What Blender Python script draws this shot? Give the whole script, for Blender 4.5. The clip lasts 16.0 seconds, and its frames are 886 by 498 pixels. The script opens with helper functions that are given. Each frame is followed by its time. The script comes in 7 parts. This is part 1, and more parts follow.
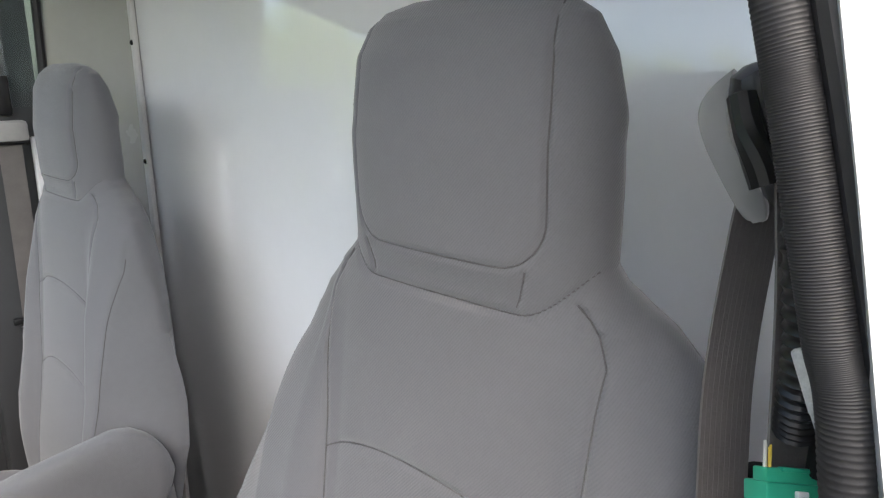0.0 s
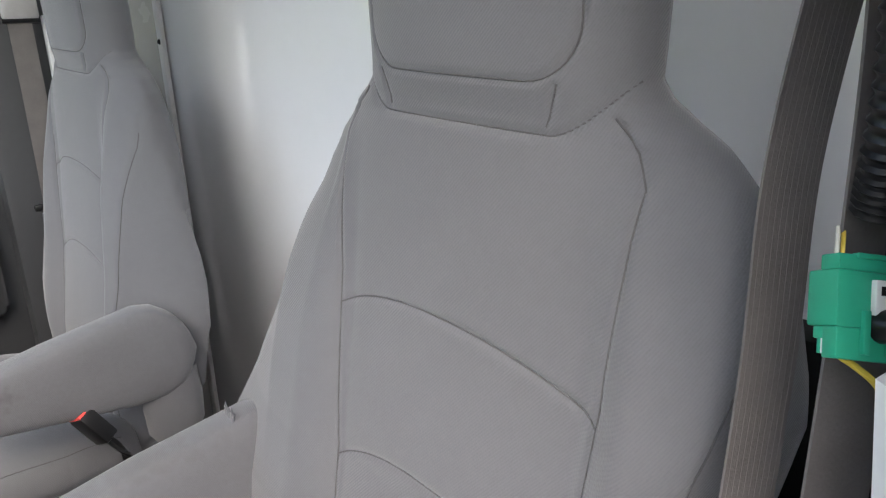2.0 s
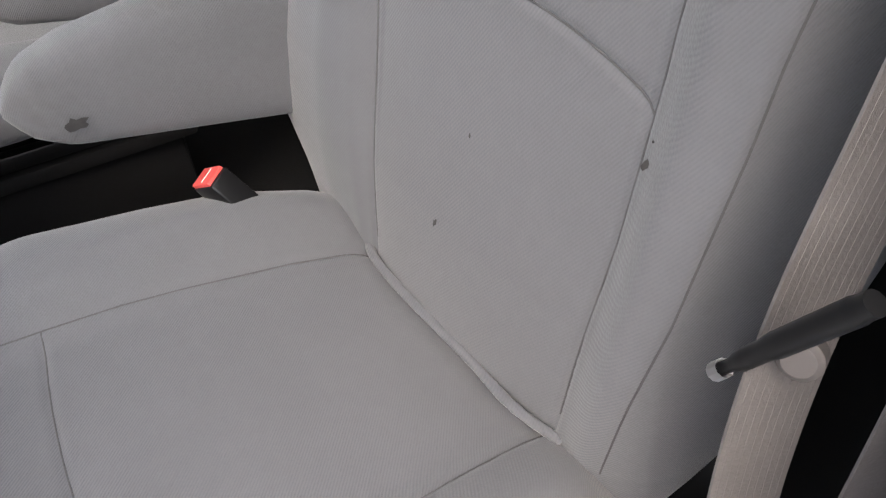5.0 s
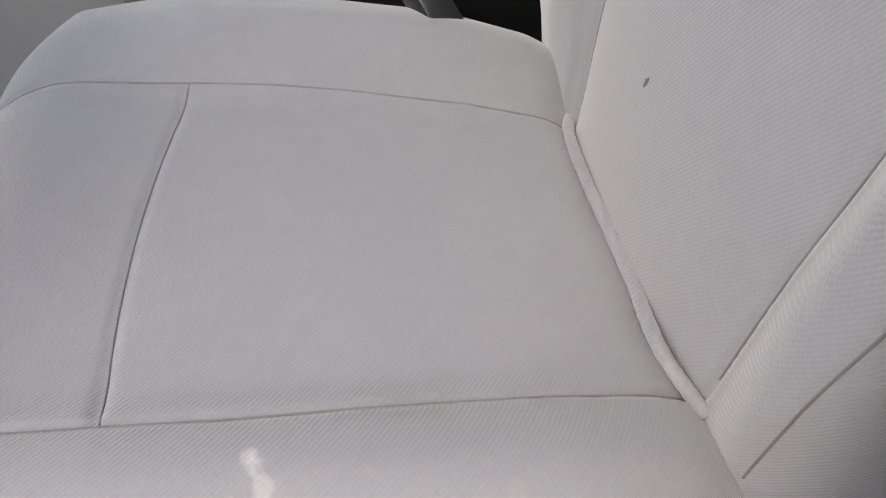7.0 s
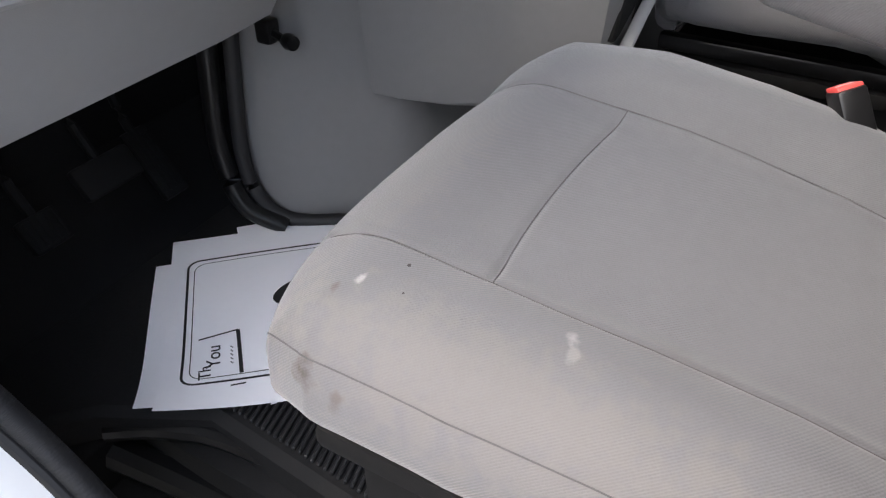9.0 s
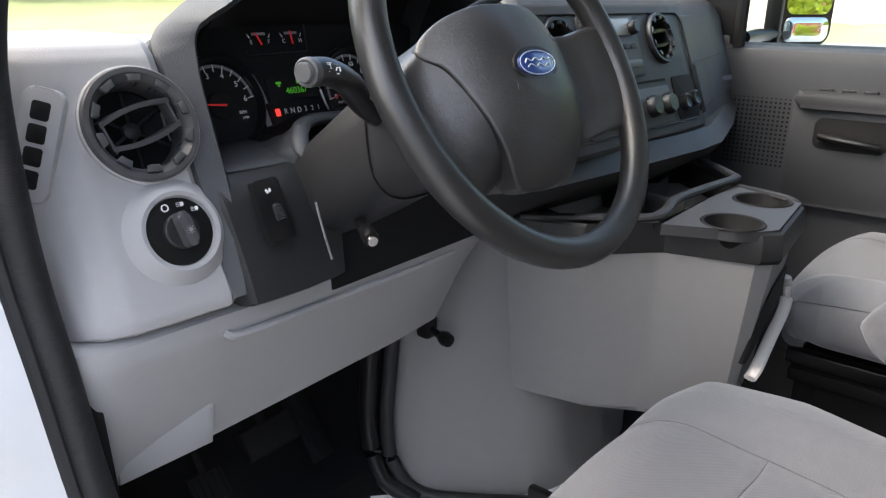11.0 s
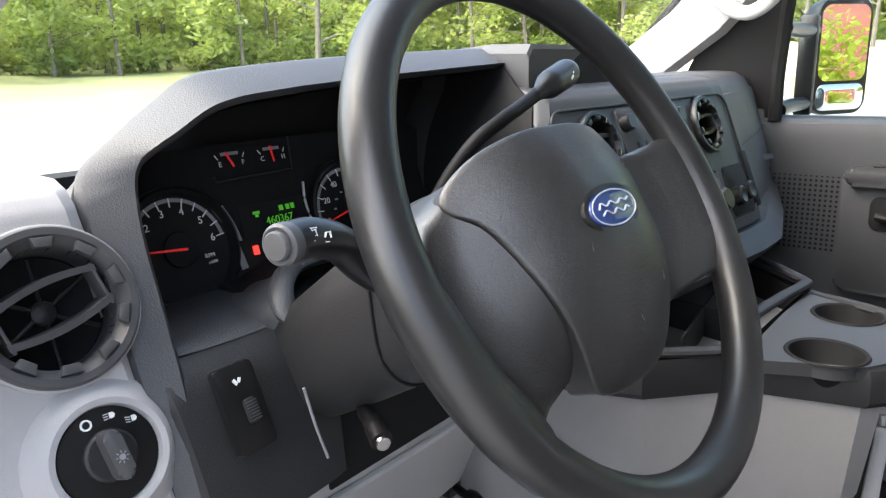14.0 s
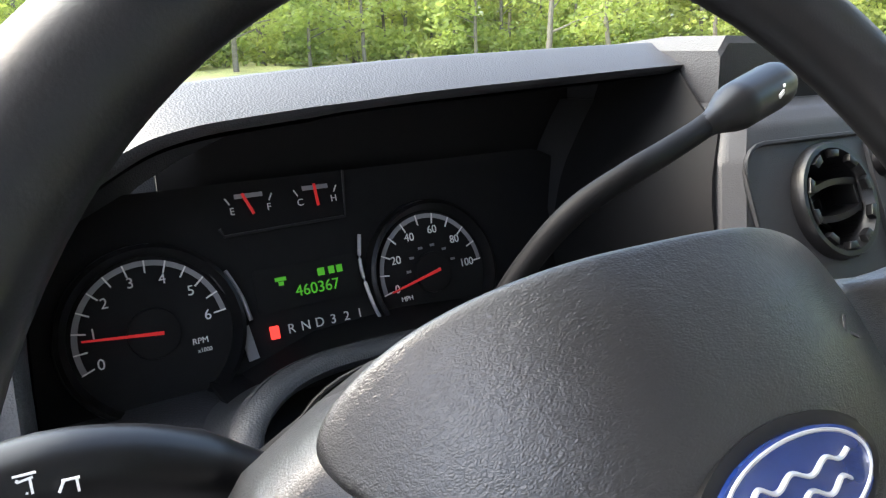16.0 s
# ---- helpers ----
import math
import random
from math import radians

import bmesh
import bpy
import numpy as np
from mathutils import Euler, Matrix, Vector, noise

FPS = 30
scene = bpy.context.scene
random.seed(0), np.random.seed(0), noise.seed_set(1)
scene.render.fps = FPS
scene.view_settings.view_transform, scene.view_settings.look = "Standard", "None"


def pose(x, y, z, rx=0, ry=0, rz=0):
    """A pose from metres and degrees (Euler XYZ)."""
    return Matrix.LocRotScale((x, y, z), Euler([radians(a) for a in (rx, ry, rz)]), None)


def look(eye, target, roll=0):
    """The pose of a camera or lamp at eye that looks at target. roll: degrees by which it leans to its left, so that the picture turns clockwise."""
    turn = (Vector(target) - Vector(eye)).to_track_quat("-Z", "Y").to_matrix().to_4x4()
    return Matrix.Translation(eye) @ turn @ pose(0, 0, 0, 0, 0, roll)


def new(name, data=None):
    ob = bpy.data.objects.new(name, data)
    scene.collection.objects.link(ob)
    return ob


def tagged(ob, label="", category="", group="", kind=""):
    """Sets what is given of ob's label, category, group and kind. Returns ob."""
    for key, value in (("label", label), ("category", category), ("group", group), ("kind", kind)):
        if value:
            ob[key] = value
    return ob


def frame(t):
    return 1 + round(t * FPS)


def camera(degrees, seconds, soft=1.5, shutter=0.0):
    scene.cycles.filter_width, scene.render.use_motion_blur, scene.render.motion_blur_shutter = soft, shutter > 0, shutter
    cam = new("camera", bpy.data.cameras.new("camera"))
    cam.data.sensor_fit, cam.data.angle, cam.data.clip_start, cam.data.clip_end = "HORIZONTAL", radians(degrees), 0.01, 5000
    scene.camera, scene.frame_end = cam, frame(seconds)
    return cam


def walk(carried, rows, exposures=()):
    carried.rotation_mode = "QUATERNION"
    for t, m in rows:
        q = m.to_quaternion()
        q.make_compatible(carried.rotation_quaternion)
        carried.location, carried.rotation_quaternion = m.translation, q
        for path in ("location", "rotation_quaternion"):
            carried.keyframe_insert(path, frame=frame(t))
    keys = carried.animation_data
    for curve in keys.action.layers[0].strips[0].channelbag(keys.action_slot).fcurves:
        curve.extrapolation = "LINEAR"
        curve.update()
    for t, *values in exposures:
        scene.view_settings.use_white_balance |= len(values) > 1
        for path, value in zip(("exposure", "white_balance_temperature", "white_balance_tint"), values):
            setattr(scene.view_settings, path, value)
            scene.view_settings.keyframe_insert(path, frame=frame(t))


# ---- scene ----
cam = camera(63.54, 16.0, soft=1.25)
# seconds, eye in metres, turn in degrees
ROWS = [
    (0, -0.4983, 0.0277, 1.2451, 76.642, 0.631, -134.238),
    (0.5, -0.4983, 0.0222, 1.2292, 75.773, 0.766, -133.828),
    (1, -0.4925, 0.0165, 1.2117, 73.921, 1.370, -133.183),
    (1.5, -0.4848, 0.0093, 1.1854, 72.329, 0.843, -132.404),
    (2, -0.4782, 0.0024, 1.1585, 70.330, 0.802, -132.034),
    (2.5, -0.4720, -0.0150, 1.1298, 67.546, 1.118, -131.665),
    (3, -0.4641, -0.0190, 1.0981, 64.739, 1.089, -131.261),
    (3.5, -0.4627, -0.0199, 1.0586, 62.228, 1.144, -128.901),
    (4, -0.4595, -0.0362, 0.9967, 58.455, 0.241, -128.324),
    (4.5, -0.4488, -0.0552, 0.9323, 53.072, 0.438, -126.266),
    (4.7, -0.4483, -0.0581, 0.9167, 51.689, 1.426, -125.446),
    (7, -0.4143, -0.1426, 0.7542, 46.761, 0.766, -96.668),
    (7.5, -0.4511, -0.1655, 0.7589, 47.434, 0.564, -82.962),
    (8, -0.4992, -0.1728, 0.7785, 48.412, 0.379, -73.141),
    (8.5, -0.5461, -0.1795, 0.7907, 49.917, 0.527, -65.790),
    (9, -0.5768, -0.1690, 0.8083, 52.284, 0.186, -60.178),
    (9.5, -0.6018, -0.1547, 0.8400, 56.559, 0.431, -55.859),
    (10, -0.6250, -0.1508, 0.8844, 61.731, 0.408, -52.987),
    (10.2, -0.6318, -0.1485, 0.8986, 63.996, 0.006, -52.114),
    (12.3, -0.6699, -0.1415, 0.9993, 75.809, 0.691, -50.419),
    (12.5, -0.6630, -0.1347, 0.9998, 75.888, 0.954, -50.495),
    (13, -0.6198, -0.0942, 1.0046, 75.618, 1.285, -51.937),
    (13.5, -0.5556, -0.0450, 0.9970, 75.950, 1.699, -52.967),
    (14, -0.4844, 0.0264, 0.9899, 75.763, 1.669, -51.148),
    (14.5, -0.4046, 0.0742, 0.9879, 74.702, 1.295, -50.030),
    (15, -0.3188, 0.0920, 0.9922, 75.410, 1.570, -45.500),
    (15.5, -0.2638, 0.1142, 1.0050, 75.880, 1.520, -40.090),
    (16, -0.2016, 0.1527, 0.9996, 75.569, 1.755, -33.338),
]
EXPOSURES = [(0.0, 1.97), (2.0, 2.0), (3.5, 1.9), (4.7, 1.9), (7.0, 2.3), (8.5, 1.95), (10.0, 2.1), (12.5, 2.42), (15.0, 2.68), (16.0, 2.75)]
walk(cam, [(t, pose(*p)) for t, *p in ROWS], EXPOSURES)

from mathutils.geometry import tessellate_polygon

# ---- light ----
world = bpy.data.worlds.new("sky")
scene.world = world
world.use_nodes = True
_nt = world.node_tree
_sky = _nt.nodes.new("ShaderNodeTexSky")
_sky.sky_type = "NISHITA"
_sky.sun_disc = False
_sky.sun_elevation, _sky.sun_rotation = radians(50), radians(307)
_sky.air_density, _sky.dust_density, _sky.ozone_density = 1.0, 5.0, 1.2
_nt.links.new(_sky.outputs[0], _nt.nodes["Background"].inputs[0])
_nt.nodes["Background"].inputs[1].default_value = 0.15
sun_data = bpy.data.lights.new("sun", "SUN")
sun_data.energy, sun_data.angle, sun_data.color = 1.5, radians(105), (1.0, 0.99, 0.985)
sun = new("sun", sun_data)
sun.matrix_world = look((-3.9, 2.9, 5.7), (0, 0, 0))

# ---- materials ----


def mat(name, color, rough=0.5, metal=0.0, vary=0.12, scale=6.0, grain=0.0, grain_scale=400.0, coat=0.0, spec=0.5, fuzz=0.0, pattern=""):
    """A surface with two scales of variation in tone and a fine relief."""
    m = bpy.data.materials.new(name)
    m.use_nodes = True
    nt = m.node_tree
    b = nt.nodes["Principled BSDF"]
    b.inputs["Roughness"].default_value = rough
    b.inputs["Metallic"].default_value = metal
    b.inputs["Coat Weight"].default_value = coat
    b.inputs["Specular IOR Level"].default_value = spec
    b.inputs["Sheen Weight"].default_value = fuzz
    tc = nt.nodes.new("ShaderNodeTexCoord")
    n1 = nt.nodes.new("ShaderNodeTexNoise")
    n1.inputs["Scale"].default_value, n1.inputs["Detail"].default_value = scale, 6
    n2 = nt.nodes.new("ShaderNodeTexNoise")
    n2.inputs["Scale"].default_value, n2.inputs["Detail"].default_value = scale * 14, 4
    for n in (n1, n2):
        nt.links.new(tc.outputs["Object"], n.inputs["Vector"])
    add = nt.nodes.new("ShaderNodeMath")
    add.operation = "MULTIPLY_ADD"
    nt.links.new(n2.outputs[0], add.inputs[0])
    add.inputs[1].default_value = 0.5
    nt.links.new(n1.outputs[0], add.inputs[2])
    ramp = nt.nodes.new("ShaderNodeMapRange")
    nt.links.new(add.outputs[0], ramp.inputs[0])
    ramp.inputs[1].default_value, ramp.inputs[2].default_value = 0.45, 1.05
    ramp.inputs[3].default_value, ramp.inputs[4].default_value = 1 - vary, 1 + vary
    mul = nt.nodes.new("ShaderNodeVectorMath")
    mul.operation = "SCALE"
    mul.inputs[0].default_value = color
    nt.links.new(ramp.outputs[0], mul.inputs[3])
    nt.links.new(mul.outputs[0], b.inputs["Base Color"])
    rr = nt.nodes.new("ShaderNodeMapRange")
    nt.links.new(n1.outputs[0], rr.inputs[0])
    rr.inputs[3].default_value, rr.inputs[4].default_value = max(rough - 0.08, 0.02), min(rough + 0.08, 1)
    nt.links.new(rr.outputs[0], b.inputs["Roughness"])
    if grain:
        bump = nt.nodes.new("ShaderNodeBump")
        bump.inputs["Strength"].default_value = grain
        bump.inputs["Distance"].default_value = 0.001
        if pattern == "knit":
            w = nt.nodes.new("ShaderNodeTexWave")
            w.bands_direction = "DIAGONAL"
            w.inputs["Scale"].default_value, w.inputs["Distortion"].default_value = grain_scale, 0.6
            w.inputs["Detail"].default_value, w.inputs["Detail Scale"].default_value = 2, 3
            nt.links.new(tc.outputs["Object"], w.inputs["Vector"])
            v = nt.nodes.new("ShaderNodeTexVoronoi")
            v.inputs["Scale"].default_value = grain_scale * 2.4
            nt.links.new(tc.outputs["Object"], v.inputs["Vector"])
            ad = nt.nodes.new("ShaderNodeMath")
            nt.links.new(w.outputs[1], ad.inputs[0])
            nt.links.new(v.outputs[0], ad.inputs[1])
            nt.links.new(ad.outputs[0], bump.inputs["Height"])
            weave, dot = nt.nodes.new("ShaderNodeMapRange"), nt.nodes.new("ShaderNodeVectorMath")
            nt.links.new(ad.outputs[0], weave.inputs[0])
            weave.inputs[1].default_value, weave.inputs[2].default_value = 0.2, 1.4
            weave.inputs[3].default_value, weave.inputs[4].default_value = 0.95, 1.045
            dot.operation = "SCALE"
            nt.links.new(mul.outputs[0], dot.inputs[0])
            nt.links.new(weave.outputs[0], dot.inputs[3])
            nt.links.new(dot.outputs[0], b.inputs["Base Color"])
        elif pattern == "leather":
            mp = nt.nodes.new("ShaderNodeMapping")
            mp.inputs["Scale"].default_value = (0.7, 1.5, 1.5)
            nt.links.new(tc.outputs["Object"], mp.inputs["Vector"])
            wr, fold = nt.nodes.new("ShaderNodeTexNoise"), nt.nodes.new("ShaderNodeTexVoronoi")
            wr.inputs["Scale"].default_value, wr.inputs["Detail"].default_value, wr.inputs["Distortion"].default_value = grain_scale * 0.25, 7, 1.5
            fold.feature = "DISTANCE_TO_EDGE"
            fold.inputs["Scale"].default_value = grain_scale
            nt.links.new(mp.outputs[0], wr.inputs["Vector"])
            nt.links.new(mp.outputs[0], fold.inputs["Vector"])
            ad = nt.nodes.new("ShaderNodeMath")
            ad.operation = "MULTIPLY_ADD"
            nt.links.new(fold.outputs["Distance"], ad.inputs[0])
            ad.inputs[1].default_value = 0.6
            nt.links.new(wr.outputs[0], ad.inputs[2])
            nt.links.new(ad.outputs[0], bump.inputs["Height"])
        elif pattern == "pebble":
            v = nt.nodes.new("ShaderNodeTexVoronoi")
            v.inputs["Scale"].default_value = grain_scale
            nt.links.new(tc.outputs["Object"], v.inputs["Vector"])
            nt.links.new(v.outputs[0], bump.inputs["Height"])
        else:
            n3 = nt.nodes.new("ShaderNodeTexNoise")
            n3.inputs["Scale"].default_value, n3.inputs["Detail"].default_value = grain_scale, 8
            nt.links.new(tc.outputs["Object"], n3.inputs["Vector"])
            nt.links.new(n3.outputs[0], bump.inputs["Height"])
        nt.links.new(bump.outputs[0], b.inputs["Normal"])
    return m


def glow(name, color, strength):
    m = bpy.data.materials.new(name)
    m.use_nodes = True
    b = m.node_tree.nodes["Principled BSDF"]
    b.inputs["Base Color"].default_value = (*color, 1)
    b.inputs["Emission Color"].default_value = (*color, 1)
    b.inputs["Emission Strength"].default_value = strength
    return m


FABRIC = mat("seat_fabric", (0.116, 0.117, 0.125), 0.92, vary=0.06, scale=5, grain=0.2, grain_scale=190, fuzz=0.25, spec=0.2, pattern="knit")
SEAM = mat("seam_thread", (0.07, 0.068, 0.07), 0.9, vary=0.2, scale=60)
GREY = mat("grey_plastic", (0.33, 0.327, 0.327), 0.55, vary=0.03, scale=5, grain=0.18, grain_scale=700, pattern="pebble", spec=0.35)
KNEE = mat("knee_panel_plastic", (0.30, 0.297, 0.297), 0.6, vary=0.04, scale=5, grain=0.15, grain_scale=600, pattern="pebble", spec=0.3)
HUB = mat("hub_vinyl", (0.011, 0.0108, 0.0108), 0.37, vary=0.18, scale=12, grain=0.34, grain_scale=800, spec=0.8, pattern="leather")
GREY_ENGINE = mat("grey_cover_plastic", (0.19, 0.188, 0.189), 0.6, vary=0.05, scale=4, grain=0.15, grain_scale=600, pattern="pebble", spec=0.3)
CHAR = mat("charcoal_plastic", (0.0135, 0.0138, 0.0148), 0.5, vary=0.08, scale=7, grain=0.2, grain_scale=700, pattern="pebble", spec=0.35)
DASHTOP = mat("dash_pad", (0.036, 0.038, 0.041), 0.5, vary=0.08, scale=7, grain=0.3, grain_scale=650, pattern="pebble", spec=0.5)
STACK = mat("stack_plastic", (0.026, 0.0268, 0.0288), 0.52, vary=0.06, scale=7, grain=0.15, grain_scale=700, pattern="pebble")
LEVER = mat("lever_enamel", (0.006, 0.006, 0.0065), 0.55, vary=0.1, scale=8, spec=0.12)
BLACK = mat("black_plastic", (0.007, 0.007, 0.0075), 0.34, vary=0.1, scale=8, spec=0.35)
MATTE = mat("matte_black", (0.0062, 0.0062, 0.0066), 0.75, vary=0.2, scale=8, spec=0.22)
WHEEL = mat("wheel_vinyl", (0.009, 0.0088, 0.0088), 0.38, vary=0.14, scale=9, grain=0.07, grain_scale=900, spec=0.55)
RUBBER = mat("rubber_seal", (0.011, 0.011, 0.0125), 0.6, vary=0.15, scale=20, grain=0.2, grain_scale=300)
CARPET = mat("floor_rubber", (0.010, 0.010, 0.0105), 0.75, vary=0.3, scale=10, grain=0.5, grain_scale=200, spec=0.25)
WHITE = mat("white_paint", (0.80, 0.81, 0.82), 0.3, vary=0.02, scale=3, coat=0.5)
PANEL = mat("white_gelcoat_panel", (0.84, 0.85, 0.87), 0.07, vary=0.02, scale=2.5, coat=1.0, spec=0.9)
PILLAR = mat("pale_grey_trim", (0.47, 0.465, 0.46), 0.6, vary=0.03, scale=5, grain=0.15, grain_scale=700, pattern="pebble")
DOORDARK = mat("dark_grey_door_trim", (0.030, 0.032, 0.035), 0.55, vary=0.08, scale=6, grain=0.2, grain_scale=600, pattern="pebble")
BELT = mat("belt_webbing", (0.12, 0.11, 0.107), 0.75, vary=0.15, scale=30, grain=0.4, grain_scale=500)
GREEN = mat("green_connector", (0.02, 0.33, 0.20), 0.4, vary=0.06, scale=20)
RED = mat("red_button", (0.75, 0.09, 0.08), 0.4, vary=0.06, scale=40)
CHROME = mat("bright_metal", (0.6, 0.6, 0.6), 0.28, metal=1.0, vary=0.05)
PAPER = mat("white_paper", (0.82, 0.82, 0.86), 0.8, vary=0.02, scale=8)
INK = mat("black_ink", (0.012, 0.012, 0.013), 0.7, vary=0.1, scale=30)
BLUE = mat("blue_enamel", (0.012, 0.035, 0.17), 0.25, vary=0.1, scale=40, coat=0.6)
SILVER = mat("silver_mark", (0.55, 0.56, 0.58), 0.35, metal=0.6, vary=0.05)
WHITEMARK = mat("white_marking", (0.75, 0.75, 0.73), 0.6, vary=0.05)
SCUFF = mat("scuffed_vinyl", (0.035, 0.035, 0.036), 0.6, vary=0.3, scale=200)
GREYMARK = mat("grey_marking", (0.22, 0.22, 0.23), 0.6, vary=0.05)
NEEDLE = glow("lit_red_needle", (0.42, 0.012, 0.012), 0.09)
LCD = glow("lit_green_digits", (0.06, 0.34, 0.015), 0.09)
REDLIT = glow("lit_red_letter", (0.9, 0.04, 0.03), 0.3)
MIRROR = mat("mirror_glass", (0.88, 0.88, 0.88), 0.02, metal=1.0, vary=0.0)
for _link in list(MIRROR.node_tree.nodes["Principled BSDF"].inputs["Roughness"].links):
    MIRROR.node_tree.links.remove(_link)
MIRROR.node_tree.nodes["Principled BSDF"].inputs["Roughness"].default_value = 0.01


def glass_mat():
    m = bpy.data.materials.new("clear_glass")
    m.use_nodes = True
    nt = m.node_tree
    nt.nodes.remove(nt.nodes["Principled BSDF"])
    mix, tr, gl = (nt.nodes.new("ShaderNode" + k) for k in ("MixShader", "BsdfTransparent", "BsdfGlossy"))
    gl.inputs["Roughness"].default_value = 0.01
    tr.inputs[0].default_value = (0.9, 0.95, 0.93, 1)
    mix.inputs[0].default_value = 0.05
    nt.links.new(tr.outputs[0], mix.inputs[1])
    nt.links.new(gl.outputs[0], mix.inputs[2])
    nt.links.new(mix.outputs[0], nt.nodes["Material Output"].inputs[0])
    return m


GLASS = glass_mat()


def stained(m, spots):
    """Adds soft ragged stains and painted glints to a fabric: place, radii, colour and strength of each."""
    nt = m.node_tree
    b = nt.nodes["Principled BSDF"]
    src = b.inputs["Base Color"].links[0].from_socket
    tc, nz = nt.nodes.new("ShaderNodeTexCoord"), nt.nodes.new("ShaderNodeTexNoise")
    nz.inputs["Scale"].default_value, nz.inputs["Detail"].default_value = 70, 6
    nt.links.new(tc.outputs["Object"], nz.inputs["Vector"])
    for place, radii, color, strength in spots:
        off, mul, ln = (nt.nodes.new("ShaderNodeVectorMath") for _ in range(3))
        off.operation, mul.operation, ln.operation = "SUBTRACT", "MULTIPLY", "LENGTH"
        nt.links.new(tc.outputs["Object"], off.inputs[0])
        off.inputs[1].default_value = place
        nt.links.new(off.outputs[0], mul.inputs[0])
        mul.inputs[1].default_value = [1 / r for r in radii]
        nt.links.new(mul.outputs[0], ln.inputs[0])
        rag = nt.nodes.new("ShaderNodeMath")
        rag.operation = "MULTIPLY_ADD"
        nt.links.new(nz.outputs[0], rag.inputs[0])
        rag.inputs[1].default_value = 2.2
        nt.links.new(ln.outputs["Value"], rag.inputs[2])
        mask = nt.nodes.new("ShaderNodeMapRange")
        mask.interpolation_type = "SMOOTHSTEP"
        nt.links.new(rag.outputs[0], mask.inputs[0])
        mask.inputs[1].default_value, mask.inputs[2].default_value = 2.15, 1.35
        mask.inputs[3].default_value, mask.inputs[4].default_value = 0.0, strength
        mix = nt.nodes.new("ShaderNodeMix")
        mix.data_type = "RGBA"
        nt.links.new(mask.outputs[0], mix.inputs[0])
        nt.links.new(src, mix.inputs[6])
        mix.inputs[7].default_value = (*color, 1)
        src = mix.outputs[2]
    nt.links.new(src, b.inputs["Base Color"])
    return m


CUSHION_CLOTH = stained(mat("stained_glint_seat_fabric", (0.116, 0.117, 0.125), 0.92, vary=0.07, scale=5, grain=0.24, grain_scale=190, fuzz=0.25, spec=0.2, pattern="knit"), [
    ((-0.30, -0.05, 0.44), (0.06, 0.24, 0.2), (0.160, 0.150, 0.140), 0.4),
    ((-0.10, 0.13, 0.44), (0.26, 0.05, 0.2), (0.155, 0.147, 0.140), 0.3),
    ((-0.274, 0.094, 0.455), (0.010, 0.006, 0.03), (0.065, 0.052, 0.038), 0.85),
    ((-0.262, 0.083, 0.455), (0.007, 0.006, 0.03), (0.40, 0.39, 0.38), 0.8),
    # these two pale spots paint a glint into the bolster's cloth
    ((-0.235, -0.073, 0.458), (0.010, 0.0075, 0.03), (0.34, 0.33, 0.33), 0.6),
    ((-0.252, -0.078, 0.458), (0.012, 0.005, 0.03), (0.26, 0.25, 0.25), 0.4),
    ((-0.325, 0.092, 0.43), (0.010, 0.012, 0.02), (0.055, 0.046, 0.036), 0.8),
    ((-0.330, 0.06, 0.42), (0.006, 0.008, 0.015), (0.075, 0.064, 0.052), 0.6),
    ((-0.20, -0.15, 0.45), (0.02, 0.05, 0.03), (0.105, 0.10, 0.10), 0.35)])
ARM_CLOTH = stained(mat("scuffed_armrest_fabric", (0.116, 0.117, 0.125), 0.92, vary=0.10, scale=9, grain=0.24, grain_scale=190, fuzz=0.25, spec=0.2, pattern="knit"), [
    ((0.268, -0.06, 0.60), (0.05, 0.05, 0.05), (0.08, 0.076, 0.076), 0.4),
    ((0.268, -0.20, 0.66), (0.05, 0.10, 0.015), (0.085, 0.082, 0.08), 0.4),
    ((0.665, -0.09, 0.62), (0.05, 0.05, 0.03), (0.07, 0.066, 0.066), 0.45)])

# ---- mesh helpers ----


def dense(rings, step):
    """Rings cut finer both ways, at most step apart."""
    def cut(a, b, k):
        return [[tuple(p + (q - p) * s / k for p, q in zip(u, v)) for u, v in zip(a, b)] for s in range(k)]

    def gap(u, v):
        return math.dist(u, v)

    n = len(rings[0])
    cols = [max(1, math.ceil(max(gap(r[i], r[(i + 1) % n]) for r in rings) / step)) for i in range(n)]
    fine = []
    for r in rings:
        row = []
        for i in range(n):
            u, v = r[i], r[(i + 1) % n]
            row += [tuple(p + (q - p) * s / cols[i] for p, q in zip(u, v)) for s in range(cols[i])]
        fine.append(row)
    out = []
    for a, b in zip(fine, fine[1:]):
        out += cut(a, b, max(1, math.ceil(max(gap(u, v) for u, v in zip(a, b)) / step)))
    return out + [fine[-1]]


def punch(bm, c, n, r, depth=0.03):
    """Opens a round hole of radius r about c along n."""
    n, c = Vector(n).normalized(), Vector(c)
    gone = []
    for f in bm.faces:
        d = f.calc_center_median() - c
        h = d.dot(n)
        if abs(h) < depth and (d - n * h).length < r:
            gone.append(f)
    bmesh.ops.delete(bm, geom=gone, context="FACES")
    return bm


def mesh_of(name, bm, material, sharp=35):
    me = bpy.data.meshes.new(name)
    bmesh.ops.recalc_face_normals(bm, faces=bm.faces)
    bm.to_mesh(me)
    bm.free()
    for p in me.polygons:
        p.use_smooth = True
    me.set_sharp_from_angle(angle=radians(sharp))
    me.materials.append(material)
    return me


def thing(name, label, category, group="", kind="", at=(0, 0, 0)):
    ob = new(name)
    ob.location = at
    return tagged(ob, label, category, group, kind)


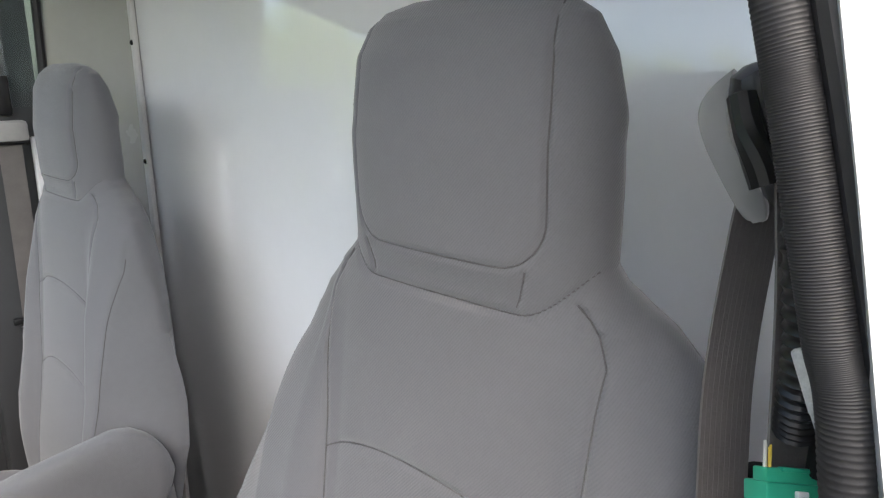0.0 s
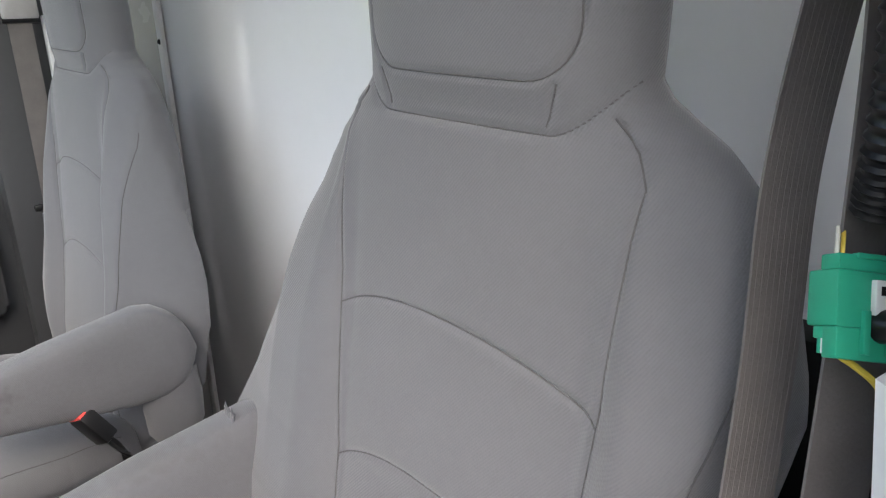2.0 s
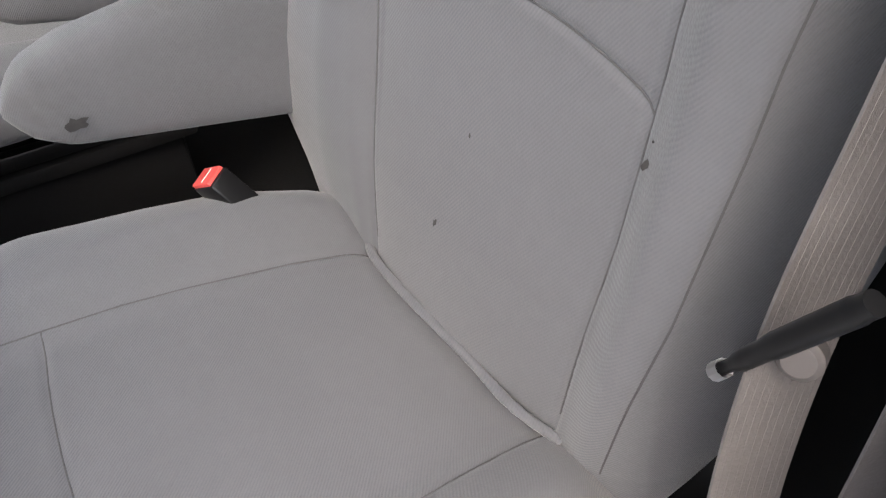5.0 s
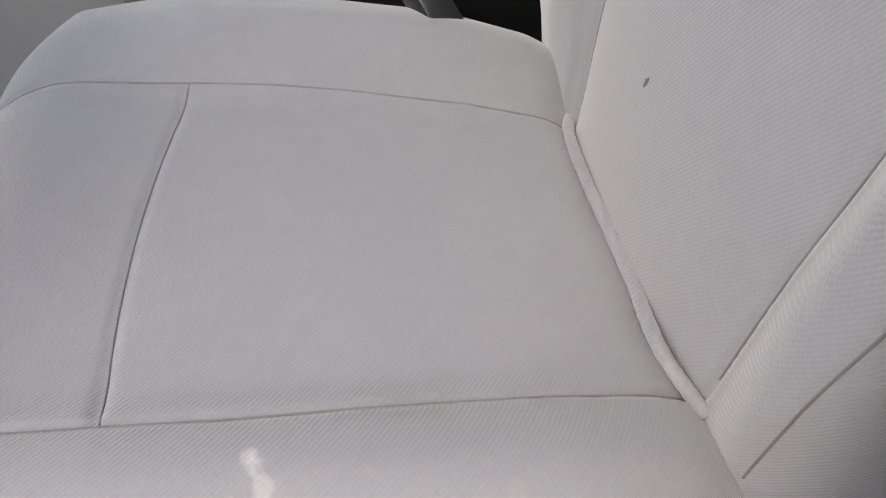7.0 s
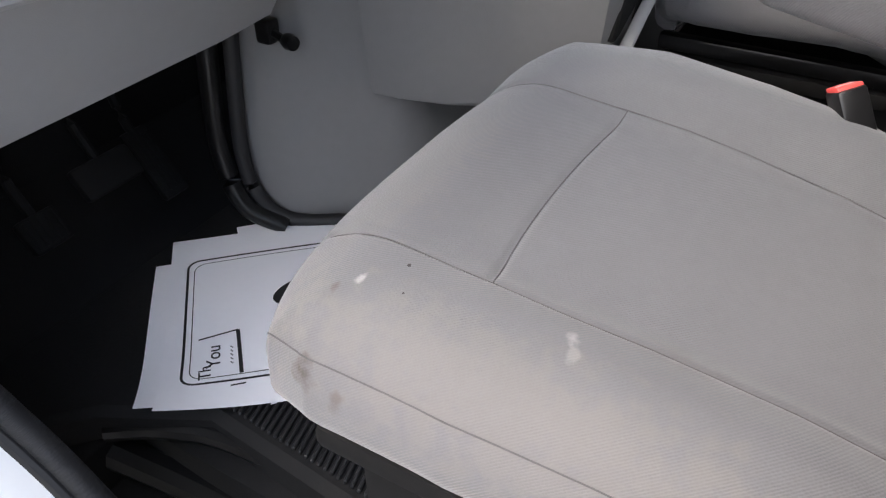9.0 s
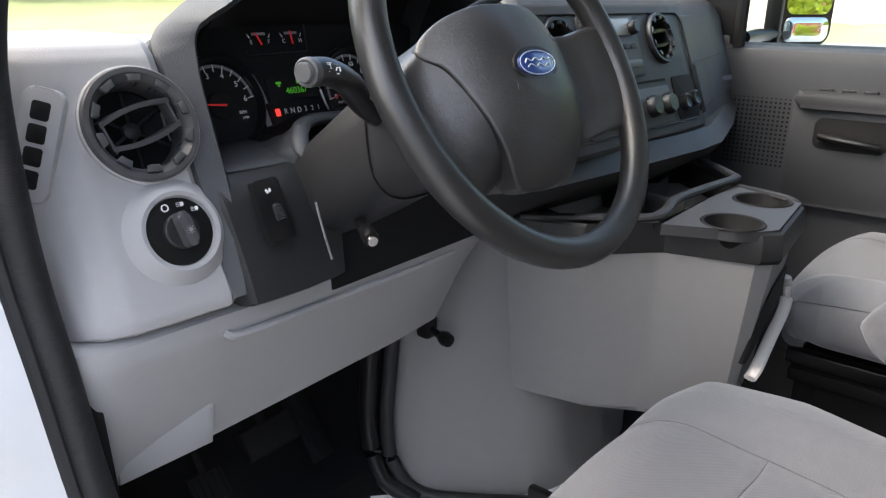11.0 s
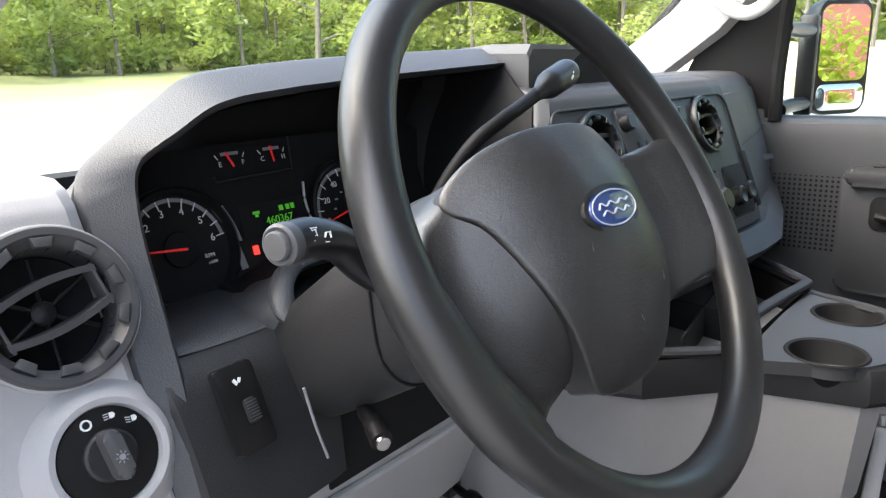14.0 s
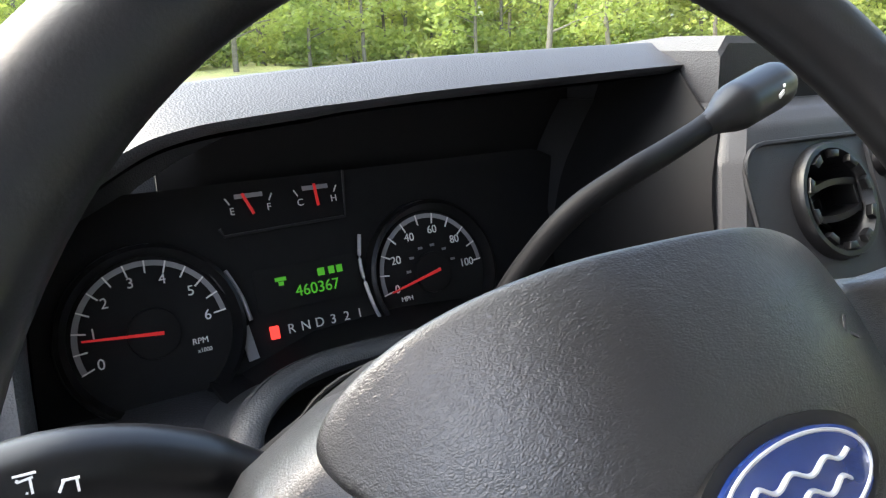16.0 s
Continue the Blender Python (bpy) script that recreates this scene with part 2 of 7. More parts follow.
def solid(name, bm, material, label="", category="", group="", kind="", sharp=35):
    return tagged(new(name, mesh_of(name, bm, material, sharp)), label, category, group, kind)


def part(name, bm, material, parent, label="", sharp=35):
    """Links a bmesh, in world metres, as one mesh object under its thing."""
    ob = new(name, mesh_of(name, bm, material, sharp))
    ob.parent = parent
    up = Matrix.Translation(parent.location) if parent.parent is None else Matrix.Identity(4)
    ob.matrix_parent_inverse = up.inverted()
    if label:
        ob["label"] = label
    return ob


def merge(bm, other):
    """Adds the faces of other to bm."""
    other.verts.index_update()
    vs = [bm.verts.new(v.co) for v in other.verts]
    for f in other.faces:
        bm.faces.new([vs[v.index] for v in f.verts])
    other.free()
    return bm


def box(bm, c, s, bevel=0.0, m=None, seg=2):
    """A box of centre c and size s, bevelled, turned by m."""
    o = bmesh.new()
    bmesh.ops.create_cube(o, size=1)
    bmesh.ops.scale(o, vec=s, verts=o.verts)
    if bevel:
        bmesh.ops.bevel(o, geom=list(o.edges), offset=bevel, segments=seg, profile=0.5, affect="EDGES", clamp_overlap=True)
    bmesh.ops.transform(o, matrix=Matrix.Translation(c) @ (m.to_4x4() if m else Matrix.Identity(4)), verts=o.verts)
    return merge(bm, o)


def B():
    return bmesh.new()


def rot(rx=0, ry=0, rz=0):
    return Euler([radians(a) for a in (rx, ry, rz)]).to_matrix()


def loft(bm, rings, cap=True, closed=True):
    """Skins rings of equal count."""
    rows = [[bm.verts.new(p) for p in r] for r in rings]
    n = len(rows[0])
    for a, b in zip(rows, rows[1:]):
        for i in range(n if closed else n - 1):
            j = (i + 1) % n
            bm.faces.new((a[i], a[j], b[j], b[i]))
    if cap and closed:
        bm.faces.new(rows[0][::-1])
        bm.faces.new(rows[-1])
    return bm


def curve(pts, n=8, closed=False):
    """A smooth line through points."""
    P = [Vector(p) for p in pts]
    k = len(P)
    out = []
    for i in range(k if closed else k - 1):
        a, b = P[i], P[(i + 1) % k]
        p = P[i - 1] if (i or closed) else a * 2 - b
        q = P[(i + 2) % k] if (i + 2 < k or closed) else b * 2 - a
        for s in range(n):
            t = s / n
            out.append(0.5 * ((2 * a) + (b - p) * t + (2 * p - 5 * a + 4 * b - q) * t * t + (3 * a - p - 3 * b + q) * t ** 3))
    if not closed:
        out.append(P[-1])
    return out


def tube(bm, pts, r, seg=10, closed=False, flat=1.0, up=(0, 0, 1)):
    """A pipe along a line; r may be a list. flat squeezes it across up."""
    P = [Vector(p) for p in pts]
    k = len(P)
    rings = []
    for i, p in enumerate(P):
        d = (P[(i + 1) % k] - P[i - 1]) if closed else (P[min(i + 1, k - 1)] - P[max(i - 1, 0)])
        d.normalize()
        u = Vector(up)
        if abs(d.dot(u)) > 0.95:
            u = Vector((0, 1, 0))
        s = d.cross(u).normalized()
        u = s.cross(d).normalized()
        rr = r[i] if isinstance(r, (list, tuple)) else r
        rings.append([p + s * (rr * math.cos(a)) + u * (rr * flat * math.sin(a)) for a in [2 * math.pi * j / seg for j in range(seg)]])
    if closed:
        rings.append(rings[0])
        rows = [[bm.verts.new(q) for q in g] for g in rings[:-1]]
        for a in range(k):
            b = (a + 1) % k
            for i in range(seg):
                j = (i + 1) % seg
                bm.faces.new((rows[a][i], rows[a][j], rows[b][j], rows[b][i]))
        return bm
    return loft(bm, rings)


def revolve(bm, profile, m, seg=48):
    """Turns (radius, height) pairs about the local z of m."""
    rows = []
    for r, h in profile:
        rows.append([bm.verts.new(m @ Vector((r * math.cos(a), r * math.sin(a), h))) for a in [2 * math.pi * j / seg for j in range(seg)]])
    for a, b in zip(rows, rows[1:]):
        for i in range(seg):
            j = (i + 1) % seg
            bm.faces.new((a[i], a[j], b[j], b[i]))
    bmesh.ops.remove_doubles(bm, verts=bm.verts, dist=1e-6)
    return bm


def prism(bm, outline, m, depth, bevel=0.0, seg=2):
    """An outline in the local xy of m, drawn out along its z from 0 to depth; the far edges are rounded."""
    o = bmesh.new()
    a = [o.verts.new(Vector((x, y, 0))) for x, y in outline]
    b = [o.verts.new(Vector((x, y, depth))) for x, y in outline]
    n = len(a)
    o.faces.new(a[::-1])
    top = o.faces.new(b)
    for i in range(n):
        o.faces.new((a[i], a[(i + 1) % n], b[(i + 1) % n], b[i]))
    if bevel:
        bmesh.ops.bevel(o, geom=list(top.edges), offset=bevel, segments=seg, profile=0.5, affect="EDGES", clamp_overlap=True)
    bmesh.ops.transform(o, matrix=m, verts=o.verts)
    return merge(bm, o)


def rrect(w, h, r, n=5):
    """A rectangle with round corners about the origin."""
    out = []
    for cx, cy, a0 in ((w / 2 - r, h / 2 - r, 0), (-w / 2 + r, h / 2 - r, 90), (-w / 2 + r, -h / 2 + r, 180), (w / 2 - r, -h / 2 + r, 270)):
        out += [(cx + r * math.cos(radians(a0 + 90 * k / n)), cy + r * math.sin(radians(a0 + 90 * k / n))) for k in range(n + 1)]
    return out


def face_frame(c, n, up=(0, 0, 1), roll=0.0):
    """A pose at c whose z looks along n and whose y points up."""
    z = Vector(n).normalized()
    x = Vector(up).cross(z).normalized()
    y = z.cross(x)
    m = Matrix((x, y, z)).transposed().to_4x4()
    return Matrix.Translation(c) @ m @ Matrix.Rotation(radians(roll), 4, "Z")


def lerp(t, keys):
    """Smooth value from (t, value) keys."""
    if t <= keys[0][0]:
        return keys[0][1]
    for (a, u), (b, v) in zip(keys, keys[1:]):
        if t <= b:
            s = (t - a) / (b - a)
            s = s * s * (3 - 2 * s)
            return u + (v - u) * s
    return keys[-1][1]


def line(t, keys):
    if t <= keys[0][0]:
        return keys[0][1]
    for (a, u), (b, v) in zip(keys, keys[1:]):
        if t <= b:
            return u + (v - u) * (t - a) / (b - a)
    return keys[-1][1]


def words(text, size, m, material, parent, name="marking", depth=0.0003):
    """Raised writing in the built-in font, centred on the local origin of m."""
    cu = bpy.data.curves.new(name, "FONT")
    cu.body, cu.size, cu.extrude = text, size, depth
    cu.align_x, cu.align_y = "CENTER", "CENTER"
    ob = bpy.data.objects.new(name, cu)
    me = bpy.data.meshes.new_from_object(ob)
    bpy.data.objects.remove(ob)
    bpy.data.curves.remove(cu)
    me.transform(m)
    me.materials.clear()
    me.materials.append(material)
    o = new(name, me)
    o.parent = parent
    up = Matrix.Translation(parent.location) if parent.parent is None else Matrix.Identity(4)
    o.matrix_parent_inverse = up.inverted()
    return o


def bar(bm, m, x, y, w, h, t=0.0004, turn=0.0):
    """A flat raised bar at (x, y) of the local plane of m."""
    k = m @ Matrix.Translation((x, y, 0)) @ Matrix.Rotation(radians(turn), 4, "Z")
    return prism(bm, [(-w / 2, -h / 2), (w / 2, -h / 2), (w / 2, h / 2), (-w / 2, h / 2)], k, t)

# ---- the cab's shell ----
GROUND_Z = -0.78
LEFT, RIGHT, MID = -0.46, 1.42, 0.48


def floor_edge(y):
    """Inner edge of the stepwell at the driver's door."""
    return line(y, [(-0.5, -0.30), (0.10, -0.20), (0.45, -0.17), (0.62, -0.26), (0.72, -0.40), (1.2, -0.42)])


bm = B()
ys = [-0.70 + 0.05 * k for k in range(38)]
loft(bm, [[(floor_edge(y), y, -0.06), (floor_edge(y), y, -0.012), (floor_edge(y) + 0.015, y, 0.0), (0.2, y, 0.0), (RIGHT, y, 0.0), (RIGHT, y, -0.06)] for y in ys])
solid("floor", bm, CARPET, "black rubber cab floor mat, dusty and scuffed", "floor", kind="structure")

# toe board and firewall
bm = B()
loft(bm, [[(x, 0.80, 0.0), (x, 0.98, 0.14), (x, 1.04, 0.45), (x, 1.04, 0.86), (x, 1.10, 0.86), (x, 1.12, -0.06), (x, 0.82, -0.06)] for x in (-0.44, 0.0, 0.5, 1.0, 1.43)])
solid("wall_front", bm, MATTE, "black toe board and firewall", "firewall", kind="structure")

# kick panel left of the pedals
bm = B()
loft(bm, [[(-0.43, y, -0.05), (-0.36, y, -0.04), (-0.35, y, 0.12), (-0.375, y, 0.42), (-0.38, y, 0.60), (-0.43, y, 0.62)] for y in (0.53, 0.56, 0.70, 0.86, 1.0, 1.06)])
solid("kick_panel", bm, MATTE, "black moulded kick panel beside the pedals", "trim panel", kind="structure")

# stepwell with its ribbed tread
bm = B()
box(bm, (-0.40, 0.15, -0.17), (0.48, 1.20, 0.02), 0.005)
box(bm, (-0.60, 0.10, -0.24), (0.06, 1.0, 0.12), 0.02)
box(bm, (-0.135, 0.15, -0.18), (0.14, 0.90, 0.23), 0.005)
box(bm, (-0.25, 0.68, -0.12), (0.34, 0.16, 0.10), 0.005)
solid("stepwell", bm, CARPET, "black door stepwell", "step", kind="structure")
bm = B()
tube(bm, curve([(-0.24, 0.60, -0.05), (-0.20, 0.53, -0.045), (-0.165, 0.42, -0.045), (-0.16, 0.2, -0.045), (-0.19, -0.05, -0.045)], 8), 0.018, 10)
tube(bm, curve([(-0.30, 0.70, -0.09), (-0.25, 0.64, -0.10), (-0.22, 0.55, -0.13), (-0.20, 0.40, -0.15), (-0.20, 0.1, -0.15)], 8), 0.03, 10)
solid("step_edge", bm, BLACK, "glossy black moulded edge of the step", "trim", kind="structure")
tread = thing("step_tread", "black ribbed rubber step tread", "tread", kind="structure", at=(-0.09, 0.3, 0.0))
for k in range(34):
    y = 0.47 - 0.0115 * k
    x0 = floor_edge(y) + 0.02
    bm = B()
    box(bm, (x0 + 0.065, y, 0.004), (0.13, 0.0055, 0.008), 0.0015, rot(0, 0, 12), 1)
    part("rib", bm, RUBBER, tread)

# partition
bm = B()
box(bm, (-0.82, -0.015, 0.0), (1.78, 0.03, 1.72), 0.004)
bmesh.ops.transform(bm, matrix=pose(1.20, -0.660, 0.79, 0, 0, 3.6), verts=bm.verts)
solid("wall_rear", bm, PANEL, "glossy white moulded partition behind the seats", "partition", kind="structure")
strip = thing("trim_strip", "pale screwed trim strip on the partition", "trim", kind="structure", at=(1.2, -0.65, 0.8))
bm = B()
box(bm, (1.197, -0.652, 0.79), (0.026, 0.012, 1.70), 0.004, rot(0, 1.2, 0))
part("strip", bm, PILLAR, strip)
for z in (0.30, 0.58, 0.86, 1.064, 1.334, 1.5):
    bm = B()
    revolve(bm, [(0.0, 0.004), (0.004, 0.0035), (0.0062, 0.001), (0.0066, 0.0)], face_frame((1.196 - (z - 0.79) * -0.02, -0.646, z), (0, 1, 0)), 12)
    part("screw", bm, MATTE, strip, "small dark screw head")
# curved side return; shade and dark reflection are put into its greyer colour
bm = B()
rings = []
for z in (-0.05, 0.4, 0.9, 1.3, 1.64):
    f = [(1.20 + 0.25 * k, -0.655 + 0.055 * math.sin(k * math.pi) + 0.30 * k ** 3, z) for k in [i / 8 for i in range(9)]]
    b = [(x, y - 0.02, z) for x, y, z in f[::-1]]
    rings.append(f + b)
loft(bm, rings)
solid("wall_rear_side", bm, mat("side_return_shaded", (0.28, 0.275, 0.27), 0.25, vary=0.05, scale=3, coat=0.4), "pale curved side return of the partition, shade put into its grey", "partition", kind="structure")

bm = B()
box(bm, (-0.355, -0.632, 0.42), (0.23, 0.05, 0.90), 0.012)
solid("corner_trim", bm, MATTE, "black moulded corner trim behind the belt", "trim panel", kind="structure")

# roof
bm = B()
loft(bm, [[(LEFT + 0.03, y, 1.60), (LEFT + 0.10, y, 1.66), (MID, y, 1.70), (RIGHT - 0.10, y, 1.66), (RIGHT - 0.03, y, 1.60), (RIGHT - 0.02, y, 1.74), (LEFT + 0.02, y, 1.74)] for y in (-0.70, -0.2, 0.20, 0.34)])
solid("ceiling", bm, PILLAR, "pale grey cab headliner", "ceiling", kind="structure")

# nearside body: pillars, sill, seals
bm = B()
loft(bm, [[(-0.475 - o, -0.255, z), (-0.485 - o, -0.235, z), (-0.55 - o, -0.235, z), (-0.58 - o, -0.26, z), (-0.60 - o, -0.36, z), (-0.60 - o, -0.70, z), (-0.48 - o, -0.70, z)] for z, o in ((-0.5, 0.02), (0.2, 0.02), (0.7, 0.02), (1.0, -0.02), (1.12, -0.043), (1.20, -0.058), (1.27, -0.072), (1.4, -0.10), (1.72, -0.18))])
solid("pillar_rear", bm, WHITE, "white painted body pillar at the door opening", "pillar", kind="structure")
bm = B()
loft(bm, [[(-0.41 - o, -0.275, z), (-0.43 - o, -0.262, z), (-0.46 - o, -0.262, z), (-0.48 - o, -0.30, z), (-0.47 - o, -0.66, z), (-0.44 - o, -0.66, z), (-0.425 - o, -0.40, z)] for z, o in ((-0.3, 0.02), (0.7, 0.02), (0.95, 0.01), (1.02, 0.0))])
solid("pillar_trim_low", bm, WHITE, "bare white lower pillar inside the belt", "pillar trim", kind="structure")
bm = B()
loft(bm, [[(-0.385 - o, -0.30, z), (-0.392 - o, -0.288, z), (-0.43 - o, -0.27, z), (-0.45 - o, -0.30, z), (-0.44 - o, -0.60, z), (-0.40 - o, -0.60, z)] for z, o in ((1.175, 0.010), (1.20, 0.002), (1.3, -0.024), (1.4, -0.045), (1.66, -0.10))])
solid("pillar_trim_high", bm, PILLAR, "grey upper pillar trim above the belt guide", "pillar trim", kind="structure")


# front edge of the door opening, from the sill upward
DOOR_EDGE = [(-0.36, -0.10, -0.16), (-0.36, 0.16, -0.14), (-0.36, 0.32, -0.04), (-0.37, 0.435, 0.13), (-0.38, 0.486, 0.212), (-0.39, 0.515, 0.285), (-0.398, 0.51, 0.41), (-0.405, 0.52, 0.50), (-0.415, 0.522, 0.612), (-0.424, 0.527, 0.711), (-0.434, 0.51, 0.80), (-0.44, 0.491, 0.882)]


def seal(name, pts, r):
    """A door seal with its fine cross ribs."""
    c = curve(pts, 10)
    t = thing(name, "black ribbed rubber door seal", "door seal", kind="structure", at=tuple(c[0]))
    bm = B()
    fine = curve(pts, 100)
    tube(bm, fine, [r - (0.0006 if k % 3 == 0 else 0.0) for k in range(len(fine))], 14, up=(1, 0, 0))
    part("bulb", bm, RUBBER, t, "", 180)
    bm = B()
    tube(bm, [p + Vector((-0.018, 0.004, 0)) for p in c], r * 0.6, 10, up=(1, 0, 0))
    part("lip", bm, RUBBER, t)


seal("door_seal_rear", [(-0.30, -0.25, 1.62), (-0.358, -0.25, 1.40), (-0.389, -0.25, 1.275), (-0.400, -0.25, 1.232), (-0.410, -0.25, 1.191), (-0.420, -0.25, 1.15), (-0.430, -0.25, 1.108), (-0.448, -0.248, 0.95), (-0.455, -0.24, 0.6), (-0.455, -0.235, 0.2), (-0.45, -0.20, -0.2)], 0.0122)
seal("door_seal_front", DOOR_EDGE[:] + [(-0.44, 0.473, 0.934), (-0.44, 0.424, 1.012), (-0.44, 0.39, 1.05), (-0.43, 0.32, 1.2), (-0.41, 0.22, 1.45), (-0.39, 0.10, 1.62)], 0.0165)
bm = B()
rings = []
edge = curve(DOOR_EDGE, 6)
for i, p in enumerate(edge):
    d = (edge[min(i + 1, len(edge) - 1)] - edge[max(i - 1, 0)]).normalized()
    out = Vector((1, 0, 0)).cross(d).normalized() * -1
    q = p + Vector((-0.028, 0, 0))
    rings.append([q + Vector((0.012, 0, 0)), q + Vector((-0.05, 0, 0)) + out * 0.004, q + Vector((-0.11, 0, 0)) + out * 0.03, q + Vector((-0.12, 0, 0)) + out * 0.16, q + Vector((0.012, 0, 0)) + out * 0.16])
loft(bm, rings)
solid("pillar_front", bm, WHITE, "white painted hinge pillar of the door opening", "pillar", kind="structure")
bm = B()
loft(bm, [[(-0.465 + o, y0 + 0.02, z), (-0.47 + o, y0, z), (-0.53 + o, y0, z), (-0.55 + o, y0 + 0.05, z), (-0.52 + o, y0 + 0.10, z)] for z, y0, o in ((0.86, 0.48, 0), (0.95, 0.455, 0.003), (1.06, 0.375, 0.01), (1.2, 0.32, 0.02), (1.45, 0.225, 0.04), (1.66, 0.10, 0.06))])
solid("pillar_front_upper", bm, WHITE, "white painted windscreen pillar", "pillar", kind="structure")
bm = B()
box(bm, (-0.52, 0.15, -0.36), (0.16, 0.95, 0.10), 0.03)
solid("door_sill", bm, CARPET, "black plastic sill cover", "sill", kind="structure")
# bolt and latch plate on the hinge pillar
bolt = thing("pillar_bolt", "recessed brass-coloured bolt in the white pillar", "bolt", at=(-0.42, 0.49, 0.243))
bm = B()
revolve(bm, [(0.014, 0.0), (0.0135, 0.002), (0.010, 0.001), (0.009, 0.0), (0.0, 0.0)], face_frame((-0.42, 0.490, 0.243), (-0.1, -0.97, 0.25)), 20)
part("washer", bm, BLACK, bolt)
bm = B()
revolve(bm, [(0.0085, 0.0), (0.0085, 0.003), (0.006, 0.005), (0.0, 0.005)], face_frame((-0.42, 0.4895, 0.243), (-0.1, -0.97, 0.25)), 6)
part("bolt_head", bm, CHROME, bolt)
hinge = thing("hinge", "white painted door hinge with latch spring", "hinge", kind="structure", at=(-0.53, 0.48, 0.58))
bm = B()
box(bm, (-0.545, 0.488, 0.58), (0.05, 0.02, 0.07), 0.006)
box(bm, (-0.555, 0.462, 0.58), (0.02, 0.05, 0.05), 0.006)
part("leaf", bm, WHITE, hinge)
bm = B()
tube(bm, [(-0.545, 0.455, 0.545), (-0.545, 0.455, 0.615)], 0.008, 12)
part("pin", bm, CHROME, hinge)

bm = B()
box(bm, (RIGHT + 0.03, 0.83, 0.38), (0.05, 0.58, 0.98), 0.01)
solid("kick_panel_far", bm, DOORDARK, "dark trim ahead of the passenger door", "trim panel", kind="structure")

# windscreen pillars inside with grab handles
bm = B()
rings = []
for (x, y, z), w in (((-0.435, 0.66, 0.86), 0.05), ((-0.43, 0.585, 0.92), 0.05), ((-0.42, 0.525, 0.99), 0.047), ((-0.41, 0.475, 1.06), 0.045), ((-0.395, 0.38, 1.22), 0.045), ((-0.375, 0.22, 1.48), 0.045), ((-0.36, 0.12, 1.66), 0.045)):
    rings.append([(x - 0.02, y - w, z - 0.01), (x + 0.012, y - w * 0.8, z), (x + 0.028, y - w * 0.1, z + 0.02), (x + 0.024, y + w * 0.7, z + 0.035), (x - 0.02, y + w, z + 0.04)])
loft(bm, rings)
solid("pillar_trim_near", bm, PILLAR, "pale grey windscreen pillar trim", "pillar trim", kind="structure")
grip = [(-0.395, 0.46, 1.07), (-0.385, 0.452, 1.035), (-0.375, 0.435, 1.022), (-0.362, 0.405, 1.024), (-0.352, 0.37, 1.045), (-0.345, 0.335, 1.09), (-0.34, 0.25, 1.24), (-0.345, 0.18, 1.36), (-0.365, 0.17, 1.40)]
gh = thing("grab_handle", "pale grey moulded grab handle on the pillar", "grab handle", at=grip[0])
bm = B()
tube(bm, curve(grip, 8), 0.0145, 14)
part("grip_bar", bm, PILLAR, gh, "", 60)
for p, q in ((grip[0], grip[1]), (grip[-1], grip[-2])):
    bm = B()
    revolve(bm, [(0.0145 * 1.5, -0.012), (0.0145 * 1.45, 0.004), (0.0145 * 1.15, 0.014), (0.0145 * 0.9, 0.018)], face_frame(p, Vector(q) - Vector(p), up=(0.3, 0.9, 0.2)), 20)
    part("mount", bm, PILLAR, gh, "rounded handle mount", 60)
bm = B()
rings = []
for (x, y, z), w in (((1.40, 0.98, 0.88), 0.06), ((1.395, 0.86, 0.97), 0.06), ((1.375, 0.70, 1.08), 0.06), ((1.35, 0.54, 1.24), 0.055), ((1.32, 0.36, 1.45), 0.055), ((1.30, 0.2, 1.66), 0.055)):
    rings.append([(x + 0.03, y - w, z - 0.03), (x - 0.012, y - w * 0.9, z - 0.02), (x - 0.03, y - w * 0.1, z), (x - 0.025, y + w, z + 0.03), (x + 0.03, y + w * 1.1, z + 0.04)])
loft(bm, rings)
solid("pillar_trim_far", bm, PILLAR, "pale grey windscreen pillar trim", "pillar trim", kind="structure")
grip = [(1.36, 0.66, 1.13), (1.335, 0.635, 1.125), (1.325, 0.60, 1.10), (1.325, 0.555, 1.095), (1.32, 0.50, 1.14), (1.30, 0.40, 1.28), (1.30, 0.30, 1.42), (1.32, 0.26, 1.46)]
gh = thing("grab_handle", "pale grey moulded grab handle on the pillar", "grab handle", at=grip[0])
bm = B()
tube(bm, curve(grip, 8), 0.017, 14)
part("grip_bar", bm, PILLAR, gh, "", 60)
for p, q in ((grip[0], grip[1]), (grip[-1], grip[-2])):
    bm = B()
    revolve(bm, [(0.017 * 1.5, -0.012), (0.017 * 1.45, 0.004), (0.017 * 1.15, 0.014), (0.017 * 0.9, 0.018)], face_frame(p, Vector(q) - Vector(p), up=(0.3, 0.9, 0.2)), 20)
    part("mount", bm, PILLAR, gh, "rounded handle mount", 60)

# windscreen
bm = B()
rings = []
for k in range(9):
    s = k / 8
    rings.append([(-0.42 + 1.83 * q, 1.02 + 0.16 * math.sin(math.pi * q) - s * 0.80, 0.835 + 0.825 * s) for q in [i / 16 for i in range(17)]])
loft(bm, rings, cap=False, closed=False)
ws = solid("window_screen", bm, GLASS, "large clear windscreen", "windscreen", kind="structure")
ws.visible_shadow = False
bm = B()
tube(bm, [(-0.43 + 1.85 * q, 1.01 + 0.16 * math.sin(math.pi * q), 0.835) for q in [i / 20 for i in range(21)]], 0.014, 8)
solid("windscreen_seal", bm, RUBBER, "black windscreen seal", "trim", kind="structure")
bm = B()
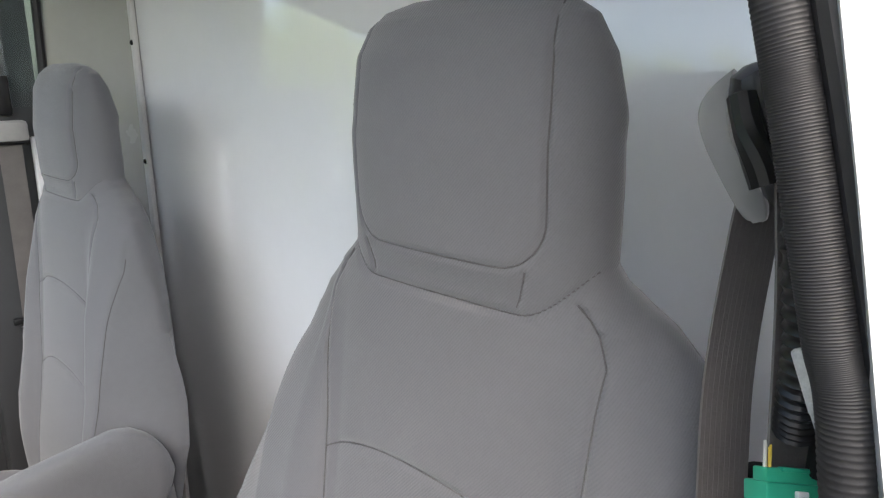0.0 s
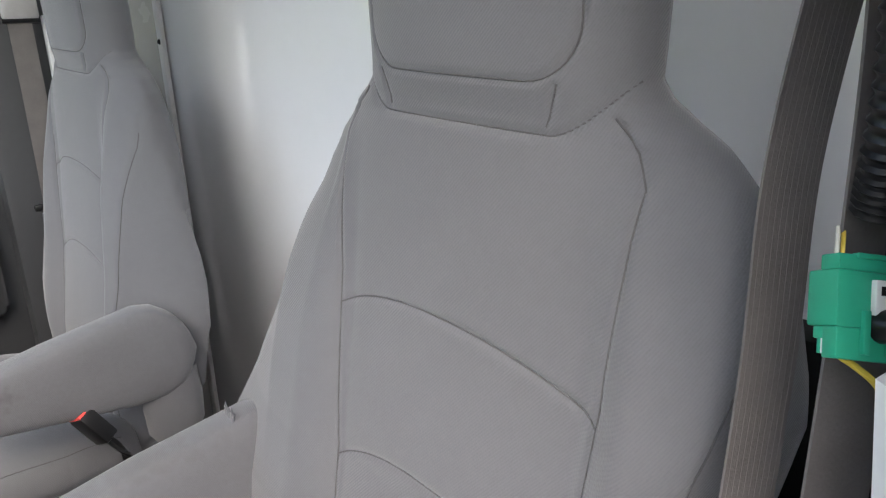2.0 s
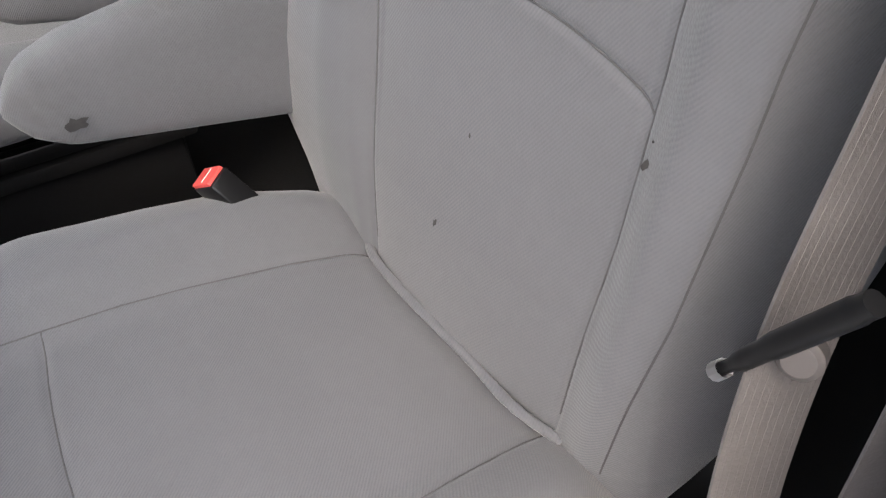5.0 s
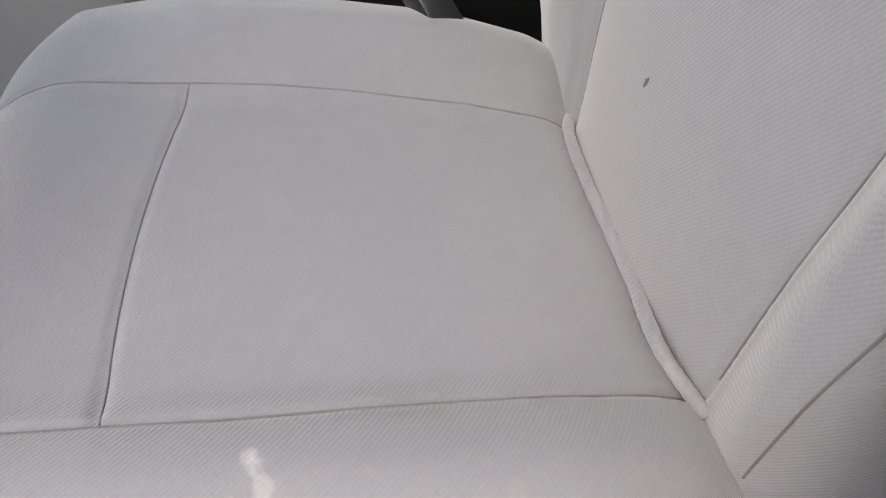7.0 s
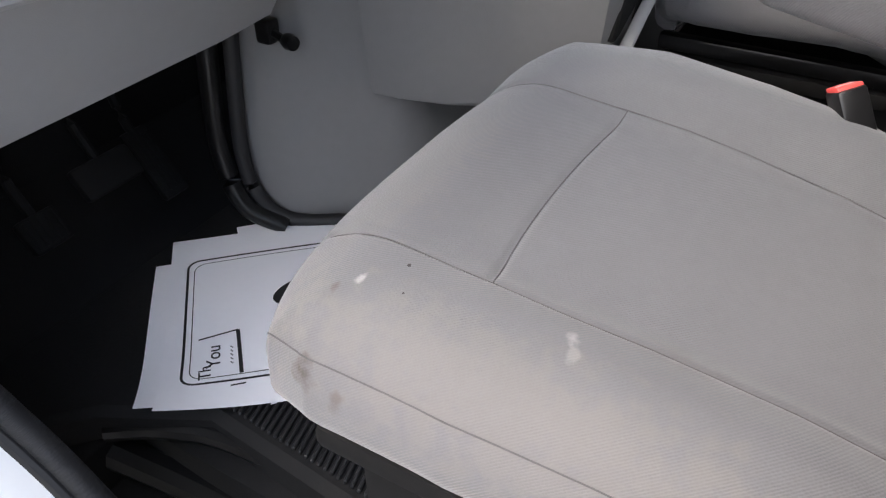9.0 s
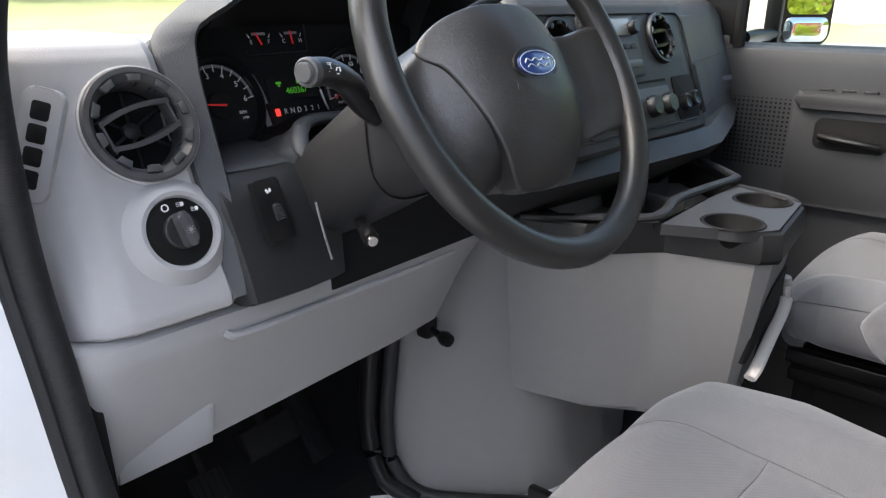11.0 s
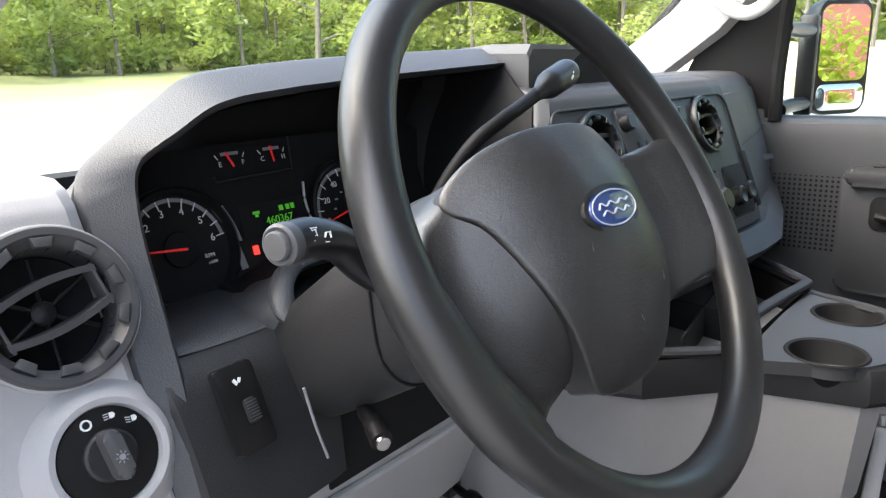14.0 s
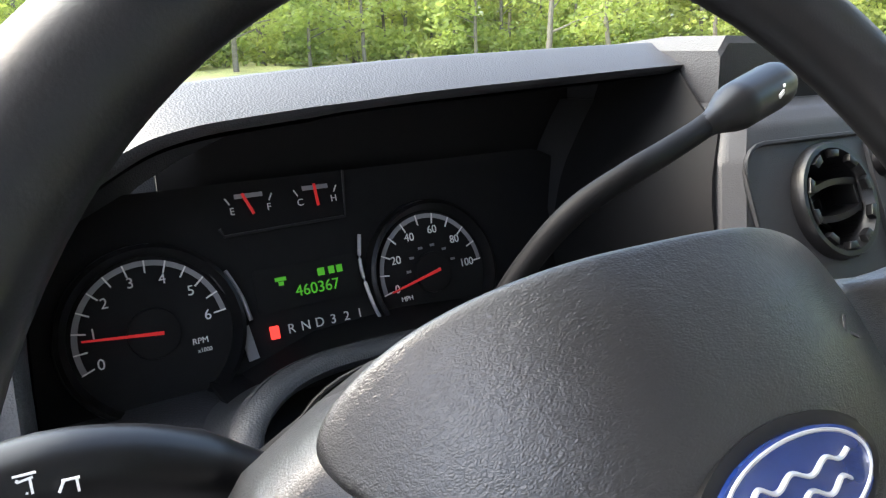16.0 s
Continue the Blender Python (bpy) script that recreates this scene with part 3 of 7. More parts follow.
for xa, xb in ((-0.42, -0.36), (1.41, 1.33)):
    tube(bm, [(xa + (xb - xa) * s, 1.02 - 0.80 * s, 0.87 + 0.80 * s) for s in [i / 8 for i in range(9)]], 0.016, 8)
solid("windscreen_edge", bm, MATTE, "black edge band of the windscreen", "trim", kind="structure")
# bonnet beyond the glass
bm = B()
loft(bm, [[(-0.40, y, z - 0.2), (-0.38, y, z - 0.04), (0.0, y, z), (0.48, y, z + 0.02), (1.0, y, z), (1.36, y, z - 0.04), (1.38, y, z - 0.2)] for y, z in ((1.24, 0.80), (1.4, 0.78), (1.75, 0.70), (2.0, 0.58), (2.08, 0.40))])
solid("bonnet", bm, WHITE, "white painted van bonnet beyond the windscreen", "bonnet", kind="structure")

# passenger door
door = thing("door_far", "dark grey moulded passenger door with armrest and pull", "door", kind="structure", at=(1.44, 0.0, 0.0))
bm = B()
rings = []
for z, o in ((-0.10, 0.0), (0.3, 0.0), (0.70, 0.0), (0.80, -0.012), (0.835, -0.005), (0.85, 0.02)):
    rings.append([(RIGHT + 0.06, -0.60, z), (RIGHT + o, -0.60, z), (RIGHT + o, 0.55, z), (RIGHT + 0.06, 0.60, z)])
loft(bm, rings)
part("door_panel", bm, DOORDARK, door, "dark grey textured door trim")
bm = B()
prism(bm, rrect(0.62, 0.30, 0.03), face_frame((RIGHT, 0.04, 0.59), (-1, 0, 0)), 0.028, 0.010)
part("armrest_panel", bm, DOORDARK, door, "raised armrest panel")
bm = B()
prism(bm, rrect(0.60, 0.045, 0.018), face_frame((RIGHT - 0.02, 0.04, 0.72), (-1, 0, 0)), 0.03, 0.012)
part("armrest_top", bm, STACK, door, "grey armrest cap")
bm = B()
prism(bm, rrect(0.17, 0.08, 0.02), face_frame((RIGHT - 0.028, 0.20, 0.635), (-1, 0, 0)), 0.003, 0.001)
part("handle_recess", bm, MATTE, door, "dark recess of the pull handle")
bm = B()
tube(bm, curve([(RIGHT - 0.04, 0.13, 0.615), (RIGHT - 0.05, 0.16, 0.62), (RIGHT - 0.05, 0.22, 0.625), (RIGHT - 0.04, 0.27, 0.63)], 6), 0.009, 10)
part("pull_handle", bm, BLACK, door, "black door pull")
for k in range(3):
    bm = B()
    box(bm, (RIGHT - 0.035, 0.27 - 0.05 * k, 0.745), (0.02, 0.032, 0.006), 0.002)
    part("switch", bm, BLACK, door, "small window switch")
bm = B()
g = 0
for i in range(14):
    for j in range(16):
        y, z = 0.36 + 0.012 * i, 0.53 + 0.012 * j
        revolve(bm, [(0.0035, 0.0), (0.0035, 0.0012), (0.0, 0.0012)], face_frame((RIGHT, y, z), (-1, 0, 0)), 6)
o = part("speaker_grille", bm, MATTE, door, "perforated speaker grille")
o["kind"] = "stuff"
# window frame and glass
bm = B()
tube(bm, curve([(RIGHT, 0.515, 0.84), (RIGHT - 0.01, 0.51, 1.0), (RIGHT - 0.03, 0.48, 1.2), (RIGHT - 0.07, 0.36, 1.45), (RIGHT - 0.09, 0.20, 1.58)], 6), 0.016, 8)
tube(bm, [(RIGHT - 0.09, 0.20, 1.58), (RIGHT - 0.09, -0.60, 1.60)], 0.02, 8)
tube(bm, [(RIGHT + 0.03, -0.60, 0.84), (RIGHT - 0.08, -0.60, 1.60)], 0.02, 8)
part("window_frame", bm, MATTE, door, "black door window frame")
bm = B()
loft(bm, [[(RIGHT + 0.012, 0.525, 0.84), (RIGHT + 0.012, 0.80, 0.84), (RIGHT + 0.03, 0.80, 0.84), (RIGHT + 0.03, 0.525, 0.84)], [(RIGHT - 0.03, 0.50, 1.15), (RIGHT - 0.03, 0.64, 1.15), (RIGHT - 0.012, 0.64, 1.15), (RIGHT - 0.012, 0.50, 1.15)], [(RIGHT - 0.07, 0.37, 1.44), (RIGHT - 0.07, 0.40, 1.44), (RIGHT - 0.05, 0.40, 1.44), (RIGHT - 0.05, 0.37, 1.44)]])
part("quarter_panel", bm, MATTE, door, "black sail panel ahead of the door glass")
bm = B()
box(bm, (RIGHT - 0.03, -0.02, 1.21), (0.004, 1.06, 0.78), 0.0, rot(0, -6.5, 0))
gl = part("pane", bm, GLASS, door, "clear door glass")
gl.visible_shadow = False
# far body side behind the passenger seat
bm = B()
box(bm, (RIGHT + 0.02, -0.53, 0.75), (0.10, 0.44, 1.9), 0.02)
solid("pillar_far", bm, DOORDARK, "dark pillar behind the passenger door", "pillar", kind="structure")

# ---- seats ----
SX = -0.05


def back_y(z):
    """Depth of the backrest's front on its middle line."""
    return line(z, [(0.36, -0.300), (0.45, -0.312), (0.52, -0.321), (0.613, -0.338), (0.70, -0.352), (0.87, -0.368), (1.00, -0.378), (1.062, -0.386), (1.075, -0.386), (1.10, -0.378), (1.20, -0.376), (1.28, -0.386), (1.31, -0.400), (1.33, -0.42)])


def side_seam(z):
    return line(z, [(0.36, 0.135), (0.43, 0.138), (0.70, 0.143), (0.90, 0.152), (0.99, 0.164), (1.035, 0.168), (1.06, 0.155), (1.078, 0.138)])


def arc_seams(x, side):
    return [z0 + h * (1 - (abs(x) / side) ** 2.4) for z0, h in ((0.688, 0.038), (0.862, 0.034))]


def neck_seam(x):
    return 1.062 + 0.055 * max(0, (abs(x) - 0.09) / 0.065) ** 1.8


def head_seam(s):
    """Round the front panel of the headrest, s from 0 to 1: x, z."""
    half = [(0.105, 1.315), (0.112, 1.27), (0.1135, 1.235), (0.114, 1.20), (0.114, 1.17)] + [(0.073 + 0.0405 * math.cos(radians(a)), 1.14 - 0.0405 * math.sin(radians(a))) for a in range(0, 91, 10)] + [(0.04, 1.0995)]
    pts = half + [(0.0, 1.0995)] + [(-x, z) for x, z in half[::-1]]
    k = s * (len(pts) - 1)
    i = min(int(k), len(pts) - 2)
    f = k - i
    return (pts[i][0] + (pts[i + 1][0] - pts[i][0]) * f, pts[i][1] + (pts[i + 1][1] - pts[i][1]) * f)


def back_front(x, z, seams=True):
    """Front surface of the backrest: depth at x from the middle line and height z."""
    w, d = back_w(z), back_d(z)
    q = min(1.0, abs(x) / w)
    p = (2.6 if x < 0 else line(z, [(0.44, 3.4), (0.55, 5.0), (0.68, 4.2), (0.86, 2.6)])) if z < 1.06 else 3.0
    y = back_y(z) - d * (1 - max(0.0, 1 - q ** p) ** (1 / 2.2))
    if z < 1.06:
        k = max(0.0, min(1.0, (abs(x) - 0.130) / 0.055))
        y += 0.034 * k * k * (3 - 2 * k) * line(z, [(0.40, 0.55), (0.60, 1.0), (0.86, 0.85), (1.05, 0.0)])
        if abs(x) < 0.15:
            y += 0.006 * (1 - (x / 0.15) ** 2)
    if z < 1.03:
        fall = line(z, [(0.36, 0.2), (0.50, 1.0), (0.92, 1.0), (1.03, 0.0)]) if x < 0 else line(z, [(0.60, 0.0), (0.90, 0.8), (0.96, 0.7), (1.03, 0.0)])
        y -= 0.85 * max(0.0, abs(x) - outer_seam(z)) * fall
    if not seams:
        return y
    s = 0.0

    def near(dd, wd=0.0030):
        return math.exp(-(dd / wd) ** 2) if abs(dd) < 0.02 else 0.0

    ax = abs(x)
    if z < 1.078:
        side = side_seam(z)
        s = max(s, near(ax - side))
        if z < 1.02 and x < 0:
            s = max(s, 0.7 * near(ax - outer_seam(z)))
        if ax < side:
            for zz in arc_seams(x, side):
                s = max(s, near((z - zz) * 0.92))
    s = max(s, near(z - neck_seam(x), 0.0034))
    if z > 1.06:
        if ax <= 0.08:
            dd = z - 1.0995
        elif z < 1.14:
            dd = math.hypot(ax - 0.073, z - 1.140) - 0.0405 if ax > 0.073 else z - 1.0995
        else:
            dd = ax - line(z, [(1.14, 0.1135), (1.20, 0.114), (1.27, 0.112), (1.315, 0.105)])
        s = max(s, near(dd))
        if neck_seam(x) < z < 1.10:
            s = max(s, 0.8 * near(ax - 0.098 + (1.10 - z) * 0.3))
    return y - 0.0030 * s


def outer_seam(z):
    return line(z, [(0.38, 0.188), (0.48, 0.197), (0.62, 0.210), (0.75, 0.222), (0.85, 0.234), (0.95, 0.246), (1.0, 0.240)])


def back_w(z):
    return line(z, [(0.34, 0.20), (0.40, 0.238), (0.50, 0.285), (0.62, 0.300), (0.75, 0.292), (0.88, 0.276), (0.955, 0.258), (1.0, 0.246), (1.03, 0.230), (1.055, 0.204), (1.072, 0.176), (1.086, 0.156), (1.10, 0.148), (1.17, 0.150), (1.23, 0.149), (1.275, 0.143), (1.305, 0.128), (1.32, 0.106), (1.329, 0.060)])


def back_d(z):
    return line(z, [(0.34, 0.05), (0.42, 0.075), (0.7, 0.085), (0.95, 0.075), (1.07, 0.06), (1.12, 0.062), (1.22, 0.062), (1.28, 0.050), (1.31, 0.034), (1.329, 0.01)])


def spread(x, z, arm):
    """The bolster on the armrest's side stands out further; the crown is lower."""
    g = line(z, [(0.34, 1.8), (0.42, 2.15), (0.50, 1.95), (0.62, 1.5), (0.72, 1.18), (0.82, 0.76), (0.90, 0.36), (0.97, 0.06), (1.04, 0.0)]) * (1.0 if arm > 0 else 0.1)
    x = x * arm
    if x < -0.05 and arm > 0:
        x -= 0.018 * min(1.0, (-0.05 - x) / 0.08) * line(z, [(0.40, 0.3), (0.60, 1.0), (0.88, 1.0), (1.0, 0.1), (1.03, 0.0)])
    if x < -0.225 and arm > 0:
        x = -0.225 + (x + 0.225) * line(z, [(0.78, 0.45), (0.96, 1.0)])
    if x > 0.16:
        x = 0.16 + (x - 0.16) * (1 + 0.64 * g) - (0.016 if arm > 0 else 0.0) * min(1.0, (x - 0.16) / 0.03) * math.exp(-((z - 1.01) / 0.06) ** 2)
    return x * arm - 0.011 * arm * line(z, [(0.75, 0.0), (1.0, 1.0)]) * (1.0 if arm > 0 else 0.0)


def crown(z):
    return z if z < 1.15 else 1.15 + (z - 1.15) * 0.91


def seat_back(bm, x0, arm):
    """The backrest with its fixed headrest: closed rings from hip to crown."""
    rings = []
    zs = []
    z = 0.345
    while z < 1.3285:
        zs.append(z)
        z += 0.0028 if z < 1.29 else 0.0018
    for z in zs:
        w, d = back_w(z), back_d(z)
        ring = []
        n = 230
        for i in range(n + 1):
            s = -1 + 2 * i / n
            x = w * (0.62 * s + 0.38 * math.sin(math.pi * s / 2))
            ring.append((x0 + spread(x, z, arm), back_front(x, z), crown(z)))
        yb = back_y(z) - d
        for i in range(1, 24):
            s = 1 - 2 * i / 24
            q = abs(s)
            ring.append((x0 + spread(w * s, z, arm), yb - d * 0.8 * (1 - q ** 2.6) ** (1 / 2.2), crown(z)))
        rings.append(ring)
    return loft(bm, rings)


def back_threads(x0, parent, arm):
    """The piping and stitch lines of the backrest."""
    lines = []
    for sx in (1, -1):
        lines.append([(sx * side_seam(z), z) for z in [0.43 + 0.0108 * k for k in range(61)]])
        if sx < 0:
            lines.append([(sx * outer_seam(z), z) for z in [0.42 + 0.012 * k for k in range(47)]])
        lines.append([(sx * (0.098 - (1.10 - z) * 0.3), z) for z in (1.068, 1.076, 1.084, 1.092, 1.099)])
    for j in (0, 1):
        sd = side_seam(0.69 if j == 0 else 0.865)
        lines.append([(sd * (-1 + 2 * k / 40), arc_seams(sd * (-1 + 2 * k / 40), sd)[j]) for k in range(41)])
    lines.append([(-0.150 + 0.30 * k / 50, neck_seam(-0.150 + 0.30 * k / 50)) for k in range(51)])
    lines.append([head_seam(k / 96) for k in range(97)])
    for ln in lines:
        bm = B()
        tube(bm, [(x0 + spread(x, z, arm), back_front(x, z) + 0.0004, crown(z)) for x, z in ln if abs(x) < back_w(z) * 0.995], 0.0008, 6)
        part("seam", bm, SEAM, parent, "dark stitched seam")


CUSHION_W = [(0, 0.235), (0.25, 0.270), (0.6, 0.284), (0.85, 0.284), (0.95, 0.272), (1, 0.252)]
CUSHION_L = 0.522


def cushion_pt(u, v):
    hw = line(v, CUSHION_W)
    x = u * hw
    y = -0.325 + v * CUSHION_L - 0.045 * abs(u) ** 3 * max(0, v - 0.5) * 2
    ax = abs(x)
    z = line(y, [(-0.33, 0.402), (-0.30, 0.414), (-0.22, 0.432), (-0.12, 0.446), (0.0, 0.457), (0.10, 0.461), (0.2, 0.461)])
    k = max(0.0, min(1.0, (ax - 0.125) / 0.07))
    fr = max(0.0, min(1.0, (v - 0.62) / 0.28))
    fr = 1 - fr * fr * (3 - 2 * fr)
    z += 0.017 * k * k * (3 - 2 * k) * fr + 0.014 * (1 - fr)
    z -= 0.006 * (1 - min(1, ax / 0.15) ** 2) * fr
    e = max(0.0, (abs(u) - 0.72) / 0.28)
    g = max(0.0, (v - 0.77) / 0.23)
    de, dg = 0.075 * (1 - math.sqrt(max(0, 1 - e ** 2.1))), 0.092 * (1 - math.sqrt(max(0, 1 - g ** 2.1)))
    z -= max(de, dg) + 0.25 * min(de, dg)
    r = max(0.0, (0.10 - v) / 0.10)
    z -= 0.02 * r * r
    s = math.exp(-((ax - cushion_side(v)) / 0.0032) ** 2)
    if ax < 0.158:
        s = max(s, 0.9 * math.exp(-((y - 0.004 - 0.012 * (1 - (ax / 0.155) ** 2)) / 0.0034) ** 2))
    return (x, y, z - 0.0030 * s)


def cushion_side(v):
    return line(v, [(0, 0.132), (0.06, 0.142), (0.5, 0.156), (0.9, 0.158), (1, 0.150)])


def wide(x, arm):
    """The cushion is a little wider on the armrest's side."""
    x = x * arm
    k = max(0.0, min(1.0, (x - 0.14) / 0.07))
    if x > 0.17:
        x = 0.17 + (x - 0.17) * 1.28
    return x * arm, 0.028 * k * k * (3 - 2 * k)


def front_fade(v):
    return 1 - 0.45 * max(0.0, min(1.0, (v - 0.62) / 0.3))


def seat_cushion(bm, x0, arm):
    """The cushion: a fine grid over the top, rolled down at front and sides, with a skirt."""
    nx, ny = 190, 180
    rows = []
    for j in range(ny + 1):
        row = []
        for i in range(nx + 1):
            x, y, z = cushion_pt(-1 + 2 * i / nx, j / ny)
            wx, up = wide(x, arm)
            row.append(bm.verts.new((x0 + wx, y, z + up * front_fade(j / ny))))
        rows.append(row)
    for j in range(ny):
        for i in range(nx):
            bm.faces.new((rows[j][i], rows[j][i + 1], rows[j + 1][i + 1], rows[j + 1][i]))
    edge = [rows[0][i] for i in range(nx + 1)] + [rows[j][nx] for j in range(1, ny + 1)] + [rows[ny][i] for i in range(nx - 1, -1, -1)] + [rows[j][0] for j in range(ny - 1, 0, -1)]
    prev = edge
    for dz, k in ((0.010, 0.994), (0.024, 0.968), (0.034, 0.925), (0.040, 0.85)):
        ring = [bm.verts.new((x0 + (v.co.x - x0) * k, -0.07 + (v.co.y + 0.07) * k, min(v.co.z, 0.41) - dz)) for v in edge]
        for i in range(len(ring)):
            j = (i + 1) % len(ring)
            bm.faces.new((prev[i], prev[j], ring[j], ring[i]))
        prev = ring
    bm.faces.new(prev)
    return bm


def cushion_threads(x0, parent, arm):
    def inv(x, y):
        v = (y + 0.325) / CUSHION_L
        hw = line(v, CUSHION_W)
        return x / hw, v
    lines = []
    for sx in (1, -1):
        pl = []
        for k in range(70):
            v = 0.03 + 0.90 * k / 69
            hw = line(v, CUSHION_W)
            pl.append(cushion_pt(sx * cushion_side(v) / hw, v))
        lines.append(pl)
        lines.append([cushion_pt(sx * 0.955, 0.06 + 0.92 * k / 60) for k in range(61)])
    pl = []
    for k in range(41):
        x = -0.156 + 0.312 * k / 40
        y = 0.004 + 0.012 * (1 - (abs(x) / 0.155) ** 2)
        pl.append(cushion_pt(*inv(x, y)))
    lines.append(pl)
    for ln in lines:
        bm = B()
        tube(bm, [(x0 + wide(x, arm)[0], y, z + wide(x, arm)[1] * front_fade((y + 0.325) / CUSHION_L) + 0.0004) for x, y, z in ln], 0.0007, 6)
        part("seam", bm, SEAM, parent, "dark stitched seam")


def armrest(bm, x, drop=0.0):
    """A padded paddle standing on edge: round at the rear, tapering to a round front."""
    rings = []
    n = 32
    for k in range(45):
        v = k / 44
        y = -0.425 + 0.385 * v
        zc = line(v, [(0, 0.598), (0.2, 0.602), (0.5, 0.612), (1, 0.598)])
        top = line(v, [(0, 0.602), (0.03, 0.640), (0.08, 0.668), (0.16, 0.690), (0.24, 0.697), (0.6, 0.676), (0.82, 0.658), (0.92, 0.642), (0.97, 0.624), (1, 0.600)])
        bot = line(v, [(0, 0.590), (0.03, 0.560), (0.08, 0.535), (0.16, 0.521), (0.30, 0.521), (0.7, 0.545), (0.88, 0.556), (0.96, 0.572), (1, 0.594)])
        hw = line(v, [(0, 0.014), (0.03, 0.026), (0.08, 0.032), (0.85, 0.031), (0.94, 0.026), (0.98, 0.016), (1, 0.006)])
        zc, hz = (top + bot) / 2 - drop * (1.9 - 1.2 * v), (top - bot) / 2
        rings.append([(x + hw * math.copysign(abs(math.cos(a)) ** 0.5, math.cos(a)), y, zc + hz * math.copysign(abs(math.sin(a)) ** 0.62, math.sin(a))) for a in [2 * math.pi * i / n for i in range(n)]])
    return loft(bm, rings)


def seat(name, label, x0, arm_side):
    """A bucket seat with a fixed headrest and one armrest on the aisle side."""
    t = thing(name, label, "seat", group="front seats", at=(x0, -0.1, 0))
    back = part("backrest", seat_back(B(), x0, arm_side), FABRIC, t, "grey knit backrest with piped panels and fixed headrest", 60)
    cush = part("seat_cushion", seat_cushion(B(), x0, arm_side), CUSHION_CLOTH, t, "worn grey knit cushion with pale stains and a painted glint", 60)
    back_threads(x0, t, arm_side)
    cushion_threads(x0, t, arm_side)
    ax = x0 + arm_side * 0.318
    part("armrest", armrest(B(), ax, 0.012 if arm_side > 0 else 0.0), ARM_CLOTH, t, "scuffed grey cloth armrest", 60)
    bm = B()
    loft(bm, [[(ax + s * math.cos(a) * 0.024, -0.375 + s * 0.055 * math.sin(a), z) for a in [2 * math.pi * k / 20 for k in range(20)]] for z, s in ((0.43, 0.75), (0.45, 0.95), (0.50, 1.0), (0.56, 0.9))])
    part("armrest_skirt", bm, FABRIC, t, "cloth skirt under the armrest")
    bm = B()
    box(bm, (x0, -0.08, 0.13), (0.40, 0.40, 0.26), 0.02)
    box(bm, (x0, -0.08, 0.275), (0.46, 0.44, 0.03), 0.008)
    part("pedestal", bm, MATTE, t, "black steel seat pedestal")
    for sx in (-0.21, 0.21):
        bm = B()
        box(bm, (x0 + sx, -0.06, 0.31), (0.03, 0.42, 0.03), 0.006)
        part("slide_rail", bm, BLACK, t, "black slide rail")
    bm = B()
    path = curve([(x0 - 0.155, -0.312, 0.408), (x0 - 0.11, -0.297, 0.419), (x0 - 0.04, -0.300, 0.415), (x0 + 0.05, -0.297, 0.417), (x0 + 0.12, -0.300, 0.416), (x0 + 0.165, -0.314, 0.408)], 14)
    lint = random.Random(7)
    tube(bm, path, [0.0048 + lint.uniform(-0.0003, 0.0003) for k in range(len(path))], 12, flat=0.8)
    part("fold", bm, FABRIC, t, "linty fold between cushion and backrest")
    return t


driver = seat("bucket_seat", "grey cloth driver bucket seat with worn stained cushion", SX, 1)
passenger = seat("bucket_seat", "grey cloth passenger bucket seat with armrest folded down", 1.015, -1)
passenger.location.z -= 0.03
passenger.location.y -= 0.01

# ---- engine cover and console ----
engine = thing("engine_cover", "grey moulded plastic engine cover between the seats", "engine cover", at=(0.6, 0.5, 0))


def cover_ring(z, l0, cx, cy, r):
    """Plan of the cover at a height: side wall, one broad round corner, end wall under the console."""
    side = [(l0 + 0.030, 0.73, z), (l0 + 0.004, 0.715, z), (l0 + 0.010, 0.68, z)]
    a0, a1 = Vector((l0 + 0.022, 0.64)), Vector((cx, cy))
    side += [(a0.x + (a1.x - a0.x) * k, a0.y + (a1.y - a0.y) * k, z) for k in (0.0, 0.3, 0.6)]
    far = Vector((cx + 0.20, cy - 0.012))
    p, q = a1 + (a0 - a1).normalized() * r, a1 + (far - a1).normalized() * r
    for k in range(9):
        f = k / 8
        c = p * (1 - f) ** 2 + a1 * 2 * f * (1 - f) + q * f ** 2
        side.append((c.x, c.y, z))
    side.append((far.x, far.y, z))
    return side + [(1.20 - x, y, z) for x, y, z in side[::-1]]


bm = B()
loft(bm, [cover_ring(0.0, 0.235, 0.425, 0.445, 0.07), cover_ring(0.06, 0.235, 0.420, 0.448, 0.07), cover_ring(0.20, 0.238, 0.402, 0.455, 0.065), cover_ring(0.34, 0.244, 0.380, 0.465, 0.06), cover_ring(0.46, 0.252, 0.358, 0.478, 0.05), cover_ring(0.53, 0.262, 0.345, 0.488, 0.045), cover_ring(0.58, 0.272, 0.340, 0.495, 0.04), cover_ring(0.64, 0.300, 0.345, 0.520, 0.03)])
part("cover_shell", bm, GREY_ENGINE, engine, "", 50)
bm = B()
tube(bm, curve([(0.285, 0.725, 0.66), (0.252, 0.70, 0.48), (0.232, 0.705, 0.30), (0.222, 0.71, 0.16), (0.222, 0.69, 0.07), (0.245, 0.64, 0.02), (0.30, 0.555, 0.012), (0.38, 0.45, 0.012)], 8), 0.014, 12)
part("seal", bm, RUBBER, engine, "black rubber seal round the engine cover")
bm = B()
tube(bm, curve([(0.262, 0.745, 0.66), (0.228, 0.73, 0.48), (0.206, 0.735, 0.30), (0.196, 0.735, 0.16), (0.196, 0.70, 0.06), (0.23, 0.64, 0.012)], 8), 0.018, 12)
part("seal_flange", bm, BLACK, engine, "black outer seal flange")
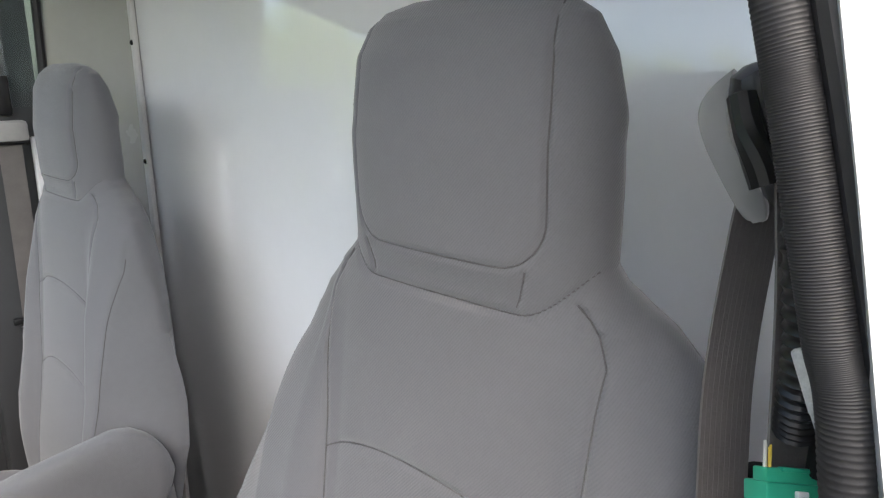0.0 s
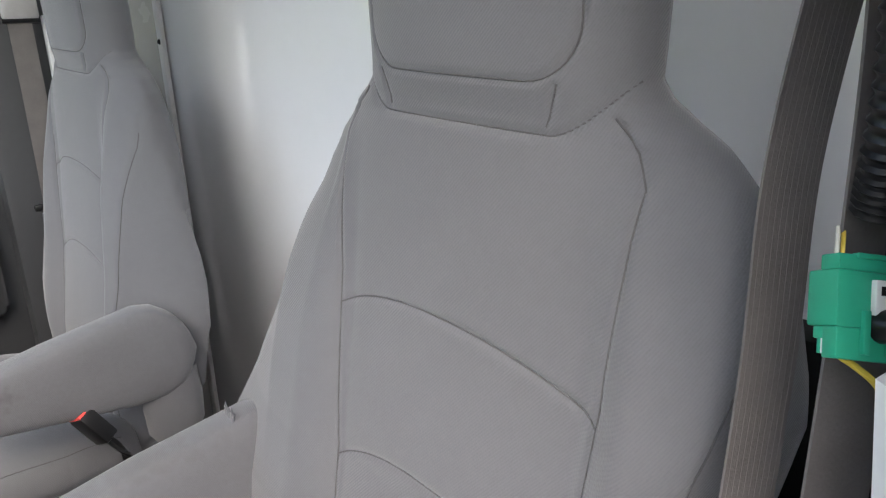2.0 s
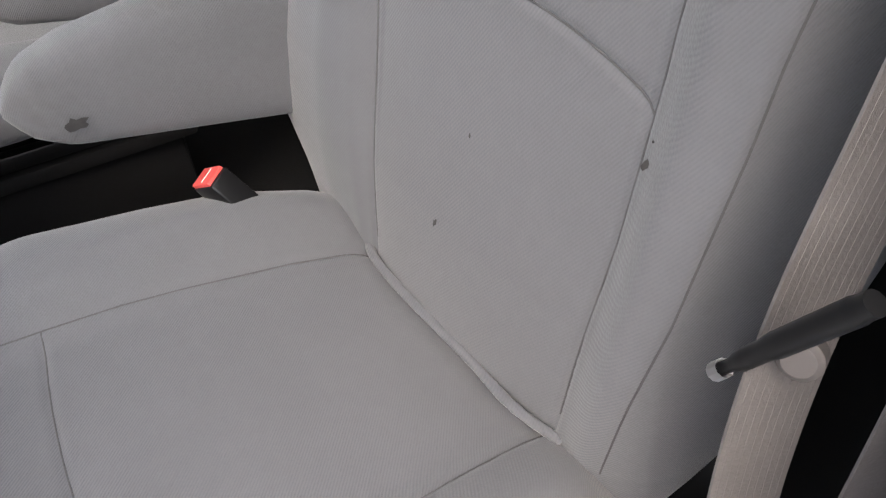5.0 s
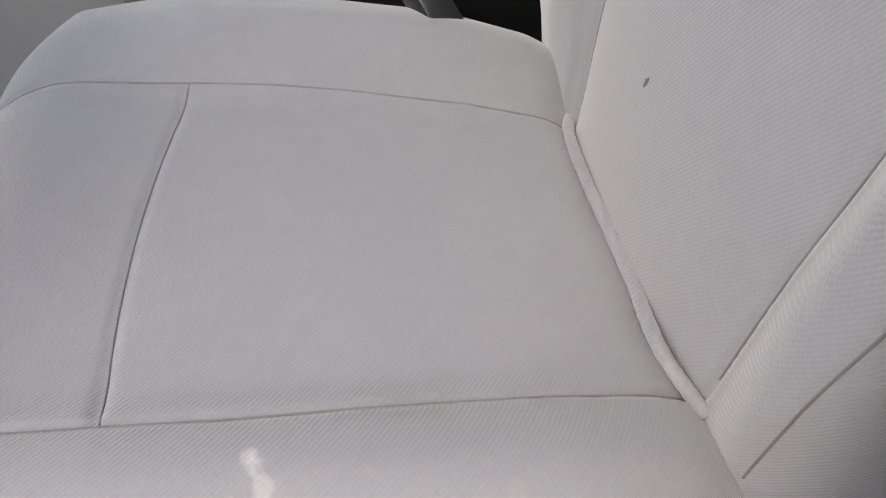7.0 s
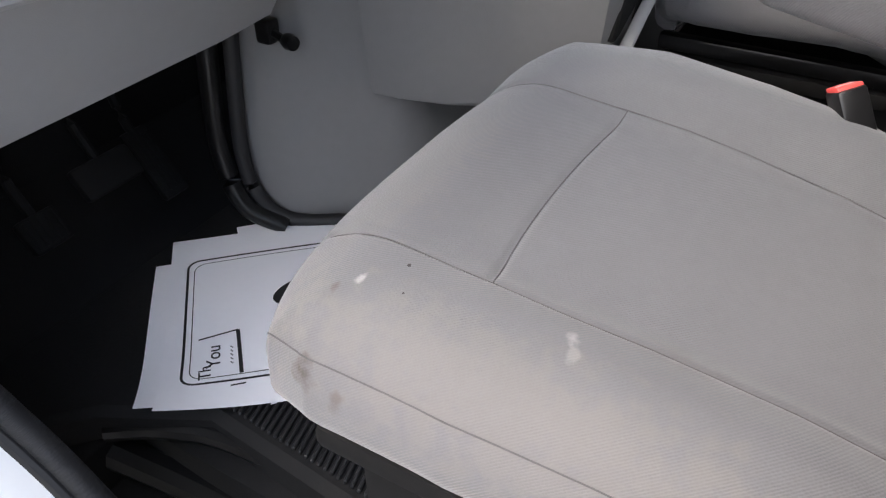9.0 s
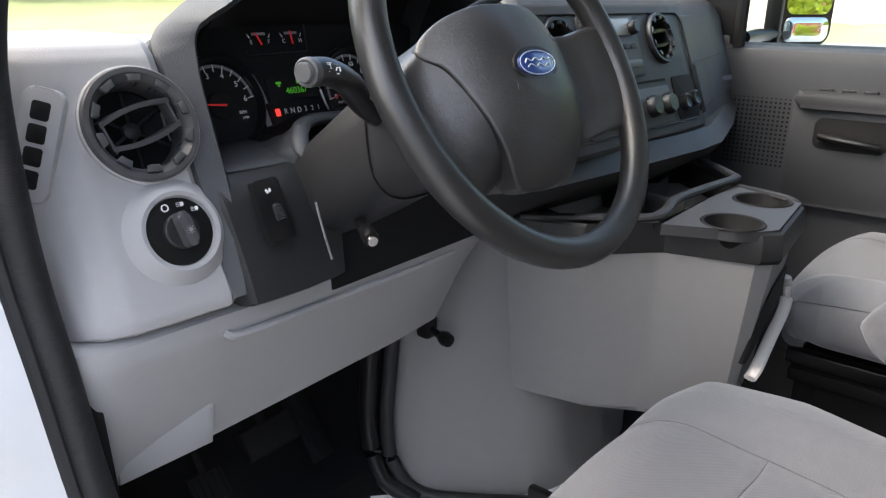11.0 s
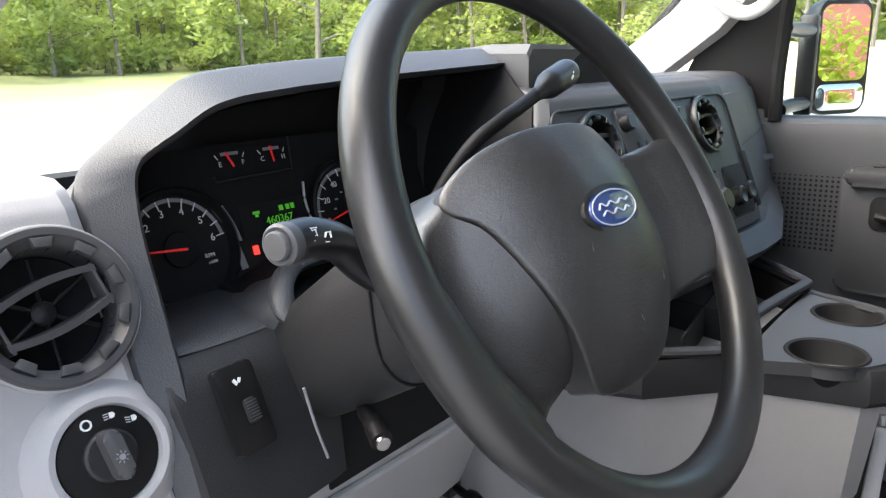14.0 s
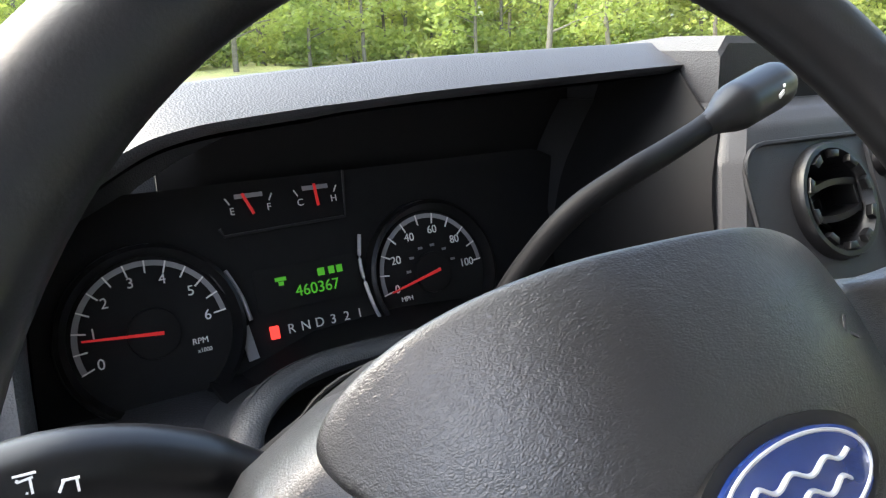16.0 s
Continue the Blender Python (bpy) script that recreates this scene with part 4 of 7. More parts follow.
bm = B()
box(bm, (0.256, 0.635, 0.385), (0.03, 0.03, 0.04), 0.006)
tube(bm, [(0.256, 0.635, 0.385), (0.251, 0.595, 0.378)], 0.007, 10)
revolve(bm, [(0.0, 0.012), (0.012, 0.010), (0.014, 0.0), (0.012, -0.010), (0.0, -0.012)], face_frame((0.250, 0.585, 0.377), (-0.3, -1, 0)), 14)
part("latch", bm, BLACK, engine, "black rubber hold-down latch")
bm = B()
box(bm, (0.352, 0.43, 0.045), (0.02, 0.05, 0.05), 0.006)
part("clip", bm, BLACK, engine, "small black clip at the floor")

console = thing("centre_console", "grey floor console with black tray and two cup holders", "console", at=(0.6, 0.28, 0.27))


def con(z, g=0.0, back=0.0):
    return [(0.300 + g, 0.50, z), (0.308 + g * 0.9, 0.460, z), (0.338 + g * 0.75, 0.370, z), (0.422 + g * 0.1, 0.290, z), (0.434, 0.276, z), (0.474 + g * 0.6, 0.138 + g * 0.7, z), (0.498 + g * 0.4, 0.116 + g + back, z), (0.690 - g * 0.6, 0.132 + g + back, z), (0.714 - g, 0.150 + g, z), (0.775 - g, 0.268, z), (0.925 - g, 0.44, z), (0.93 - g, 0.50, z)]


bm = B()
loft(bm, [con(0.262, 0.062), con(0.270, 0.046), con(0.285, 0.040), con(0.34, 0.034), con(0.45, 0.020), con(0.566, 0.006)])
part("console_body", bm, GREY_ENGINE, console, "grey moulded console sides", 24)
bm = B()
loft(bm, [con(0.563, -0.002), con(0.570, -0.006), con(0.600, -0.005), con(0.611, -0.001), con(0.615, 0.004)], cap=False)
part("console_band", bm, CHAR, console, "black plastic band round the console top", 24)


def plate_with_holes(bm, outline, holes, z0, z1):
    """A flat plate with round holes through it."""
    loops = [list(outline)] + [[(cx + r * math.cos(a), cy + r * math.sin(a)) for a in [2 * math.pi * k / 40 for k in range(40)]] for cx, cy, r in holes]
    flat = [p for lp in loops for p in lp]
    tris = tessellate_polygon([[Vector((x, y, 0)) for x, y in lp] for lp in loops])
    top = [bm.verts.new((x, y, z1)) for x, y in flat]
    low = [bm.verts.new((x, y, z0)) for x, y in flat]
    for t in tris:
        bm.faces.new([top[i] for i in t])
        bm.faces.new([low[i] for i in t[::-1]])
    o = 0
    for lp in loops:
        n = len(lp)
        for i in range(n):
            j = (i + 1) % n
            bm.faces.new((top[o + i], top[o + j], low[o + j], low[o + i]))
        o += n
    return bm


CUPS = [(0.492, 0.190, 0.047), (0.665, 0.196, 0.047)]
bm = B()
plate_with_holes(bm, [(0.410, 0.275), (0.470, 0.142), (0.500, 0.122), (0.688, 0.137), (0.710, 0.155), (0.766, 0.268), (0.62, 0.275)], CUPS, 0.600, 0.618)
part("cup_plate", bm, STACK, console, "dark grey shelf with two cup holders")
for cx, cy, r in CUPS:
    bm = B()
    revolve(bm, [(r + 0.004, 0.6184), (r + 0.002, 0.6205), (r - 0.002, 0.619), (r - 0.004, 0.610), (r - 0.014, 0.58), (r - 0.020, 0.569), (0.0, 0.567)], Matrix.Translation((cx, cy, 0)), 40)
    part("cup_holder", bm, MATTE, console, "deep black cup holder")
# tray
bm = B()
TR = [(0.420, 0.290), (0.62, 0.285), (0.765, 0.280), (0.91, 0.44), (0.86, 0.50), (0.40, 0.50), (0.36, 0.40)]
loft(bm, [[(x, y, 0.612) for x, y in TR], [(0.63 + (x - 0.63) * 0.98, 0.40 + (y - 0.40) * 0.98, 0.56) for x, y in TR], [(0.63 + (x - 0.63) * 0.96, 0.40 + (y - 0.40) * 0.96, 0.545) for x, y in TR]], cap=False)
bm.faces.new([bm.verts.new((0.63 + (x - 0.63) * 0.96, 0.40 + (y - 0.40) * 0.96, 0.545)) for x, y in TR])
part("tray", bm, MATTE, console, "open black storage tray")
bm = B()
tube(bm, curve([(0.300, 0.47, 0.618), (0.40, 0.315, 0.622), (0.445, 0.288, 0.626), (0.53, 0.30, 0.630), (0.66, 0.288, 0.630), (0.745, 0.276, 0.630), (0.775, 0.286, 0.630), (0.85, 0.36, 0.630), (0.905, 0.43, 0.630), (0.90, 0.48, 0.630)], 8), 0.010, 10, flat=0.7)
part("tray_rim", bm, CHAR, console, "raised rounded tray rim")
bm = B()
box(bm, (0.60, 0.385, 0.585), (0.30, 0.004, 0.06), 0.001, rot(0, 0, 8))
box(bm, (0.60, 0.40, 0.585), (0.004, 0.20, 0.06), 0.001, rot(0, 0, -12))
part("divider", bm, CHAR, console, "thin tray dividers")
bm = B()
tube(bm, curve([(0.748, 0.262, 0.614), (0.722, 0.205, 0.617), (0.705, 0.162, 0.617), (0.700, 0.146, 0.612), (0.700, 0.142, 0.598)], 6), 0.008, 8)
part("cup_lip", bm, CHAR, console, "rounded outer lip of the cup shelf")
bm = B()
tube(bm, curve([(0.715, 0.146, 0.470), (0.722, 0.142, 0.445), (0.705, 0.138, 0.412), (0.62, 0.134, 0.385), (0.53, 0.128, 0.362), (0.505, 0.130, 0.352)], 8), 0.011, 10, flat=0.6)
part("side_rail", bm, PILLAR, console, "pale moulded edge of the open bin")
bm = B()
rings = []
for y, k in ((0.20, 0.9), (0.135, 1.0), (0.131, 0.97)):
    rings.append([(0.61 + (x - 0.61) * k, y + (x - 0.5) * 0.07 + (0.47 - z) * 0.10, 0.42 + (z - 0.42) * k) for x, z in ((0.69, 0.500), (0.58, 0.495), (0.53, 0.470), (0.505, 0.42), (0.500, 0.375), (0.53, 0.375), (0.62, 0.40), (0.70, 0.425), (0.71, 0.455))])
loft(bm, rings)
part("bin_opening", bm, MATTE, console, "dark open bin in the console end")

# ---- dashboard ----
dash = thing("dashboard", "grey and charcoal van dashboard with deep gauge hood", "dashboard", at=(0.45, 0.6, 0.6))


def lean(y, z):
    """Depth of the sloping dash face at a height."""
    return y + (z - 0.634) * 0.40


# left grey panel, wraps round to the door side
bm = B()
rings = []
for z, e in ((0.630, 0.014), (0.635, 0.005), (0.646, 0.0), (0.70, 0), (0.78, 0), (0.86, 0), (0.894, 0.0), (0.906, 0.006), (0.913, 0.02), (0.914, 0.06)):
    y = lean(0.490, z)
    w = 0.010 * (z - 0.63) / 0.28
    rings.append([(-0.410, 0.80, z), (-0.408, y + 0.13, z), (-0.400, y + 0.065, z), (-0.388, y + 0.034 + e, z), (-0.370, y + 0.014 + e, z), (-0.345, y + 0.004 + e, z), (-0.30, y + e, z), (-0.240 - w, y + e - 0.004, z), (-0.229 - w, y + e + 0.004, z), (-0.229 - w, 0.80, z)])
loft(bm, dense(rings, 0.006))
punch(bm, (-0.279, lean(0.490, 0.828) - 0.003, 0.828), (-0.05, -0.925, 0.375), 0.0575 * 0.95)
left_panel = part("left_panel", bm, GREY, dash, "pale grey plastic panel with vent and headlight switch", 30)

# charcoal bezel under the gauges, its inner edge curves round the column
bm = B()
rings = []
for z, y, xr in ((0.626, 0.484, -0.085), (0.632, 0.474, -0.083), (0.66, 0.482, -0.078), (0.70, 0.496, -0.068), (0.735, 0.511, -0.057), (0.752, 0.522, -0.050), (0.764, 0.538, -0.044), (0.770, 0.562, -0.036), (0.772, 0.60, -0.03), (0.772, 0.66, -0.03)):
    w = 0.010 * (z - 0.63) / 0.28
    r = [(-0.226 - w, 0.70, z - 0.002), (-0.226 - w, y + 0.012, z), (-0.218 - w, y + 0.001, z)]
    for k in range(1, 9):
        s = k / 9
        x = (-0.218 - w) + (xr + 0.218 + w) * s
        r.append((x, y - 0.005 * math.sin(math.pi * s), z))
    r += [(xr - 0.003, y + 0.001, z), (xr + 0.004, y + 0.012, z), (xr + 0.004, 0.70, z - 0.002)]
    rings.append(r)
loft(bm, rings)
part("gauge_bezel_lower", bm, CHAR, dash, "charcoal panel under the gauges", 40)
# grained ledge that leads up to the gauges
bm = B()
rings = []
for z, y, xr in ((0.7665, 0.5435, -0.062), (0.7695, 0.5475, -0.054), (0.773, 0.566, -0.046), (0.775, 0.60, -0.046), (0.776, 0.662, -0.046)):
    rings.append([(-0.214 + (xr + 0.214) * k / 12, y - 0.005 * math.sin(math.pi * k / 12), z + 0.003 * (abs(k - 6) / 6) ** 6) for k in range(13)])
loft(bm, rings, cap=False, closed=False)
part("gauge_ledge", bm, DASHTOP, dash, "grained charcoal ledge below the gauges", 50)
# lip that arches over the column
bm = B()
path = curve([(-0.082, 0.512, 0.738), (-0.094, 0.518, 0.762), (-0.100, 0.526, 0.780), (-0.094, 0.539, 0.793), (-0.079, 0.553, 0.801), (-0.055, 0.571, 0.803), (-0.027, 0.582, 0.803), (0.009, 0.591, 0.800), (0.06, 0.595, 0.797), (0.12, 0.597, 0.791), (0.18, 0.591, 0.779)], 8)
tube(bm, path, 0.0115, 14, flat=0.7)
web = [[p + Vector((-0.002, 0.002, 0.0085)), p + Vector((-0.011, 0.010, -0.004)), p + Vector((-0.018, 0.030, -0.018)), p + Vector((-0.020, 0.075, -0.030)), p + Vector((0.0, 0.075, -0.034)), p + Vector((0.004, 0.004, -0.006))] for p in path]
loft(bm, web)
part("column_arch", bm, DASHTOP, dash, "grained lip arching over the steering column")
bm = B()
loft(bm, [[(x, 0.60, z), (x, 0.70, z + 0.005), (x, 0.70, z - 0.03), (x, 0.60, z - 0.03)] for x, z in ((-0.06, 0.778), (0.0, 0.795), (0.08, 0.798), (0.18, 0.79), (0.28, 0.78))])
part("gauge_shelf", bm, MATTE, dash)

# gauge hood
HOOD = [(-0.240, 0.640, -0.221, 0.640), (-0.240, 0.700, -0.216, 0.700), (-0.239, 0.745, -0.208, 0.745), (-0.238, 0.80, -0.202, 0.80), (-0.237, 0.86, -0.198, 0.868), (-0.232, 0.908, -0.186, 0.910), (-0.200, 0.936, -0.172, 0.930), (-0.152, 0.968, -0.130, 0.956), (-0.118, 0.988, -0.098, 0.966), (-0.065, 0.996, -0.055, 0.971), (0.054, 1.004, 0.05, 0.979), (0.18, 1.009, 0.18, 0.985), (0.30, 1.013, 0.30, 0.990), (0.345, 1.014, 0.345, 0.991)]
bm = B()
outer, inner = curve([(a, 0, b) for a, b, c, d in HOOD], 5), curve([(c, 0, d) for a, b, c, d in HOOD], 5)
HOOD = [(p.x, p.z, q.x, q.z) for p, q in zip(outer, inner)]
rings = []
for ox, oz, ix, iz in HOOD:
    top = min(1.0, max(0.0, (oz - 0.905) / 0.05))
    yo = 0.612 if top >= 1 else line(oz, [(0.64, 0.494), (0.70, 0.509), (0.745, 0.526), (0.80, 0.553), (0.90, 0.597), (0.925, 0.61)])
    yi = yo - 0.010 - 0.032 * top
    s = 1 if ix < 0 else -1
    inw = 0.028 * max(0.0, min(1.0, (0.10 - ox) / 0.22))
    back = 0.80 - 3.6 * inw
    rings.append([(ox + inw, back, oz - 0.03 - inw), (ox + inw * 0.35, yo + 0.04, oz - 0.006 - inw * 0.35), (ox, yo + 0.008, oz), (ox * 0.92 + ix * 0.08, yo, oz - 0.001), (ix - 0.004 * s, yi + 0.001, iz + 0.003), (ix, yi + 0.004, iz), (ix + 0.004 * s, yi + 0.014, iz - 0.004), (ix * 0.97, 0.665, iz - 0.012), (ix * 0.97, 0.676, iz - 0.014)])
loft(bm, rings)
part("gauge_hood", bm, DASHTOP, dash, "grained charcoal hood over the gauges", 40)
# dark inner sleeve of the hood
bm = B()
loft(bm, [[(ix + (0.006 if ix < 0 else -0.006), y, iz - 0.008) for ox, oz, ix, iz in HOOD] for y in (0.60, 0.668)], cap=False, closed=False)
part("hood_liner", bm, MATTE, dash, "matt black inner side of the hood")

# closed back of the gauge recess
bm = B()
rail = [(ix, iz - 0.012) for ox, oz, ix, iz in HOOD if ix > -0.095 and iz > 0.9]
loft(bm, [[(x, 0.716, z), (x, 0.720, z), (x, 0.720, 0.72), (x, 0.716, 0.72)] for x, z in rail])
part("recess_back", bm, MATTE, dash, "matt black back of the gauge recess")

def stack_lean(z):
    """How far the upper left edge of the stack leans away from the gauges."""
    return line(z, [(0.86, 0.0), (0.90, 0.010), (0.94, 0.034), (0.962, 0.050), (0.995, 0.062)])


# cheek between gauges and centre stack; the hood's shade put into its black
bm = B()
rings = []
for k in range(14):
    z = 0.77 + 0.225 * k / 13
    x, y = 0.2585 + stack_lean(z), line(z, [(0.77, 0.45), (0.95, 0.515), (0.962, 0.545), (0.995, 0.58)])
    rings.append([(x, y, z), (x, 0.664, z), (x + 0.003, 0.664, z), (x + 0.003, y, z)])
loft(bm, rings)
part("hood_shade_cheek", bm, MATTE, dash, "cheek beside the gauges, blackened for the hood's shade")

# dash top out to the windscreen
bm = B()
loft(bm, [[(x, 0.795, z - 0.05), (x, 0.795, z - 0.012), (x, 0.81, z - 0.003), (x, 0.83, min(z - 0.015, 0.93)), (x, 0.88, min(z - 0.02, 0.86)), (x, 1.04, min(z, 0.82)), (x, 1.14, min(z, 0.79)), (x, 0.90, 0.72)] for x, z in ((-0.43, 0.775), (-0.34, 0.775), (-0.262, 0.785), (-0.238, 0.80), (-0.20, 0.835), (-0.14, 0.89), (-0.06, 0.94), (0.05, 0.965), (0.30, 0.972), (0.55, 0.968), (0.70, 0.955), (0.85, 0.955), (1.25, 0.955), (1.40, 0.94))])
part("dash_top", bm, DASHTOP, dash, "dark grained dash top under the windscreen", 40)

# ---- instrument cluster ----
cluster = thing("instrument_cluster", "lit instrument cluster with two dials and green readout", "gauges", at=(0.0, 0.67, 0.82))
FM = face_frame((0.0, 0.664, 0.822), (0, -0.956, 0.292))
bm = B()
prism(bm, rrect(0.50, 0.205, 0.05), FM @ Matrix.Translation((0.052, -0.002, -0.012)), 0.010, 0.002)
part("face_plate", bm, MATTE, cluster, "black instrument face")


def dial(cx, cy, r, a0, step, labels, ticks, needle_at, small, lines):
    """A round dial: rim, tick band, ticks, numbers and needle."""
    m = FM @ Matrix.Translation((cx, cy, 0))
    bm = B()
    revolve(bm, [(r + 0.012, -0.002), (r + 0.011, 0.0075), (r + 0.008, 0.009), (r + 0.004, 0.002), (r + 0.003, -0.001)], m, 56)
    d = part("dial_rim", bm, BLACK, cluster, "raised black dial rim")
    n = 60
    bm = B()
    for i in range(n):
        b0, b1 = (radians(a0 + (labels[-1][1] - a0) * k / n) for k in (i, i + 1))
        q = [m @ Vector((rr * math.cos(b), rr * math.sin(b), 0.0004)) for rr, b in ((r - 0.004, b0), (r, b0), (r, b1), (r - 0.004, b1))]
        bm.faces.new([bm.verts.new(p) for p in q])
    part("tick_band", bm, GREYMARK, cluster)
    for a in ticks:
        bm = B()
        c, s = math.cos(radians(a)), math.sin(radians(a))
        bar(bm, m, (r - 0.0045) * c, (r - 0.0045) * s, 0.009, 0.0011, 0.0009, a)
        part("tick", bm, WHITEMARK, cluster)
    for text, a in labels:
        rr = r - 0.0125 - 0.001 * len(text)
        words(text, small, m @ Matrix.Translation((rr * math.cos(radians(a)), rr * math.sin(radians(a)), 0.0006)), WHITEMARK, cluster, "number")
    for text, x, y, size in lines:
        words(text, size, m @ Matrix.Translation((x, y, 0.0006)), WHITEMARK, cluster, "lettering")
    bm = B()
    k = m @ Matrix.Rotation(radians(needle_at), 4, "Z") @ Matrix.Translation((0, 0, 0.004))
    prism(bm, [(-0.006, -0.0013), (r - 0.006, -0.0007), (r - 0.006, 0.0007), (-0.006, 0.0013)], k, 0.001)
    part("needle", bm, NEEDLE, cluster, "glowing red needle")
    bm = B()
    revolve(bm, [(0.018, 0.0), (0.0175, 0.003), (0.015, 0.0036), (0.0, 0.0038)], m, 32)
    part("dial_centre", bm, MATTE, cluster, "black dial centre")


dial(-0.116, 0.0, 0.0525, 200, -32, [(str(k), 200 - 32 * k) for k in range(7)], [200 - 16 * k for k in range(13)], 174, 0.0105, [("RPM", 0.030, -0.012, 0.0062), ("x1000", 0.032, -0.019, 0.0042)])
dial(0.118, 0.002, 0.052, 193, -1.89, [(str(k), 193 - 1.89 * k) for k in range(0, 101, 20)], [193 - 18.9 * k for k in range(11)], 193, 0.0098, [("MPH", -0.030, -0.018, 0.0058)])
# inner km/h figures on the speed dial
for k in range(6):
    a = radians(170 - 30 * k)
    bm = B()
    bar(bm, FM, 0.118 + 0.024 * math.cos(a), 0.002 + 0.024 * math.sin(a), 0.0042, 0.0022, 0.0006, 0)
    part("small_figure", bm, GREYMARK, cluster)
# fuel and temperature
for cx, ends, a in ((-0.031, "EF", 112), (0.024, "CH", 92)):
    m = FM @ Matrix.Translation((cx, 0.079, 0))
    bm = B()
    bar(bm, m, 0, 0.010, 0.022, 0.0035, 0.0006)
    part("gauge_band", bm, GREYMARK, cluster)
    for sx, ch in ((-1, ends[0]), (1, ends[1])):
        words(ch, 0.0078, m @ Matrix.Translation((sx * 0.0145, -0.001, 0.0005)), WHITEMARK, cluster, "lettering")
        bm = B()
        bar(bm, m, sx * 0.017, 0.007, 0.006, 0.001, 0.0006, 60 if sx > 0 else 120)
        part("tick", bm, WHITEMARK, cluster)
    bm = B()
    bar(bm, m @ Matrix.Rotation(radians(a), 4, "Z"), 0.004, 0, 0.018, 0.0022, 0.001)
    part("needle", bm, NEEDLE, cluster, "glowing red needle")
bm = B()
tube(bm, [FM @ Vector((x, y, 0.002)) for x, y in ((-0.058, 0.066), (-0.055, 0.060), (0.045, 0.062), (0.050, 0.10))], 0.0012, 6)
part("gauge_frame", bm, CHAR, cluster)
# battery and oil gauge low at the door side
m = FM @ Matrix.Translation((-0.158, -0.062, 0))
for sx, ch in ((-1, "L"), (1, "H")):
    words(ch, 0.008, m @ Matrix.Translation((sx * 0.012, 0.004, 0.0005)), GREYMARK, cluster, "lettering")
bm = B()
bar(bm, m, 0, -0.002, 0.016, 0.002, 0.001, 20)
part("needle", bm, NEEDLE, cluster, "dim red needle")
# readout
bm = B()
prism(bm, rrect(0.088, 0.034, 0.004), FM @ Matrix.Translation((0.004, 0.014, 0.0002)), 0.001)
part("readout_window", bm, MATTE, cluster, "dark readout window")
words("460367", 0.0125, FM @ Matrix.Translation((0.010, 0.009, 0.0015)), LCD, cluster, "digits")
for x, y, w, h in ((-0.019, 0.021, 0.009, 0.003), (-0.019, 0.0175, 0.004, 0.003), (0.015, 0.021, 0.006, 0.006), (0.024, 0.021, 0.005, 0.006), (0.031, 0.021, 0.005, 0.006)):
    bm = B()
    bar(bm, FM @ Matrix.Translation((0, 0, 0.0015)), x, y, w, h)
    part("readout_segment", bm, LCD, cluster, "green readout segment")
# gear row
for k, ch in enumerate("RND321"):
    words(ch, 0.0105, FM @ Matrix.Translation((-0.0175 + 0.0118 * k, -0.0185, 0.0015)), WHITEMARK, cluster, "gear_letter")
bm = B()
prism(bm, rrect(0.0072, 0.0100, 0.001), FM @ Matrix.Translation((-0.031, -0.0185, 0.0005)), 0.001)
part("gear_light", bm, REDLIT, cluster, "red lit gear marker")
for pts in ([(0.053, 0.045), (0.049, 0.02), (0.053, -0.01), (0.059, -0.03)], [(-0.060, 0.035), (-0.052, 0.015), (-0.048, -0.005)]):
    bm = B()
    tube(bm, curve([FM @ Vector((x, y, 0.004)) for x, y in pts], 6), 0.0016, 8)
    part("divider_trim", bm, SILVER if pts[0][0] > 0 else GREYMARK, cluster, "slim curved divider")
bm = B()
bar(bm, FM, -0.052, -0.022, 0.008, 0.026, 0.002, 8)
part("warning_lens", bm, GREYMARK, cluster, "unlit warning lens")
bm = B()
bar(bm, FM, -0.064, 0.028, 0.007, 0.028, 0.002, 28)
part("warning_lens", bm, mat("dark_lens", (0.06, 0.06, 0.062), 0.3), cluster, "unlit warning lens")
bm = B()
bar(bm, FM, 0.066, -0.040, 0.022, 0.008, 0.004, 8)
part("reset_button", bm, GREYMARK, cluster, "small grey trip button")

# ---- vents and switches of the left panel ----
PN = Vector((-0.05, -0.925, 0.375)).normalized()


